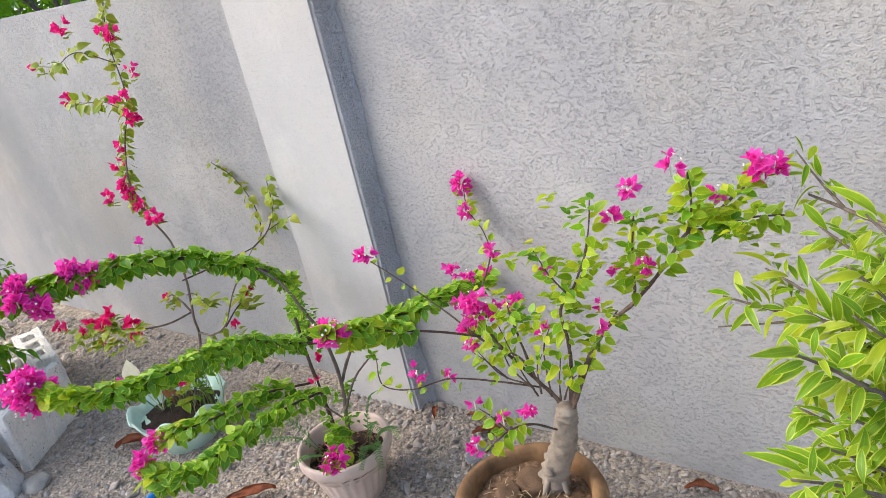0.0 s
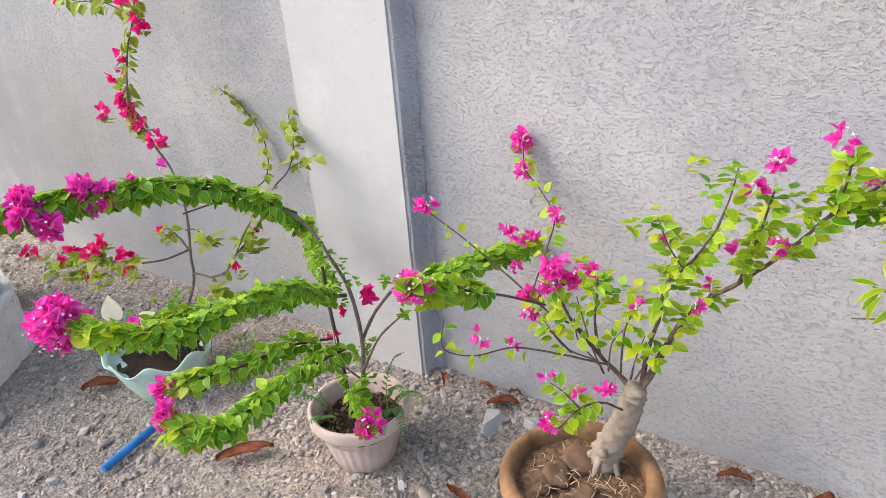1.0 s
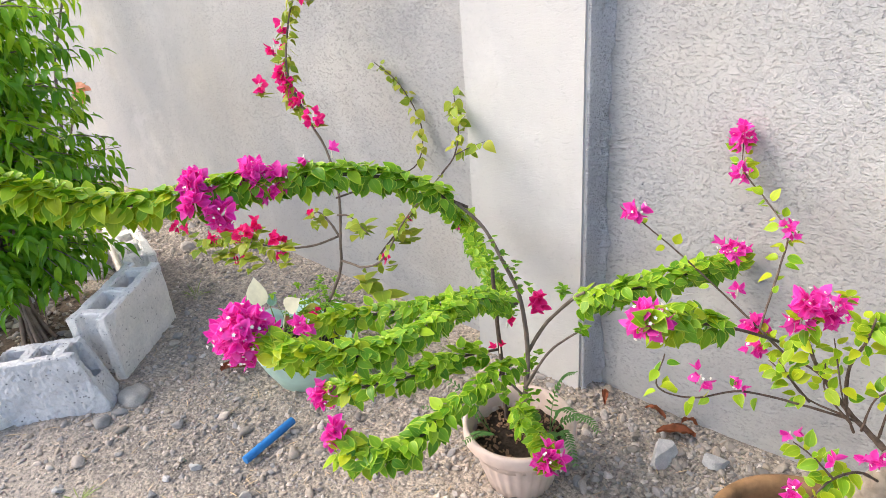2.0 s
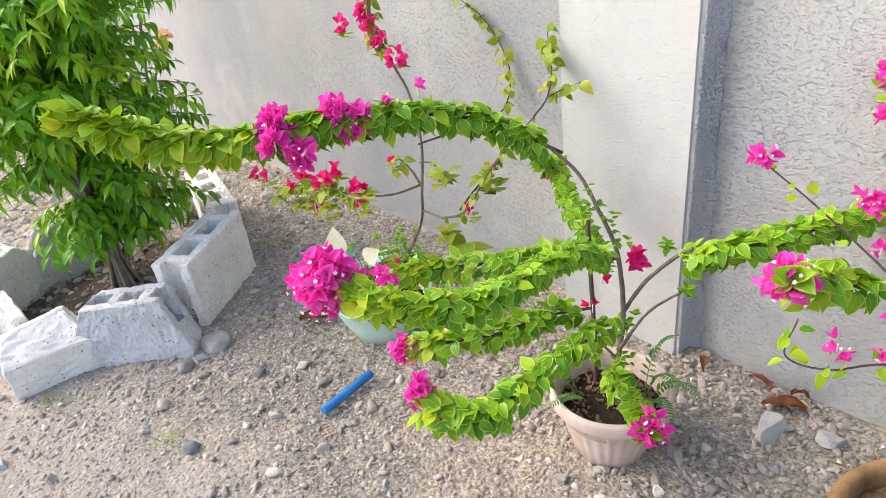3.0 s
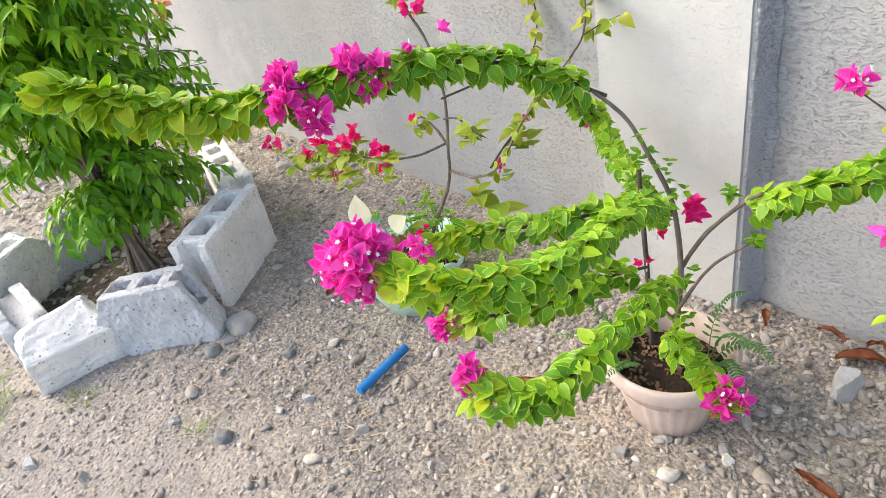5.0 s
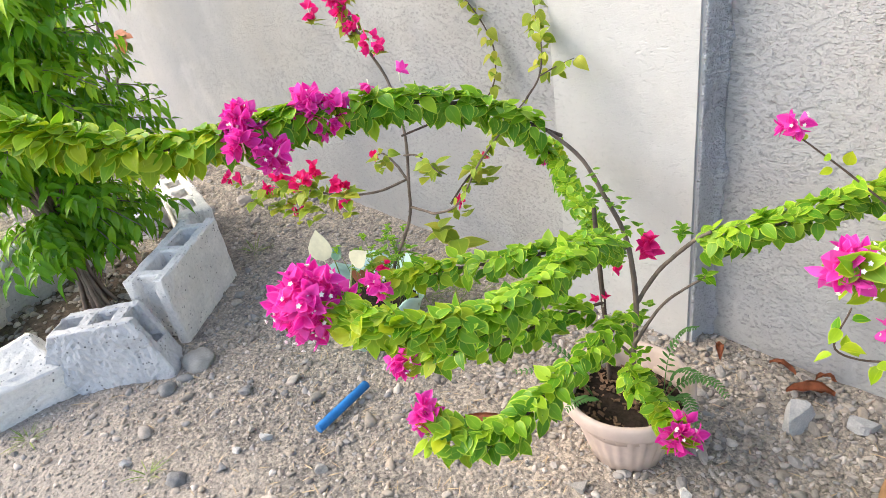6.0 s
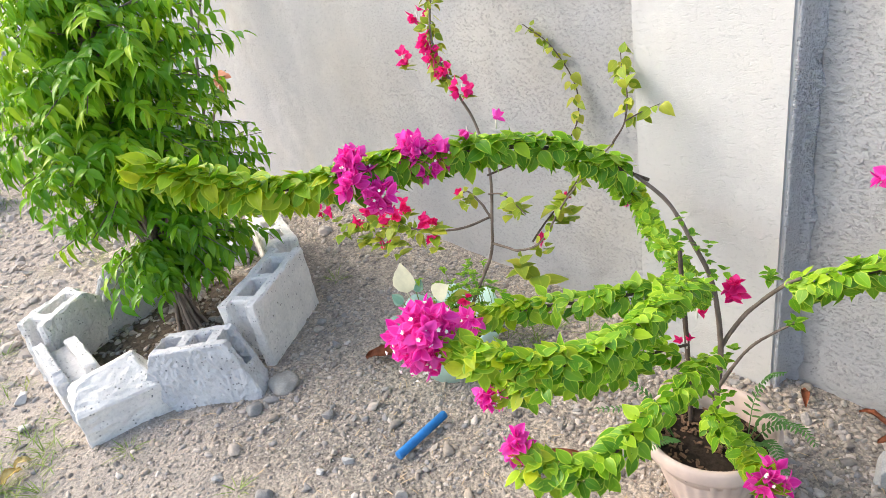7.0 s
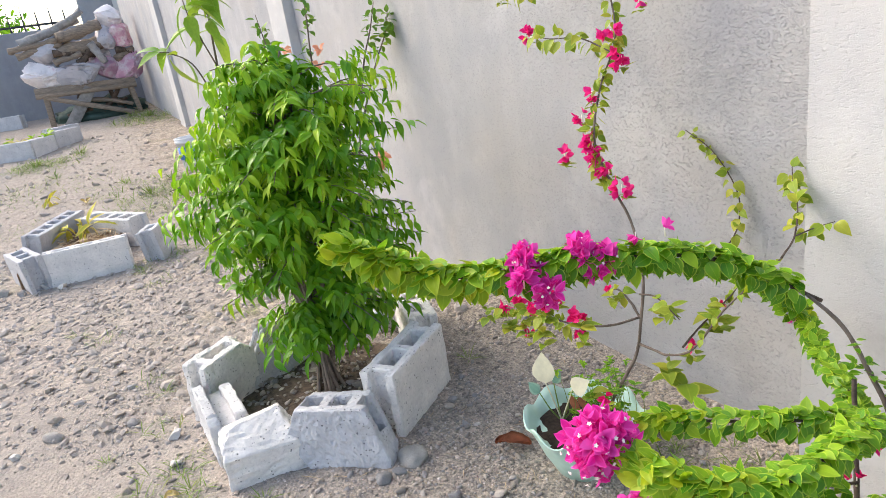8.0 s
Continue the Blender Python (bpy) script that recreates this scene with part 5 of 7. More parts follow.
for i, pts in enumerate([[(-1.59, 1.22, 0.10), (-1.62, 1.20, 0.18), (-1.66, 1.18, 0.22), (-1.70, 1.16, 0.235)], [(-1.59, 1.22, 0.10), (-1.61, 1.19, 0.16), (-1.63, 1.15, 0.19), (-1.66, 1.11, 0.20)], [(-1.59, 1.22, 0.10), (-1.58, 1.19, 0.13), (-1.575, 1.16, 0.15), (-1.58, 1.13, 0.15)]]):
    frond(weed, pts, 15, 70 + i)

GRASS = leafy("grass blade", (0.13, 0.24, 0.04), (0.24, 0.33, 0.08), (0.36, 0.36, 0.12), 0.6, 0.25)
BLADE = blade_mesh("grass_blade", GRASS, 0.06, 0.0035, 0.25, 0.35, LANCE)
def tuft(x, y, n, size, seed, dry=False):
    rng = random.Random(seed)
    z = ground_height(x, y)
    g = thing("grass_tuft", (x, y, z), "thin tuft of half-dry grass on the gravel" if dry else "small green tuft of grass on the gravel", "grass", "grass tufts")
    for i in range(n):
        a = rng.uniform(0, 6.28)
        r = rng.uniform(0, 0.018) * size
        d = Vector((math.cos(a) * rng.uniform(0.2, 1.1), math.sin(a) * rng.uniform(0.2, 1.1), rng.uniform(0.3, 1.0)))
        piece("grass_blade", BLADE, g, leaf_pose(Vector((x + r * math.cos(a), y + r * math.sin(a), z - 0.002)), d, Vector((0, 0, 1)), size * rng.uniform(0.4, 1.0)))


for i, (x, y, n, s) in enumerate([(-2.49, 0.535, 22, 0.9), (-2.185, 0.663, 18, 0.75), (-2.60, 0.30, 26, 1.0), (-2.44, 0.28, 26, 1.1), (-2.65, 0.39, 20, 1.0), (-3.245, 0.38, 20, 0.9), (-2.935, 0.205, 18, 0.9), (-4.015, 0.12, 22, 1.0),
                                  (-4.76, 0.40, 30, 1.2), (-2.76, 1.23, 22, 0.9), (-2.52, 0.36, 22, 1.0), (-2.35, 0.22, 18, 0.9), (-3.45, 0.62, 18, 0.8), (-3.7, 0.75, 18, 0.9), (-5.9, 0.9, 30, 1.6), (-6.6, 0.6, 40, 1.9), (-7.0, 0.8, 40, 2.0), (-7.2, 0.45, 30, 1.8), (-9.3, 0.1, 60, 2.6), (-9.0, -0.3, 50, 2.4), (-11.6, 1.0, 60, 3.0), (-11.9, 0.8, 60, 3.0), (-8.1, -0.1, 36, 2.0), (-5.4, 0.7, 26, 1.3)]):
    tuft(x, y, n, s, 100 + i, i % 3 != 0)

weeds = thing("pot_weeds", (-2.10, 1.235, 0.09), "low green weeds crowding the mint pot", "weed")
for i in range(46):
    rng = random.Random(1200 + i)
    a, r = rng.uniform(0, 6.28), rng.uniform(0.0, 0.11)
    p = Vector((-2.11 + r * math.cos(a), 1.23 + r * math.sin(a) * 0.8, 0.09))
    q = p + Vector((rng.uniform(-0.03, 0.03), rng.uniform(-0.03, 0.03), rng.uniform(0.05, 0.16)))
    bm = bmesh.new()
    tube(bm, spline([p, (p + q) / 2 + Vector((0.004, 0.003, 0)), q], 3), 0.0009, 0.0005, 4)
    st = part("stalk", bm, GRASS, weeds)
    sprig(weeds, q, 6, rng.uniform(0.35, 0.6), 1300 + i, LEAVES if i % 3 else YOUNGS, 1.2, host=st)
for i in range(30):
    rng = random.Random(1400 + i)
    p = Vector((-2.02 + rng.uniform(-0.1, 0.16), 1.36 + rng.uniform(-0.07, 0.12), 0))
    tuft(p.x, p.y, 9, rng.uniform(0.6, 1.1), 1430 + i, i % 2 == 0)

CREAM = plain("cream wilted leaf", (0.74, 0.70, 0.50), 0.6, 0.15, 30)
TEAL_LEAF = leafy("grey-green leaf", (0.16, 0.34, 0.27), (0.30, 0.46, 0.36), (0.20, 0.38, 0.30), 0.5)
DRY = plain("dry brown leaf", (0.34, 0.115, 0.055), 0.75, 0.4, 40, 0.002)
cal = thing("caladium", (-2.20, 1.175, 0.09), "caladium with cream and grey-green leaves in the mint pot", "plant")
for i, (base, tipd, size, mat, w) in enumerate([((-2.180, 1.13, 0.215), (-0.15, 0.02, 1), 0.068, CREAM, 0.75), ((-2.135, 1.165, 0.205), (0.6, 0.2, 0.5), 0.052, CREAM, 0.8), ((-2.21, 1.17, 0.185), (0.1, 0.4, 0.8), 0.034, TEAL_LEAF, 0.8), ((-2.225, 1.14, 0.165), (-0.6, -0.3, 0.5), 0.034, TEAL_LEAF, 0.8), ((-2.165, 1.18, 0.17), (0.4, 0.1, -0.8), 0.05, DRY, 0.35), ((-2.15, 1.19, 0.17), (0.3, 0.3, -0.9), 0.045, DRY, 0.35)]):
    bm = bmesh.new()
    tube(bm, spline([(-2.20, 1.175, 0.09), ((base[0] - 2.20) / 2, (base[1] + 1.175) / 2, base[2] * 0.72), base], 4), 0.002, 0.0013, 5)
    st = part("stalk", bm, CREAM if i < 2 else GRASS, cal)
    piece("leaf", blade_mesh("leaf", mat, size, size * w, 0.25, 0.12), st, leaf_pose(Vector(base), Vector(tipd), Vector((0.5, -0.7, 0.4)), 1.0))

# ---------------------------------------------------------------- the tree in its ring of blocks
TREE_BLADE = [(0, 0.06), (0.09, 0.38), (0.25, 0.86), (0.43, 1.0), (0.62, 0.84), (0.78, 0.42), (0.89, 0.13), (1.0, 0.02)]
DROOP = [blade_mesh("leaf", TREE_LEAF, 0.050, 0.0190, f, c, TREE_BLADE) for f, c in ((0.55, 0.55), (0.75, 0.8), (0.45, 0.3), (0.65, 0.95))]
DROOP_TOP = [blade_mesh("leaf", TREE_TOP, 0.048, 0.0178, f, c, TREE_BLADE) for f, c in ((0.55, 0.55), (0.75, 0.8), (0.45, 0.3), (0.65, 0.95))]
tree = thing("fig_tree", (-2.90, 0.83, 0.0), "young weeping fig tree with drooping glossy leaves", "tree")
for i in range(15):
    rng = random.Random(1500 + i)
    a = i * 2.4
    o = Vector((math.cos(a), math.sin(a), 0))
    b = Vector((-2.868, 0.822, -0.005))
    f = rng.uniform(0.5, 1.0)
    twig(tree, [b + o * 0.080 * f, b + o * 0.052 * f + Vector((-0.006, 0, 0.045)), b + o * 0.030 * f + Vector((-0.014, 0.0, 0.11)), b + o * 0.018 + Vector((-0.026, 0.0, 0.22)), b + o * 0.02 + Vector((-0.035, 0.0, 0.36)) + Vector((rng.uniform(-0.05, 0.05), rng.uniform(-0.08, 0.08), 0.08))], rng.uniform(0.006, 0.0105), 0.004, ROOT_BARK, "aerial_root", label="grey-brown root twisted into the trunk")
poses_near, poses_rest = [], []
rng = random.Random(77)
ACROSS, DEEP = Vector((0.4157, 0.9095, 0)), Vector((-0.9095, 0.4157, 0))
def crown_sides(z):
    """How far the crown reaches at a height to its two sides along the wall's slant, and in depth."""
    zs = (0.05, 0.12, 0.24, 0.41, 0.55, 0.64, 0.75, 0.87, 0.97, 1.05)
    a = float(np.interp(z, zs, (0.05, 0.10, 0.15, 0.25, 0.30, 0.33, 0.28, 0.20, 0.12, 0.05)))
    b = float(np.interp(z, zs, (0.10, 0.17, 0.22, 0.30, 0.31, 0.30, 0.34, 0.32, 0.27, 0.20)))
    return a, b, float(np.interp(z, zs, (0.06, 0.11, 0.18, 0.25, 0.28, 0.29, 0.28, 0.23, 0.15, 0.08)))
def crown_top(u):
    """Two leaders make two domes with a notch between them."""
    return float(np.interp(u, (-0.36, -0.28, -0.20, -0.11, -0.02, 0.06, 0.13, 0.20, 0.27, 0.33, 0.40), (0.62, 0.74, 0.87, 0.99, 1.02, 0.96, 0.89, 0.93, 0.97, 0.88, 0.72)))
AXIS = Vector((-2.92, 0.85, 0))
k = 0
for i in range(560):
    z0 = 0.13 + 0.84 * rng.random() ** 0.9
    ang = rng.uniform(0, 2 * math.pi)
    a, b, dep = crown_sides(z0)
    c, q = math.cos(ang), math.sin(ang)
    full = 1 / math.sqrt((c / (b if c > 0 else a)) ** 2 + (q / dep) ** 2)
    reach = full * (rng.uniform(0.78, 1.12) if i % 3 else rng.uniform(0.35, 0.8))
    o = ACROSS * c + DEEP * q
    core = AXIS + ACROSS * (0.22 * (b - a) + rng.uniform(-0.03, 0.03)) + DEEP * rng.uniform(-0.03, 0.03)
    root = Vector((core.x, core.y, max(0.10, z0 - rng.uniform(0.02, 0.10))))
    tip = Vector((core.x, core.y, z0)) + o * reach
    tip.z += rng.uniform(-0.05, 0.03) - 0.10 * (z0 < 0.35)
    mid = root.lerp(tip, 0.55) + Vector((0, 0, rng.uniform(0.02, 0.055)))
    pts = [root, mid, tip]
    if i % 4 == 0:
        twig(tree, pts, 0.0034, 0.0012, BARK, "branch", 5, 5)
    line = spline(pts, 10)
    n = rng.randint(15, 20)
    # sprays high up and on the sunny side get the painted sunlit leaves
    sunward = rng.random() < 0.18 + 0.75 * max(0.0, z0 - 0.30) + 0.30 * max(0.0, -c * 0.8 - q * 0.2)
    for j in range(n):
        s = 0.22 + 0.78 * (j + 0.5 * rng.random()) / n
        at = min(int(s * 20), 19)
        tan = (line[at + 1] - line[at]).normalized()
        flank = tan.cross(Vector((0, 0, 1)))
        flank = flank.normalized() * (1 if j % 2 else -1) if flank.length > 0.05 else rnd_dir(rng)
        pnt = line[at].lerp(line[at + 1], s * 20 - at) + rnd_dir(rng) * 0.006
        u = (pnt - AXIS).dot(ACROSS)
        if pnt.z > crown_top(u) + rng.uniform(-0.03, 0.02) or pnt.z < 0.17 + rng.uniform(0, 0.02):
            continue
        # two ranks along the twig, each leaf arching out and hanging by its tip
        d = flank * rng.uniform(0.35, 0.75) + tan * rng.uniform(0.25, 0.65) + Vector((0, 0, rng.uniform(-0.65, 0.20)))
        face = o * 0.55 + Vector((0, 0, 0.75)) + flank * 0.35 + rnd_dir(rng) * 0.35
        m = leaf_pose(pnt, d, face, rng.uniform(0.6, 1.05))
        me = rng.choice(DROOP_TOP if (sunward and s > 0.40) else DROOP)
        if k % 30 == 0 and len(poses_near) < 250:
            poses_near.append((me, m))
        else:
            poses_rest.append((me, m))
        k += 1
for i, z in enumerate((0.35, 0.55, 0.75)):
    twig(tree, [(-2.925, 0.83 + 0.01 * i, z - 0.12), (-2.93, 0.84, z), (-2.935 + 0.02 * i, 0.845 - 0.03 + 0.04 * i, z + 0.22)], 0.007 - 0.0015 * i, 0.004, BARK, "trunk")
for me, m in poses_near:
    piece("leaf", me, tree, m)
joined_blades("foliage", poses_rest, tree, "hanging glossy green leaves")

# ---------------------------------------------------------------- variegated shrub beside the terracotta pot
ELLIPTIC = [(0, 0.08), (0.10, 0.30), (0.25, 0.66), (0.42, 0.93), (0.58, 1.0), (0.74, 0.84), (0.88, 0.48), (0.96, 0.18), (1.0, 0.02)]
LONG = [blade_mesh("leaf", STRIPED_LEAF, 0.045, 0.0138, f, c, ELLIPTIC) for f, c in ((0.35, 0.45), (0.5, 0.75), (0.25, 0.25), (0.6, 0.95))]
shrub = thing("variegated_shrub", (-0.36, 1.22, 0.0), "loose shrub with long green leaves edged in yellow", "shrub")
limbs = [
    ([(-0.36, 1.22, -0.01), (-0.37, 1.215, 0.25), (-0.40, 1.21, 0.45), (-0.43, 1.22, 0.60)], 0.010, 0.006),
    ([(-0.40, 1.21, 0.42), (-0.50, 1.22, 0.53), (-0.60, 1.25, 0.568), (-0.68, 1.255, 0.58), (-0.735, 1.248, 0.595)], 0.0045, 0.0015),
    ([(-0.43, 1.22, 0.58), (-0.54, 1.31, 0.64), (-0.63, 1.385, 0.655), (-0.672, 1.405, 0.665)], 0.0045, 0.0018),
    ([(-0.63, 1.385, 0.655), (-0.665, 1.405, 0.69), (-0.688, 1.415, 0.72)], 0.0025, 0.001),
    ([(-0.60, 1.25, 0.568), (-0.655, 1.28, 0.595), (-0.70, 1.30, 0.610)], 0.003, 0.0015),
    ([(-0.64, 1.255, 0.575), (-0.70, 1.262, 0.555), (-0.748, 1.266, 0.541)], 0.0022, 0.001),
]
# side shoots, each ending in a loose whorl
for i, q in enumerate([(-0.636, 1.25, 0.689), (-0.591, 1.2, 0.724), (-0.602, 1.18, 0.68), (-0.632, 1.15, 0.644), (-0.593, 1.15, 0.644), (-0.629, 1.05, 0.661), (-0.607, 1.1, 0.617), (-0.573, 1.12, 0.582), (-0.645, 1.18, 0.508), (-0.612, 1.1, 0.528), (-0.577, 1.12, 0.497), (-0.616, 1.0, 0.57), (-0.591, 1.05, 0.524), (-0.572, 1.15, 0.617), (-0.581, 1.22, 0.675), (-0.589, 1.1, 0.567)]):
    foot = Vector((-0.38 - 0.02 * (i % 3), 1.213, q[2] * 0.55))
    limbs.append(([tuple(foot), tuple(foot.lerp(Vector(q), 0.5) + Vector((0, 0, 0.03))), tuple(foot.lerp(Vector(q), 0.8) + Vector((0, 0, 0.02))), q], 0.0036, 0.0014))
for pts, r0, r1 in limbs:
    twig(shrub, pts, r0, r1, BARK, "branch")
def long_leaves(pts, n, seed, start, size=1.0):
    rng = random.Random(seed)
    line = spline(pts, 8)
    rest = []
    for i in range(n):
        s = start + (1 - start) * (i + 0.5) / n
        k = min(int(s * (len(line) - 1)), len(line) - 2)
        tan = (line[k + 1] - line[k]).normalized()
        u = tan.orthogonal().normalized()
        a = i * 2.4 + rng.uniform(-0.4, 0.4)
        r = u * math.cos(a) + tan.cross(u) * math.sin(a)
        d = r * rng.uniform(0.5, 1.0) + tan * rng.uniform(0.1, 0.9) + Vector((-0.10, 0, rng.uniform(-0.35, 0.25))) + rnd_dir(rng) * 0.3
        m = leaf_pose(line[k] + r * 0.006, d, Vector((0.1, -0.35, 0.9)) + rnd_dir(rng) * 0.5, size * rng.uniform(0.42, 0.86))
        if i % 2:
            piece("leaf", rng.choice(LONG), shrub, m)
        else:
            rest.append((rng.choice(LONG), m))
    joined_blades("foliage", rest, shrub)
for i, (n, start) in enumerate([(50, 0.4), (22, 0.62), (14, 0.3), (12, 0.3), (16, 0.5), (0, 0.9)] + [(28, 0.5)] * 16):
    long_leaves(limbs[i][0], n, 1600 + i, start)

# ---------------------------------------------------------------- plants behind the tree
HIB = leafy("hibiscus leaf", (0.10, 0.24, 0.03), (0.20, 0.36, 0.05), (0.30, 0.45, 0.06), 0.45, 0.3, 0.8)
HIBS = [blade_mesh("leaf", HIB, 0.045, 0.03, f, c) for f, c in ((0.3, 0.3), (0.4, 0.1))]
BROAD_LEAF = leafy("broad yellow-green leaf", (0.17, 0.36, 0.03), (0.30, 0.46, 0.05), (0.46, 0.58, 0.06), 0.42, 0.36, 0.8)
BROAD = [blade_mesh("leaf", BROAD_LEAF, 0.125, 0.055, f, c) for f, c in ((0.3, 0.6), (0.5, 0.35), (0.25, 0.9))]
PEACH = leafy("peach petal", (0.80, 0.33, 0.20), (0.85, 0.42, 0.28), (0.85, 0.40, 0.26), 0.6, 0.35)
PEACHES = [blade_mesh("petal", PEACH, 0.03, 0.026, 0.4, 0.2, PAPER)]
def wand(plant, pts, n, seed, mats, r=0.005, start=0.35, size=1.0):
    rng = random.Random(seed)
    twig(plant, pts, r, 0.0018, BARK, "stem", 6, 6)
    line = spline(pts, 8)
    for i in range(n):
        s = start + (1 - start) * (i + rng.random()) / n
        k = min(int(s * (len(line) - 1)), len(line) - 2)
        o = rnd_dir(rng)
        piece("leaf", rng.choice(mats), plant, leaf_pose(line[k] + o * 0.012, o + Vector((0, 0, -0.1)), Vector((0, 0, 1)) + rnd_dir(rng) * 0.5, size * rng.uniform(0.55, 1.1)))


hib = thing("hibiscus", (-3.75, 1.28, 0.0), "leggy hibiscus with peach and pink flowers by the wall", "hibiscus")
wand(hib, [(-3.75, 1.28, -0.01), (-3.80, 1.27, 0.5), (-3.84, 1.25, 0.85), (-3.86, 1.27, 1.08), (-3.87, 1.28, 1.2)], 46, 21, HIBS, 0.009)
wand(hib, [(-3.75, 1.28, 0.2), (-3.74, 1.36, 0.6), (-3.72, 1.42, 0.86), (-3.70, 1.47, 1.0), (-3.69, 1.50, 1.1)], 40, 22, HIBS, 0.008)
wand(hib, [(-3.74, 1.36, 0.6), (-3.70, 1.46, 0.85), (-3.67, 1.52, 0.98), (-3.65, 1.535, 1.06)], 30, 23, HIBS, 0.006, 0.5)
wand(hib, [(-3.75, 1.28, 0.2), (-3.80, 1.18, 0.7), (-3.86, 1.10, 0.95), (-3.9, 1.08, 1.12)], 34, 24, HIBS, 0.008)
wand(hib, [(-3.75, 1.28, 0.1), (-3.55, 1.27, 0.35), (-3.35, 1.26, 0.52), (-3.26, 1.255, 0.57)], 34, 25, HIBS, 0.006, 0.3)
wand(hib, [(-3.75, 1.28, 0.1), (-3.6, 1.2, 0.3), (-3.45, 1.12, 0.42)], 26, 29, HIBS, 0.006, 0.3)
for i, (c, mats) in enumerate([((-3.25, 1.253, 0.585), PEACHES), ((-3.265, 1.245, 0.565), PEACHES), ((-3.85, 1.15, 0.98), PEACHES), ((-3.82, 1.28, 0.96), PEACHES), ((-3.80, 1.26, 0.90), PEACHES)]):
    sprig(hib, c, 6, 1.0, 1700 + i, mats, 1.0, (0.4, -0.5, 0.3), "petal")
broad = thing("broad_leaf_sapling", (-3.9, 0.86, 0.0), "tall thin sapling with drooping broad leaves", "sapling")
wand(broad, [(-3.9, 0.86, -0.01), (-3.88, 0.87, 0.5), (-3.83, 0.88, 0.95), (-3.82, 0.90, 1.25), (-3.80, 0.92, 1.4)], 26, 26, BROAD, 0.009, 0.6)
wand(broad, [(-3.86, 0.875, 0.7), (-3.78, 0.80, 0.95), (-3.74, 0.72, 1.02), (-3.72, 0.68, 1.03)], 7, 27, BROAD, 0.004, 0.5)
wand(broad, [(-3.83, 0.88, 0.95), (-3.78, 0.82, 1.12), (-3.72, 0.80, 1.20)], 9, 28, BROAD, 0.004, 0.4)
oyster = thing("rosette_plant", (-3.42, 1.12, 0.0), "low dark rosette plant behind the blocks", "plant")
for i in range(16):
    a = i * 2.4
    piece("leaf", BROAD[i % 2], oyster, leaf_pose(Vector((-3.42, 1.12, 0.01)), Vector((math.cos(a), math.sin(a), 0.5 + 0.05 * i)), Vector((0, 0, 1)), 0.6))

# ---------------------------------------------------------------- loose things on the ground
def pebble_shape(seed, flat=0.6):
    bm = bmesh.new()
    bmesh.ops.create_icosphere(bm, subdivisions=3, radius=0.5)
    rng = random.Random(seed)
    sx, sy = rng.uniform(0.75, 1.15), rng.uniform(0.6, 0.95)
    for v in bm.verts:
        n = v.co.normalized()
        v.co *= 1 + 0.28 * noise.noise(n * 1.4 + Vector((seed, 0, 0))) + 0.08 * noise.noise(n * 4 + Vector((0, seed, 0)))
        v.co.x *= sx
        v.co.y *= sy
        v.co.z *= flat
    return bm


SHAPES = [mesh_of("stone", pebble_shape(i * 3.7, 0.5 + 0.1 * (i % 3)), STONE) for i in range(6)]
def angular(seed):
    """A lump with broken flat sides."""
    bm = pebble_shape(40 + seed * 2.9, 0.65)
    rng = random.Random(seed)
    for i in range(14):
        n = rnd_dir(rng)
        lim = rng.uniform(0.13, 0.3)
        for v in bm.verts:
            over = v.co.dot(n) - lim
            if over > 0:
                v.co -= n * over
    roughen(bm, 0.02, 9, seed)
    return bm


PALES = [mesh_of("stone", angular(i), PALE_STONE, False) for i in range(3)]
SHAPES += [mesh_of("stone", angular(10 + i), STONE, False) for i in range(6)]
def stone(x, y, size, turn, pale=False, i=0):
    ob = new("stone", (PALES if pale else SHAPES)[i % 3 if pale else (0 if i == 0 else 3 + i % 9)])
    z = ground_height(x, y) + size * 0.09
    ob.matrix_world = pose(x, y, z, random.Random(i).uniform(-12, 12), 0, turn) @ Matrix.Diagonal((size, size, size * (0.75 if pale else 1.0), 1))
    tagged(ob, "pale angular limestone lump on the gravel" if pale else "smooth grey river stone on the gravel", "stone", "loose stones")


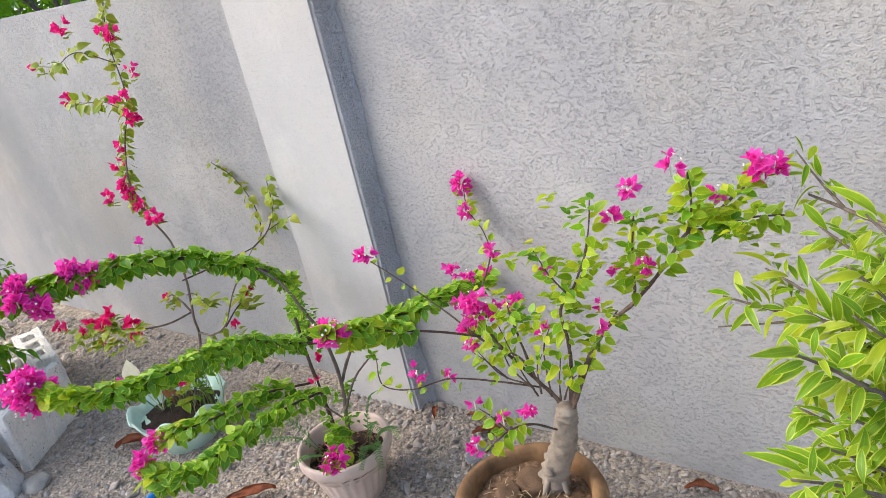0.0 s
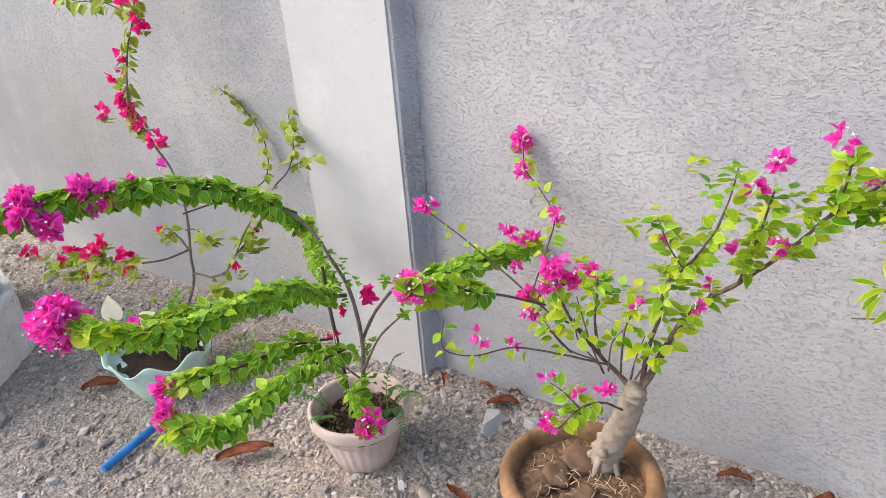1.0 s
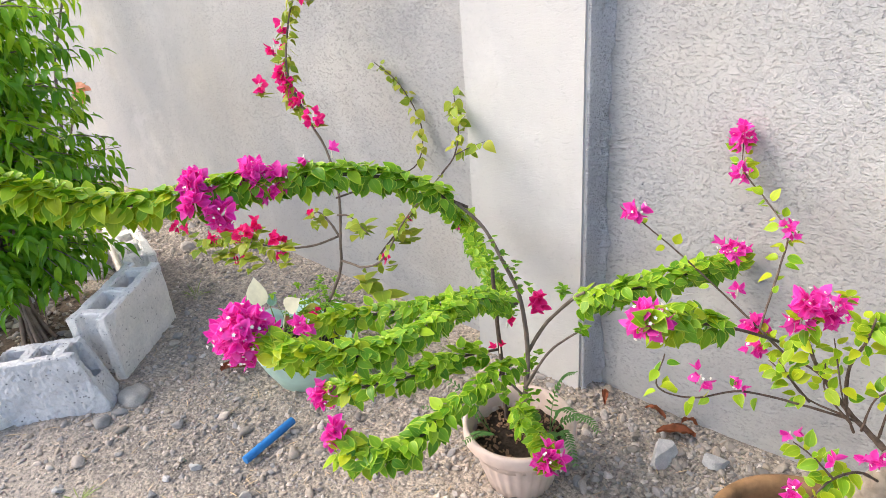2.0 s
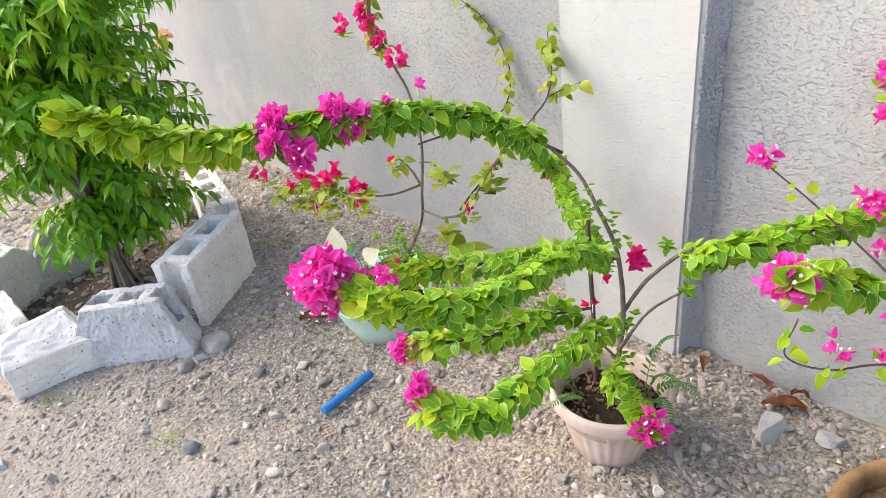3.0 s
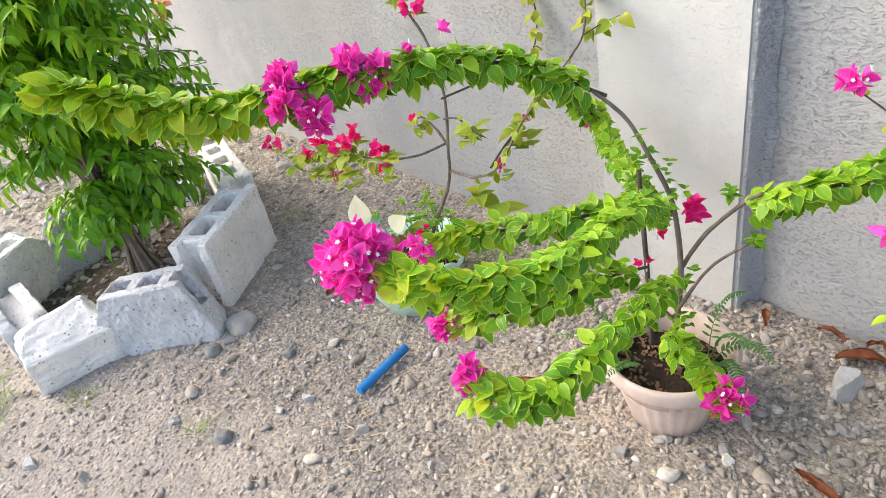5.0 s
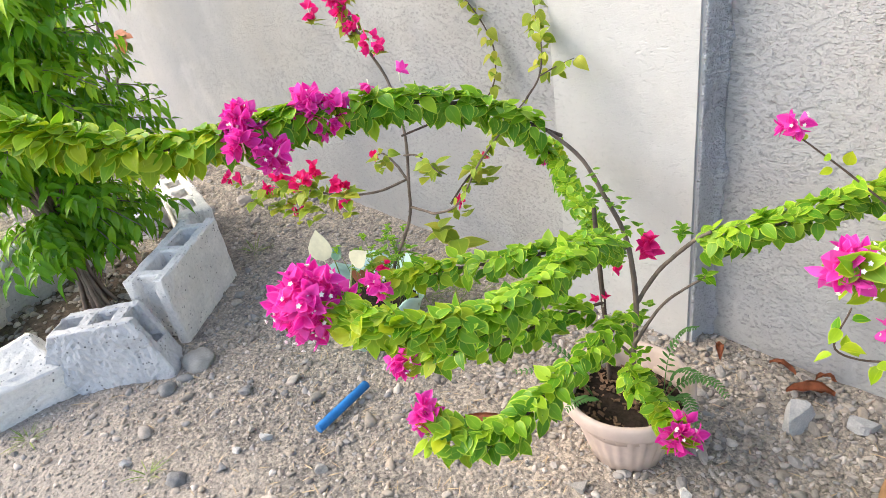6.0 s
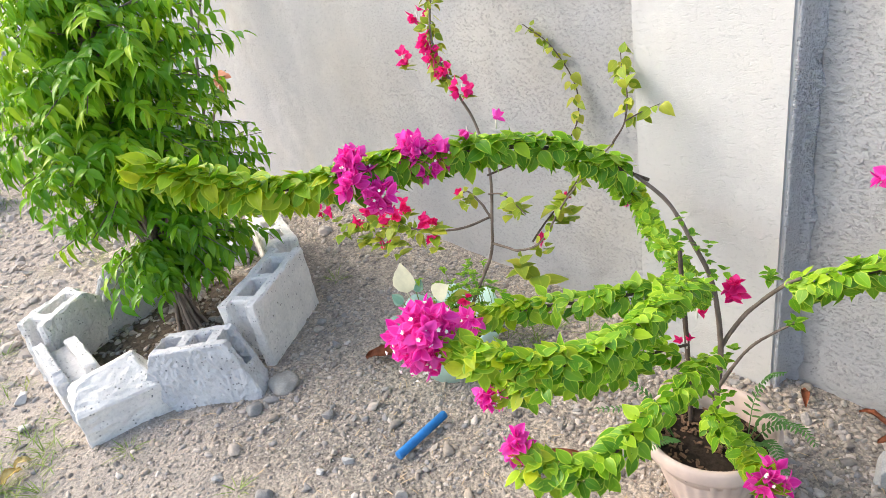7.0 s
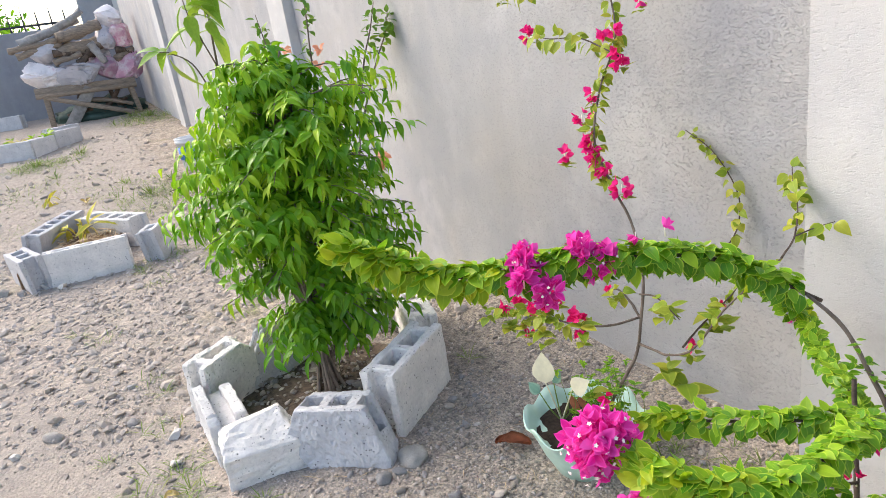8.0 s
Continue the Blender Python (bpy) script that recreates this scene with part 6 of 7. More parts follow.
for i, (x, y, s, p) in enumerate([(-2.41, 0.88, 0.075, 0), (-2.385, 0.832, 0.035, 0), (-1.35, 1.45, 0.10, 1), (-1.275, 1.475, 0.075, 1), (-2.226, 0.896, 0.05, 0), (-2.084, 0.853, 0.04, 1), (-1.925, 0.88, 0.035, 0), (-1.42, 1.208, 0.035, 1), (-2.093, 0.801, 0.03, 1), (-2.59, 1.085, 0.03, 0),
                                  (-2.25, 0.646, 0.04, 1), (-2.131, 0.694, 0.04, 0), (-3.02, 0.687, 0.075, 0), (-2.937, 0.378, 0.075, 1), (-2.07, 0.89, 0.025, 0), (-1.813, 0.774, 0.035, 0), (-2.109, 0.496, 0.11, 1), (-1.553, 1.12, 0.05, 0), (-2.389, 0.402, 0.06, 1), (-2.785, 0.367, 0.06, 1),
                                  (-2.383, 0.792, 0.045, 0), (-2.256, 0.468, 0.04, 0), (-2.249, 0.644, 0.03, 0), (-2.122, 0.848, 0.04, 0), (-2.085, 0.764, 0.03, 0), (-1.749, 0.797, 0.025, 0), (-1.773, 0.907, 0.025, 1), (-3.11, 0.279, 0.045, 0), (-3.184, 0.063, 0.06, 0), (-3.356, 0.283, 0.045, 1), (-3.143, -0.03, 0.06, 1),
                                  (-2.96, 0.76, 0.03, 0), (-2.93, 0.72, 0.028, 0), (-2.99, 0.80, 0.03, 0), (-2.85, 0.75, 0.028, 0), (-3.0, 0.90, 0.035, 0), (-2.78, 0.88, 0.03, 0), (-2.80, 0.95, 0.03, 0), (-2.72, 0.82, 0.028, 0), (-2.95, 0.98, 0.03, 0), (-4.95, -0.05, 0.11, 1), (-4.92, -0.16, 0.10, 0), (-5.0, -0.26, 0.10, 0), (-4.86, 0.02, 0.09, 1), (-5.12, -0.34, 0.11, 0)]):
    stone(x, y, s, i * 47, bool(p), i)


def build_gravel():
    """Grit and pebbles strewn over the earth, thinner towards the far yard."""
    g = np.random.default_rng(9)
    def shapes(n, sub, seed, flat):
        out = []
        for i in range(n):
            bm = bmesh.new()
            bmesh.ops.create_icosphere(bm, subdivisions=sub, radius=0.5)
            q = random.Random(seed + i)
            vs = [Vector((v.co.x * q.uniform(0.9, 1.25), v.co.y * 0.8, v.co.z * flat)) for v in bm.verts]
            vs = [v * (1 + 0.45 * noise.noise(v * 2.6 + Vector((i * 5 + seed, 0, 0)))) for v in vs]
            for c in range(4):
                nrm, lim = rnd_dir(q), q.uniform(0.18, 0.34)
                vs = [v - nrm * max(0.0, v.dot(nrm) - lim) for v in vs]
            out.append((np.array([tuple(v) for v in vs]), np.array([[v.index for v in f.verts] for f in bm.faces])))
            bm.free()
        return out
    coarse, fine = shapes(7, 2, 3, 0.62), shapes(7, 1, 31, 0.66)
    allv, allf, count = [], [], 0
    def strew(n, x0, x1, y0, y1, size, kinds, patchy, lift=0.0):
        nonlocal count
        xs, ys = g.uniform(x0, x1, n), g.uniform(y0, y1, n)
        sizes = size(n)
        for x, y, s in zip(xs, ys, sizes):
            if patchy and noise.noise(Vector((x * 2.6, y * 2.6, 9.0))) > 0.12 and g.random() < patchy:
                continue
            if x > -2.9 and noise.noise(Vector((x * 2.4, y * 2.4, 5.0))) + 2.0 * (0.74 - y) > 0.18 and g.random() < 0.45:
                continue
            sv, sf = kinds[g.integers(len(kinds))]
            a, tilt = g.uniform(0, 6.28), g.uniform(-0.5, 0.5)
            c, k = math.cos(a), math.sin(a)
            m = np.array([[c, -k, 0], [k, c, 0], [tilt, 0, 1]])
            allv.append(sv @ m.T * s + (x, y, ground_height(x, y) + s * 0.06 + lift))
            allf.append(sf + count)
            count += len(sv)
    strew(25000, -2.75, -0.55, 0.38, 1.555, lambda n: np.minimum(0.010, 0.0030 + g.pareto(2.6, n) * 0.0022), fine, 0.5)
    strew(9500, -3.4, -0.55, 0.1, 1.55, lambda n: np.minimum(0.020, 0.0065 + g.pareto(2.4, n) * 0.0034), fine, 0.35)
    strew(2600, -1.85, -0.6, 1.18, 1.55, lambda n: np.minimum(0.026, 0.009 + g.pareto(2.4, n) * 0.005), coarse, 0.0)
    me = bpy.data.meshes.new("gravel")
    me.from_pydata(np.concatenate(allv).tolist(), [], np.concatenate(allf).tolist())
    me.materials.append(GRAVEL)
    tagged(new("gravel", me), "loose grey and tan gravel strewn over the earth", "gravel", kind="stuff")
    allv.clear()
    allf.clear()
    count = 0
    strew(5400, -3.0, -0.6, 0.2, 1.54, lambda n: np.minimum(0.019, 0.0085 + g.pareto(2.6, n) * 0.003), coarse, 0.45)
    strew(900, -3.0, -0.6, 0.2, 1.54, lambda n: np.minimum(0.036, 0.016 + g.pareto(2.6, n) * 0.006), coarse, 0.2)
    strew(420, -3.08, -2.66, 0.58, 1.02, lambda n: np.minimum(0.042, 0.012 + g.pareto(2.2, n) * 0.007), coarse, 0.0, 0.014)
    me = bpy.data.meshes.new("pebbles")
    me.from_pydata(np.concatenate(allv).tolist(), [], np.concatenate(allf).tolist())
    me.materials.append(PEBBLE)
    me.shade_smooth()
    tagged(new("pebbles", me), "rounded grey and tan pebbles among the gravel", "pebbles", kind="stuff")
    allv.clear()
    allf.clear()
    count = 0
    strew(13000, -5.6, -3.05, -0.8, 1.5, lambda n: np.minimum(0.045, 0.007 + g.pareto(1.9, n) * 0.006), fine, 0.4)
    strew(2800, -10.5, -5.2, -2.0, 1.5, lambda n: np.minimum(0.07, 0.012 + g.pareto(1.9, n) * 0.010), fine, 0.5)
    strew(700, -6.0, -3.0, -0.8, 1.45, lambda n: np.minimum(0.06, 0.020 + g.pareto(2.2, n) * 0.010), coarse, 0.3)
    me = bpy.data.meshes.new("stones")
    me.from_pydata(np.concatenate(allv).tolist(), [], np.concatenate(allf).tolist())
    me.materials.append(PALE_GRAVEL)
    tagged(new("yard_gravel", me), "pale stony gravel trodden into the far yard", "gravel", kind="stuff")


build_gravel()

# earth inside the ring of blocks
RING_EARTH = plain("damp brown earth", (0.12, 0.09, 0.068), 1.0, 0.6, 75, 0.012)
bm = bmesh.new()
prev, cen = None, bm.verts.new((-2.87, 0.80, 0.02))
for k in range(1, 15):
    ring = []
    for j in range(48):
        a = 2 * math.pi * j / 48
        rr = 0.30 * k / 14 * (1 + 0.10 * math.sin(3 * a + 1))
        x, y = -2.87 + rr * math.cos(a) * 1.05, 0.80 + rr * math.sin(a)
        p = Vector((x * 14, y * 14, 2))
        ring.append(bm.verts.new((x, y, ground_height(x, y) + 0.016 * (1 - (k / 14) ** 3) - 0.012 * (k == 14) + 0.008 * noise.noise(p) + 0.004 * noise.noise(p * 4))))
    for j in range(48):
        if prev is None:
            bm.faces.new((cen, ring[j], ring[(j + 1) % 48]))
        else:
            bm.faces.new((prev[j], ring[j], ring[(j + 1) % 48], prev[(j + 1) % 48]))
    prev = ring
solid("bed_earth", bm, RING_EARTH, "dark brown earth inside the ring of blocks", "earth", kind="stuff", smooth=True)

# loose grass, too fine to count
def grass_patch(spots, label, seed):
    rng = random.Random(seed)
    host = thing("grass_patch", (spots[0][0], spots[0][1], 0.0), label, "grass")
    items = []
    for x, y, r, n, size in spots:
        for i in range(n):
            a, rr = rng.uniform(0, 6.28), r * math.sqrt(rng.random())
            px, py = x + rr * math.cos(a), y + rr * math.sin(a)
            d = Vector((rng.uniform(-1, 1), rng.uniform(-1, 1), rng.uniform(0.15, 1.0)))
            items.append((BLADE, leaf_pose(Vector((px, py, ground_height(px, py) - 0.002)), d, Vector((0, 0, 1)), size * rng.uniform(0.4, 1.1))))
    joined_blades("foliage", items, host)
grass_patch([(-2.66, 0.30, 0.13, 170, 0.9), (-2.52, 0.20, 0.12, 130, 0.9), (-2.75, 0.40, 0.07, 50, 0.8), (-2.42, 0.30, 0.05, 26, 0.7)], "sparse yellow-green grass on the gravel", 51)
grass_patch([(-3.02, 0.36, 0.07, 40, 0.9), (-3.35, 0.35, 0.06, 26, 0.7), (-3.9, 0.2, 0.08, 30, 0.8), (-4.5, 0.45, 0.1, 46, 1.0), (-4.85, 0.5, 0.15, 90, 1.0)], "small half-dry grass in the stony yard", 52)
grass_patch([(-6.3, 0.75, 0.45, 420, 1.4), (-6.9, 0.55, 0.4, 300, 1.5), (-7.6, -0.1, 0.5, 200, 1.4), (-8.9, -0.2, 0.4, 360, 1.8), (-11.2, 0.95, 0.5, 420, 2.6), (-7.4, -0.6, 0.6, 220, 1.5), (-9.0, -0.28, 0.28, 520, 1.3), (-6.2, 0.55, 0.35, 500, 0.9), (-6.6, 0.9, 0.3, 420, 0.9), (-6.3, -0.25, 0.25, 180, 0.8), (-5.0, 0.68, 0.12, 150, 0.8)], "patch of low green grass in the far yard", 53)
WILT = plain("pale wilted leaf", (0.70, 0.58, 0.28), 0.7, 0.3, 35, 0.002)
# blue pipe
BLUE = plain("blue plastic pipe", (0.02, 0.17, 0.46), 0.4, 0.25, 30, 0.0005)
bm = bmesh.new()
a, b = Vector((-2.002, 0.927, 0.013)), Vector((-2.024, 1.061, 0.012))
lathe(bm, [(0.0070, 0), (0.0090, 0), (0.0092, 0.002), (0.0092, (b - a).length - 0.002), (0.0090, (b - a).length), (0.0070, (b - a).length), (0.0070, 0.003)], 24)
bmesh.ops.transform(bm, matrix=Matrix.Translation(a) @ (b - a).to_track_quat("Z", "Y").to_matrix().to_4x4(), verts=bm.verts)
solid("pipe", bm, BLUE, "short offcut of blue plastic pipe on the gravel", "pipe", smooth=True)


def dry_leaf(a, b, width, seed, curl=0.35, mat=None, label="curled dead brown leaf lying on the gravel"):
    """A curled dead leaf with real thickness."""
    a, b = Vector((*a, 0)), Vector((*b, 0))
    L = (b - a).length
    bm = bmesh.new()
    rows = []
    n = 12
    for i in range(n + 1):
        t = i / n
        w = width * math.sin(math.pi * min(1, t * 0.94 + 0.03)) ** 0.8
        row = []
        for s in (-1, -0.6, -0.2, 0.2, 0.6, 1):
            z = 0.010 + curl * width * (s * s) * 0.6 + 0.008 * noise.noise(Vector((t * 3, s * 1.5, seed))) + 0.012 * math.sin(t * 3.0) + 0.004 * noise.noise(Vector((t * 11, s * 5, seed)))
            row.append(bm.verts.new((L * t, s * w * 0.5, z)))
        rows.append(row)
    for p, q in zip(rows, rows[1:]):
        for k in range(5):
            bm.faces.new((p[k], q[k], q[k + 1], p[k + 1]))
    bmesh.ops.solidify(bm, geom=bm.faces[:], thickness=0.0012)
    z = ground_height(a.x, a.y)
    ang = math.atan2(b.y - a.y, b.x - a.x)
    ob = new("dry_leaf", mesh_of("dry_leaf", bm, mat or DRY))
    ob.matrix_world = Matrix.Translation((a.x, a.y, z)) @ Matrix.Rotation(ang, 4, "Z")
    tagged(ob, label, "dry leaf", "dead leaves")


for i, (a, b, w) in enumerate([((-1.806, 1.064), (-1.728, 1.156), 0.038), ((-2.33, 1.065), (-2.268, 1.128), 0.045), ((-1.387, 1.484), (-1.323, 1.520), 0.026), ((-1.342, 1.244), (-1.26, 1.215), 0.018), ((-1.849, 0.733), (-1.79, 0.75), 0.02), ((-2.53, 0.865), (-2.49, 0.845), 0.035), ((-1.436, 1.535), (-1.388, 1.527), 0.014), ((-1.506, 1.492), (-1.531, 1.535), 0.014), ((-0.90, 1.50), (-0.84, 1.515), 0.02), ((-0.74, 1.52), (-0.70, 1.53), 0.02), ((-0.62, 1.30), (-0.56, 1.27), 0.05), ((-1.36, 1.538), (-1.33, 1.548), 0.010)]):
    dry_leaf(a, b, w, i * 1.7)
for i, (x, y, k) in enumerate([(-2.66, 0.27, 0.06), (-2.60, 0.30, 0.045), (-2.57, 0.262, 0.05), (-2.46, 0.245, 0.05), (-2.64, 0.33, 0.035), (-6.7, 0.15, 0.12)]):
    dry_leaf((x, y), (x + k * math.cos(i * 1.9), y + k * math.sin(i * 1.9)), k * 0.6, 40 + i * 1.3, 0.5, WILT, "pale yellow wilted leaf lying in the grass")
# fine straw and chaff
rng = random.Random(61)
CHAFF = blade_mesh("straw", bpy.data.materials["straw"], 0.02, 0.0016, 0.2, 0.1, LANCE)
host = thing("dry_litter", (-1.6, 1.1, 0.0), "scattered dry straw and chaff on the gravel", "litter")
items = []
for i in range(900):
    x, y = rng.uniform(-2.9, -0.6), rng.uniform(0.4, 1.54)
    if y < 1.2 and rng.random() < 0.6:
        x, y = -1.85 + rng.gauss(0, 0.35), 0.95 + rng.gauss(0, 0.18)
    a = rng.uniform(0, 6.28)
    items.append((CHAFF, leaf_pose(Vector((x, y, ground_height(x, y) + 0.004)), Vector((math.cos(a), math.sin(a), rng.uniform(-0.05, 0.15))), Vector((0, 0, 1)) + rnd_dir(rng) * 0.3, rng.uniform(0.4, 1.5))))
joined_blades("straw", items, host)
for i in range(22):
    rng = random.Random(1900 + i)
    x, y = rng.uniform(-2.6, -0.8), rng.uniform(0.5, 1.5)
    t = rng.uniform(0, 3.1)
    L = rng.uniform(0.02, 0.07)
    bm = bmesh.new()
    p = Vector((x, y, ground_height(x, y) + 0.004))
    q = p + Vector((math.cos(t) * L, math.sin(t) * L, 0.002))
    tube(bm, spline([p, (p + q) / 2 + Vector((0.003, 0.004, 0.002)), q], 4), 0.0009, 0.0006, 5)
    solid("dry_stalk", bm, bpy.data.materials["straw"], "thin dry stalk on the gravel", "stalk", "dry stalks", base=p)

# ---------------------------------------------------------------- farther planting beds
bed = "blocks round the near bed"
g = lambda x, y: ground_height(x, y) - 0.01
place_block(block_mesh(0.41, 0.11, 0.19, 3, seed=31, fine=0.03), along((-4.92, -0.04), (-4.89, 0.37), g(-4.9, 0.1), -4), "grey hollow block with an earthy face", bed)
place_block(block_mesh(0.32, 0.11, 0.19, 2, seed=32, fine=0.03), along((-5.195, -0.215), (-4.89, -0.115), g(-5.0, -0.15), 4), "grey hollow block with open cells", bed)
place_block(block_mesh(0.60, 0.10, 0.19, 5, seed=33, fine=0.03), along((-5.30, -0.075), (-5.86, 0.14), g(-5.6, 0), 9), "two grey hollow blocks laid end to end", bed)
place_block(block_mesh(0.52, 0.13, 0.17, 4, seed=34, fine=0.03), along((-5.36, 0.52), (-5.80, 0.24), g(-5.6, 0.4), -4), "grey hollow block with open cells", bed)
place_block(block_mesh(0.20, 0.10, 0.19, 1, seed=35, fine=0.03), along((-4.90, 0.53), (-5.08, 0.60), g(-5, 0.5), -7), "half a grey hollow block", bed)
bm = bmesh.new()
bmesh.ops.create_grid(bm, x_segments=24, y_segments=24, size=0.5)
for v in bm.verts:
    x, y = v.co.x, v.co.y
    v.co = Vector((-5.36 + x * 0.66 + y * -0.04, 0.17 + y * 0.42 + x * -0.26, 0.095 + 0.05 * noise.noise(Vector((x * 7, y * 7, 3))) + 0.02 * noise.noise(Vector((x * 25, y * 25, 3)))))
r = bmesh.ops.extrude_face_region(bm, geom=bm.faces[:])
for v in [e for e in r["geom"] if isinstance(e, bmesh.types.BMVert)]:
    v.co.z = -0.03
solid("bed_earth", bm, FIBRE, "heap of brown earth and straw inside the block bed", "earth", kind="stuff", smooth=True)
host = thing("bed_straw", (-5.3, 0.2, 0.1), "brown straw and chaff on the bed's earth", "straw", kind="stuff")
rng = random.Random(2030)
items = []
for i in range(420):
    x, y = rng.uniform(-0.5, 0.5), rng.uniform(-0.5, 0.5)
    a = rng.uniform(0, 6.28)
    items.append((CHAFF, leaf_pose(Vector((-5.36 + x * 0.62 - y * 0.04, 0.17 + y * 0.40 - x * 0.26, rng.uniform(0.09, 0.13))), Vector((math.cos(a), math.sin(a), rng.uniform(-0.1, 0.4))), Vector((0, 0, 1)) + rnd_dir(rng) * 0.3, rng.uniform(2.0, 6.5))))
joined_blades("straw", items, host)
WILTING = leafy("wilting yellow leaf", (0.42, 0.46, 0.04), (0.74, 0.60, 0.10), (0.66, 0.55, 0.08), 0.55, 0.3)
WILTINGS = [blade_mesh("leaf", WILTING, 0.105, 0.034, f, c, ELLIPTIC) for f, c in ((0.4, 1.1), (0.6, 0.7), (0.3, 1.5))]
sap = thing("seedling", (-5.42, 0.13, 0.11), "wilted seedling with yellow drooping leaves in the block bed", "plant")
for i, (dx, dy) in enumerate([(-0.03, -0.07), (0.04, 0.09), (-0.09, 0.02)]):
    wand(sap, [(-5.42, 0.13, 0.10), (-5.42 + dx * 0.5, 0.13 + dy * 0.5, 0.17), (-5.42 + dx, 0.13 + dy, 0.19)], 6, 2010 + i, WILTINGS, 0.003, 0.5, 1.0)
weed_far = thing("seedling", (-7.0, -0.11, ground_height(-7.0, -0.11)), "small yellow wilted seedling in the yard", "plant")
wand(weed_far, [(-7.0, -0.11, 0.11), (-6.99, -0.11, 0.15), (-6.97, -0.1, 0.18)], 9, 2040, WILTINGS, 0.003, 0.2, 1.0)
bed = "blocks round the far bed"
for i, (p, q) in enumerate([((-9.72, -0.74), (-9.62, -0.36)), ((-9.66, -0.34), (-10.0, -0.13)), ((-10.05, -0.12), (-10.35, 0.10)), ((-10.62, 0.05), (-10.38, -0.26)), ((-13.0, -0.62), (-13.2, -1.03))]):
    place_block(block_mesh(0.40, 0.14, 0.2, 3, seed=41 + i, fine=0.05), along(p, q, g(p[0], p[1])), "grey hollow block edging the far bed", bed)
sap = thing("seedling", (-10.1, -0.4, 0.3), "small leafy seedlings in the far bed", "plant")
for i in range(6):
    rng = random.Random(2050 + i)
    x, y = -10.1 + rng.uniform(-0.15, 0.2), -0.4 + rng.uniform(-0.25, 0.25)
    wand(sap, [(x, y, 0.28), (x + 0.03, y, 0.42), (x + 0.06, y + 0.05, 0.50)], 8, 2060 + i, WILTINGS if i == 2 else YOUNGS, 0.004, 0.4, 1.3 if i == 2 else 3.5)

# ---------------------------------------------------------------- far end of the yard
OLD_WOOD = plain("weathered timber", (0.29, 0.23, 0.175), 0.9, 0.35, 14, 0.003, (1, 1, 6))
GREY_WOOD = plain("grey timber", (0.33, 0.31, 0.29), 0.9, 0.3, 14, 0.003)
table = thing("work_table", (-12.6, 0.45, 0.44), "rough timber trestle table piled with sacks", "table")
PILE = Vector((0, -0.13, -0.05))
def plank(name, a, b, w, h, mat=OLD_WOOD):
    a, b = Vector(a) + PILE, Vector(b) + PILE
    bm = bmesh.new()
    add_box(bm, (-w / 2, -h / 2, 0), (w / 2, h / 2, (b - a).length), None, 0.006)
    bmesh.ops.transform(bm, matrix=Matrix.Translation(a) @ (b - a).to_track_quat("Z", "Y").to_matrix().to_4x4(), verts=bm.verts)
    part(name, bm, mat, table)
for i in range(4):
    plank("board", (-12.35 - 0.16 * i, -0.22, 0.975), (-12.35 - 0.16 * i, 1.12, 0.935), 0.03, 0.15)
plank("rail", (-12.30, -0.10, 0.91), (-12.28, 1.08, 0.47), 0.03, 0.07)
plank("rail", (-12.30, -0.22, 0.935), (-12.30, 1.12, 0.90), 0.035, 0.06)
plank("brace", (-12.34, 0.05, 0.40), (-12.34, 0.50, 0.95), 0.03, 0.16, GREY_WOOD)
for x, y in ((-12.35, -0.10), (-12.35, 1.03), (-12.8, -0.12), (-12.8, 1.03)):
    plank("leg", (x, y + (0.06 if y > 0.5 else -0.02), 0.38), (x, y, 0.93), 0.08, 0.07)
SACK = stony("white woven sack", [(0.30, (0.56, 0.54, 0.58)), (0.50, (0.74, 0.72, 0.75)), (0.62, (0.76, 0.72, 0.75)), (0.72, (0.62, 0.34, 0.46))], 5, 0.5, 0.004)
PINK_SACK = stony("sack with faded pink print", [(0.30, (0.46, 0.20, 0.31)), (0.48, (0.62, 0.36, 0.46)), (0.60, (0.72, 0.62, 0.66)), (0.72, (0.42, 0.16, 0.26))], 6, 0.5, 0.004)
def sack(x, y, z, sx, sy, sz, seed, pink=False):
    """A stuffed plastic sack: slumped, pulled into sharp folds, with a gathered neck."""
    bm = bmesh.new()
    bmesh.ops.create_icosphere(bm, subdivisions=5, radius=0.5)
    rng = random.Random(int(seed * 10))
    neck = Vector((rng.uniform(0.0, 0.6), rng.choice((-1, 1)), rng.uniform(0.2, 0.8))).normalized()
    dents = [(rnd_dir(rng), rng.uniform(0.20, 0.42)) for i in range(22)]
    for v in bm.verts:
        n = v.co.normalized()
        k = 1 + 0.35 * noise.noise(n * 1.6 + Vector((seed, 0, 0)))
        fold = 1 - abs(noise.noise(n * 3.2 + Vector((0, seed, 4))))
        crease = 1 - abs(noise.noise(n * 8.0 + Vector((seed, 2, 0))))
        k += 0.42 * fold ** 4 + 0.16 * crease ** 3 - 0.32
        k += 0.5 * max(0.0, n.dot(neck) - 0.86) / 0.14
        v.co = n * 0.5 * k
        for d, lim in dents:
            over = v.co.dot(d) - lim
            if over > 0:
                v.co -= d * over * 0.75
    for v in bm.verts:
        v.co = Vector((v.co.x * sx, v.co.y * sy, max(v.co.z, -0.36) * sz))
    ob = solid("sack", bm, PINK_SACK if pink else SACK, "crumpled plastic sack with faded pink print" if pink else "crumpled white woven sack, stuffed full", "sack", "sacks on the table", smooth=False)
    ob.location = Vector((x, y, z + sz * 0.34)) + PILE
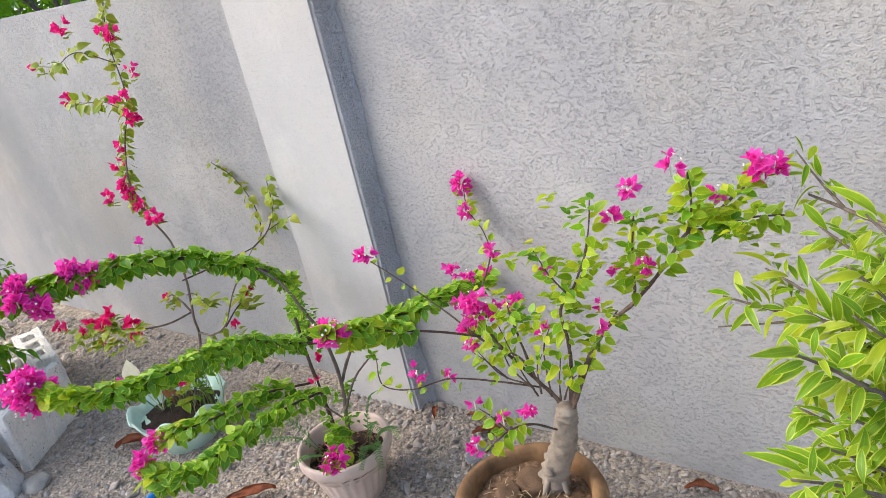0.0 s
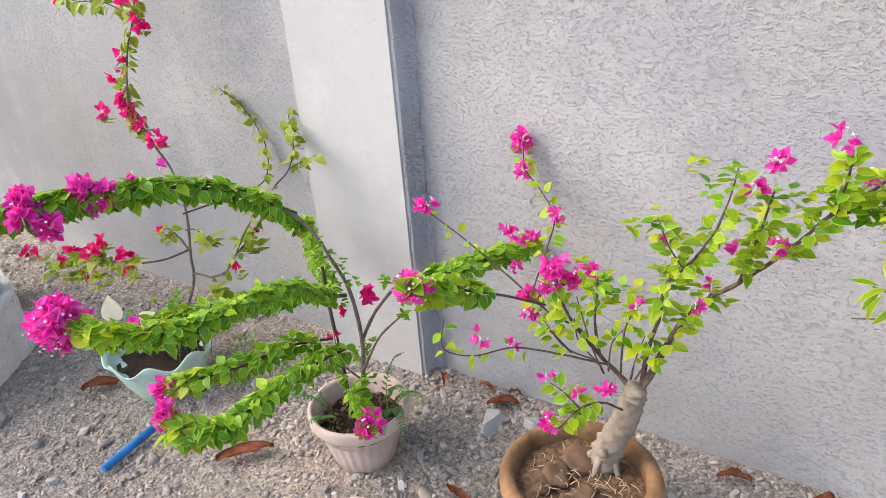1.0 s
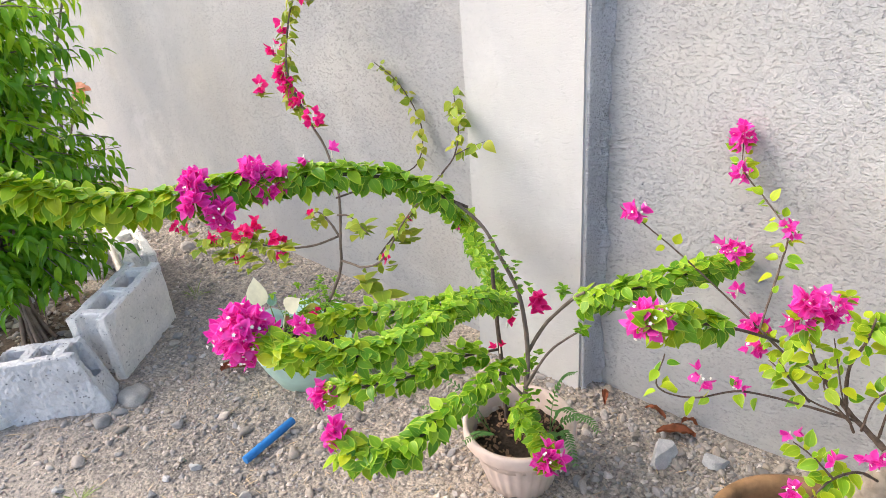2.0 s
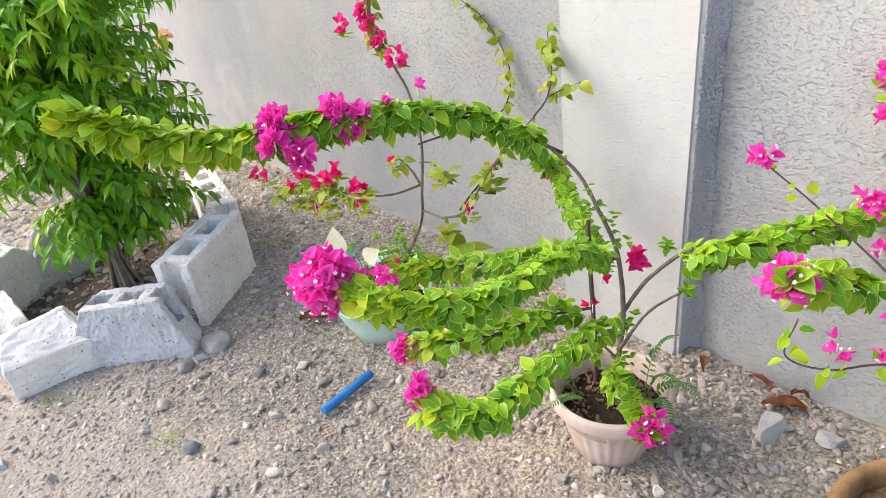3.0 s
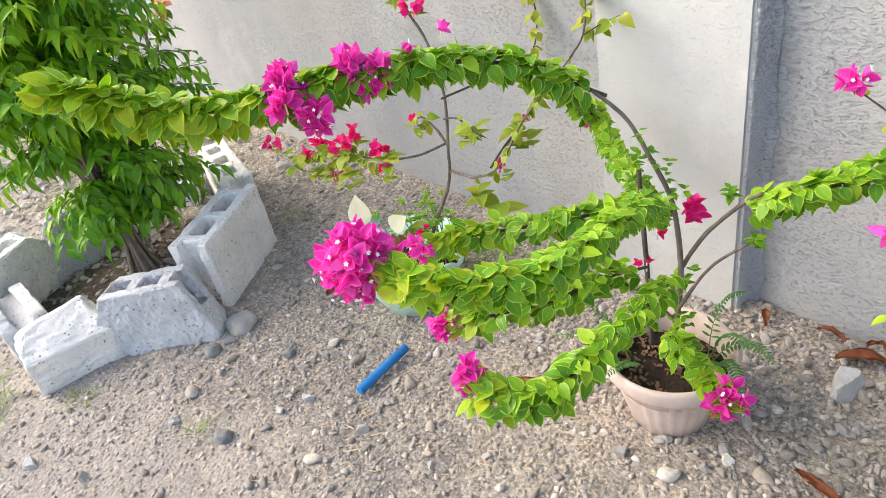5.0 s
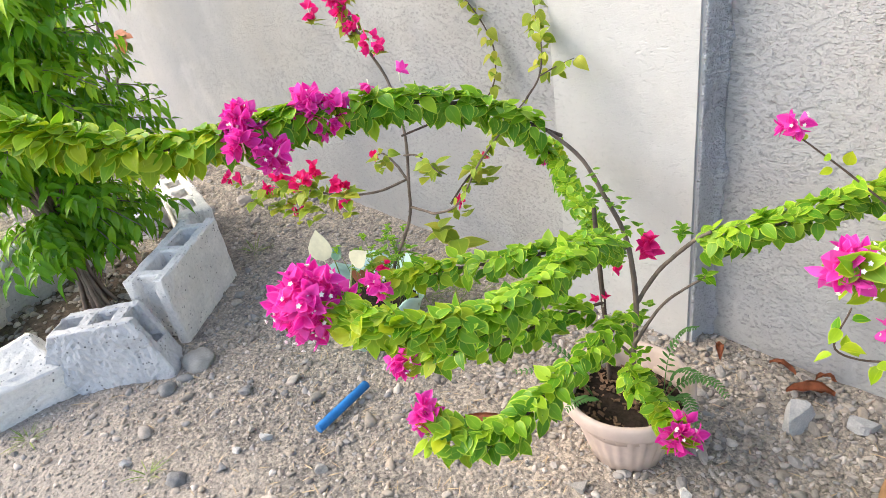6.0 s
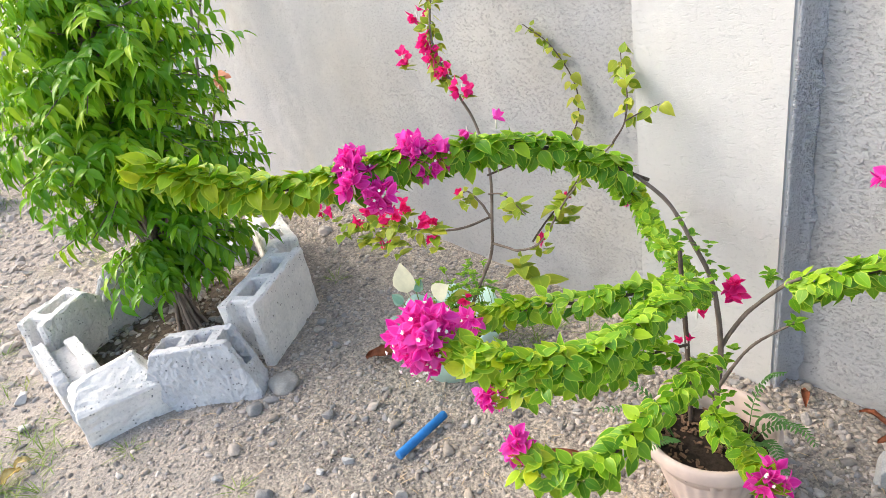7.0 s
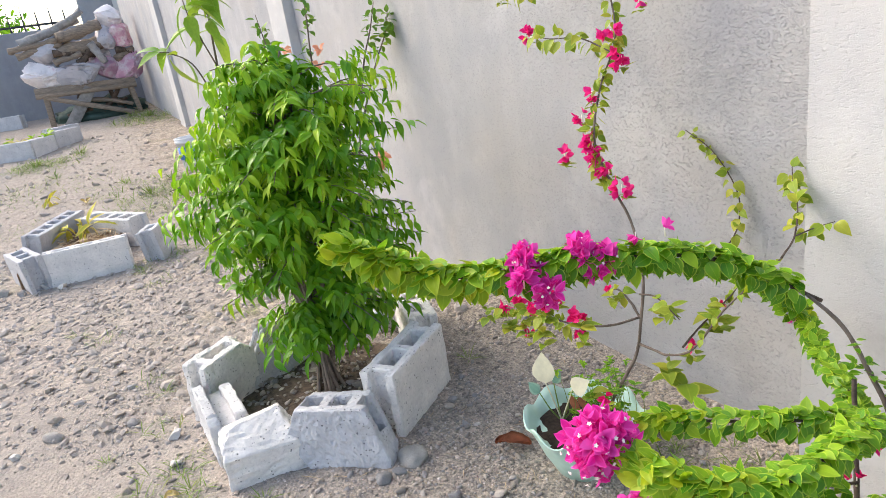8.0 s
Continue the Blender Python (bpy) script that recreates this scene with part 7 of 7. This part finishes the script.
for i, (x, y, z, sx, sy, sz, p) in enumerate([(-12.45, -0.06, 0.99, 0.45, 0.58, 0.46, 0), (-12.40, 0.40, 0.99, 0.45, 0.62, 0.46, 0), (-12.5, 0.80, 0.99, 0.40, 0.46, 0.46, 1), (-12.45, 1.08, 0.98, 0.40, 0.44, 0.38, 1), (-12.6, 0.02, 1.36, 0.42, 0.52, 0.42, 0), (-12.6, 1.02, 1.72, 0.42, 0.44, 0.46, 0), (-12.55, 1.10, 1.46, 0.42, 0.42, 0.44, 1), (-12.6, 0.90, 1.46, 0.42, 0.40, 0.46, 0), (-12.7, 0.66, 1.20, 0.40, 0.46, 0.44, 0), (-12.75, 0.75, 1.3, 0.4, 0.4, 0.4, 0)]):
    sack(x, y, z, sx * 1.15, sy * 1.2, sz * 1.2, i * 2.3, bool(p))
def log(p, q, r, mat, label, seed, taper=0.85):
    """A crooked length of timber with knots and a torn end."""
    p, q = Vector(p) + PILE, Vector(q) + PILE
    rng = random.Random(seed)
    line = spline([p] + [p.lerp(q, t) + rnd_dir(rng) * r * 0.35 for t in (0.3, 0.65)] + [q], 5)
    bm = bmesh.new()
    tube(bm, line, r, r * taper, 10, 0.35, seed)
    roughen(bm, r * 0.35, 9, seed)
    solid("log", bm, mat, label, "log", "logs on the pile", smooth=True)
for i, (p, q, r) in enumerate([((-12.5, -0.22, 1.66), (-12.6, 0.60, 1.93), 0.065), ((-12.4, 0.28, 1.68), (-12.5, 0.86, 1.82), 0.085), ((-12.5, 0.25, 1.46), (-12.55, 0.95, 1.62), 0.10), ((-12.3, 0.66, 1.56), (-12.25, 0.80, 1.26), 0.055), ((-12.45, -0.38, 1.60), (-12.5, 0.35, 1.68), 0.045), ((-12.5, -0.30, 1.50), (-12.5, 0.30, 1.60), 0.05), ((-12.6, 0.25, 1.80), (-12.5, 0.68, 2.02), 0.05)]):
    log(p, q, r, OLD_WOOD if i % 3 else GREY_WOOD, "weathered log lying on the pile of sacks", i)
# dark logs added to stand in for shade between the sacks and boards
GAP_WOOD = plain("gap-dark timber", (0.12, 0.085, 0.062), 0.9, 0.5, 20, 0.01)
for i, (p, q, r) in enumerate([((-12.42, 0.14, 1.36), (-12.42, 0.52, 1.44), 0.055), ((-12.4, 0.45, 1.30), (-12.45, 0.75, 1.52), 0.05), ((-12.42, 0.16, 1.48), (-12.5, 0.70, 1.38), 0.05), ((-12.42, 0.95, 1.30), (-12.5, 1.22, 1.42), 0.06), ((-12.45, 0.98, 1.42), (-12.5, 1.22, 1.36), 0.05), ((-12.4, 0.1, 0.60), (-12.5, 0.95, 0.72), 0.035), ((-12.45, 0.3, 0.86), (-12.4, 1.0, 0.62), 0.04), ((-12.45, 0.55, 0.52), (-12.42, 0.86, 0.88), 0.04), ((-12.5, 0.92, 0.45), (-12.45, 0.74, 0.90), 0.045), ((-12.5, 0.35, 0.52), (-12.5, 1.05, 0.55), 0.035)]):
    log(p, q, r, GAP_WOOD if i % 3 else OLD_WOOD, "dark log filling the shade in and under the pile", 20 + i, 0.7)
# the tarpaulin heap is enlarged and darkened to give the table's underside shade
TARP = plain("shade-dark green tarpaulin", (0.05, 0.09, 0.075), 0.6, 0.3, 6, 0.01)
bm = bmesh.new()
bmesh.ops.create_icosphere(bm, subdivisions=4, radius=0.5)
for v in bm.verts:
    n = v.co.normalized()
    v.co = Vector((-12.75 + v.co.x * 0.7, 0.42 + v.co.y * 1.25, 0.50 + v.co.z * 0.36)) + n * 0.12 * noise.noise(n * 4) + n * 0.05 * (1 - abs(noise.noise(n * 9))) ** 3
solid("tarpaulin", bm, TARP, "dark green tarpaulin heap, enlarged to fill the shade below the table", "tarpaulin", smooth=True)

# darker, bluer plaster for the end wall and the house
DARK_PLASTER = plaster("dark blue-grey plaster", (0.355, 0.365, 0.39), (0.27, 0.28, 0.305), 0.4, 0.1)
bm = bmesh.new()
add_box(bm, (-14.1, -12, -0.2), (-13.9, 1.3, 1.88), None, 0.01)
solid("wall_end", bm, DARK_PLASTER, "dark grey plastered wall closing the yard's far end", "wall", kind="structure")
fence = thing("spiked_fence", (-14.0, -2.0, 1.88), "dark spiked metal fence on the end wall", "fence")
IRON = plain("dark iron", (0.05, 0.05, 0.055), 0.5, 0.2)
for i in range(60):
    y = -11.5 + i * 0.2
    bm = bmesh.new()
    tube(bm, [Vector((-14.0, y, 1.86)), Vector((-14.0, y, 2.12)), Vector((-14.0, y, 2.2))], 0.014, 0.003, 6)
    part("spike", bm, IRON, fence)
bm = bmesh.new()
add_box(bm, (-14.02, -11.6, 1.95), (-13.98, 0.4, 1.98))
part("fence_rail", bm, IRON, fence)
bm = bmesh.new()
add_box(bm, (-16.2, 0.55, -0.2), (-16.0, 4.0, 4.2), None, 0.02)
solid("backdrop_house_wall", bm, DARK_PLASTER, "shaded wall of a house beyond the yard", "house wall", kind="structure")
bm = bmesh.new()
add_box(bm, (-15.95, 1.15, 0.0), (-15.85, 1.27, 4.2), None, 0.01)
solid("house_post", bm, PILASTER, "white post on the house beyond the yard", "post", kind="structure")

# bucket by the wall
WHITE_PLASTIC = plain("white bucket plastic", (0.66, 0.68, 0.70), 0.4, 0.1, 8)
BLUE_LABEL = plain("blue label", (0.05, 0.18, 0.55), 0.5, 0.2, 20)
z = ground_height(-7.24, 1.04)
bucket = thing("bucket", (-7.24, 1.04, z), "white plastic bucket with a blue label", "bucket")
bm = bmesh.new()
lathe(bm, [(0.10, 0), (0.105, 0.004), (0.125, 0.23), (0.132, 0.232), (0.132, 0.25), (0.127, 0.252), (0.134, 0.27), (0.13, 0.275), (0.12, 0.272), (0.10, 0.02)], 40, (-7.24, 1.04, z))
part("bucket_body", bm, WHITE_PLASTIC, bucket)
bm = bmesh.new()
lathe(bm, [(0.1145, 0.09), (0.1215, 0.20), (0.1235, 0.20), (0.1165, 0.09)], 40, (-7.24, 1.04, z))
part("label_band", bm, BLUE_LABEL, bucket, "blue printed band")

# trees beyond the wall
def far_tree(x, y, h, seed, r):
    rng = random.Random(seed)
    t = thing("tree", (x, y, 0), "dark leafy tree standing beyond the wall", "tree", "trees beyond the wall")
    twig(t, [(x, y, -0.05), (x + 0.1, y, h * 0.4), (x, y + 0.1, h * 0.75)], 0.09, 0.04, BARK, "trunk")
    poses = []
    for i in range(9):
        o = rnd_dir(rng)
        c = Vector((x, y, h * 0.72)) + Vector((o.x * r * 0.7, o.y * r * 0.7, o.z * r * 0.55))
        twig(t, [(x, y, h * 0.5), tuple((Vector((x, y, h * 0.55)) + c) / 2), tuple(c)], 0.03, 0.01, BARK, "limb", 4, 5)
        for j in range(190):
            p = c + rnd_dir(rng) * r * 0.5 * rng.random() ** 0.5
            poses.append(leaf_pose(p, rnd_dir(rng) + Vector((0, 0, -0.4)), rnd_dir(rng) + Vector((0, 0, 1)), rng.uniform(0.7, 1.3)))
    many_blades("crown", TREE_LEAF, poses, t, 0.14, 0.05, 0.3, 0.3, LANCE, "dense dark green leaves")
far_tree(-6.2, 3.2, 2.4, 5, 1.0)
far_tree(-8.5, 3.6, 2.8, 6, 1.1)
far_tree(-4.4, 3.4, 2.0, 7, 0.8)
far_tree(-17.5, -1.6, 2.9, 8, 1.2)
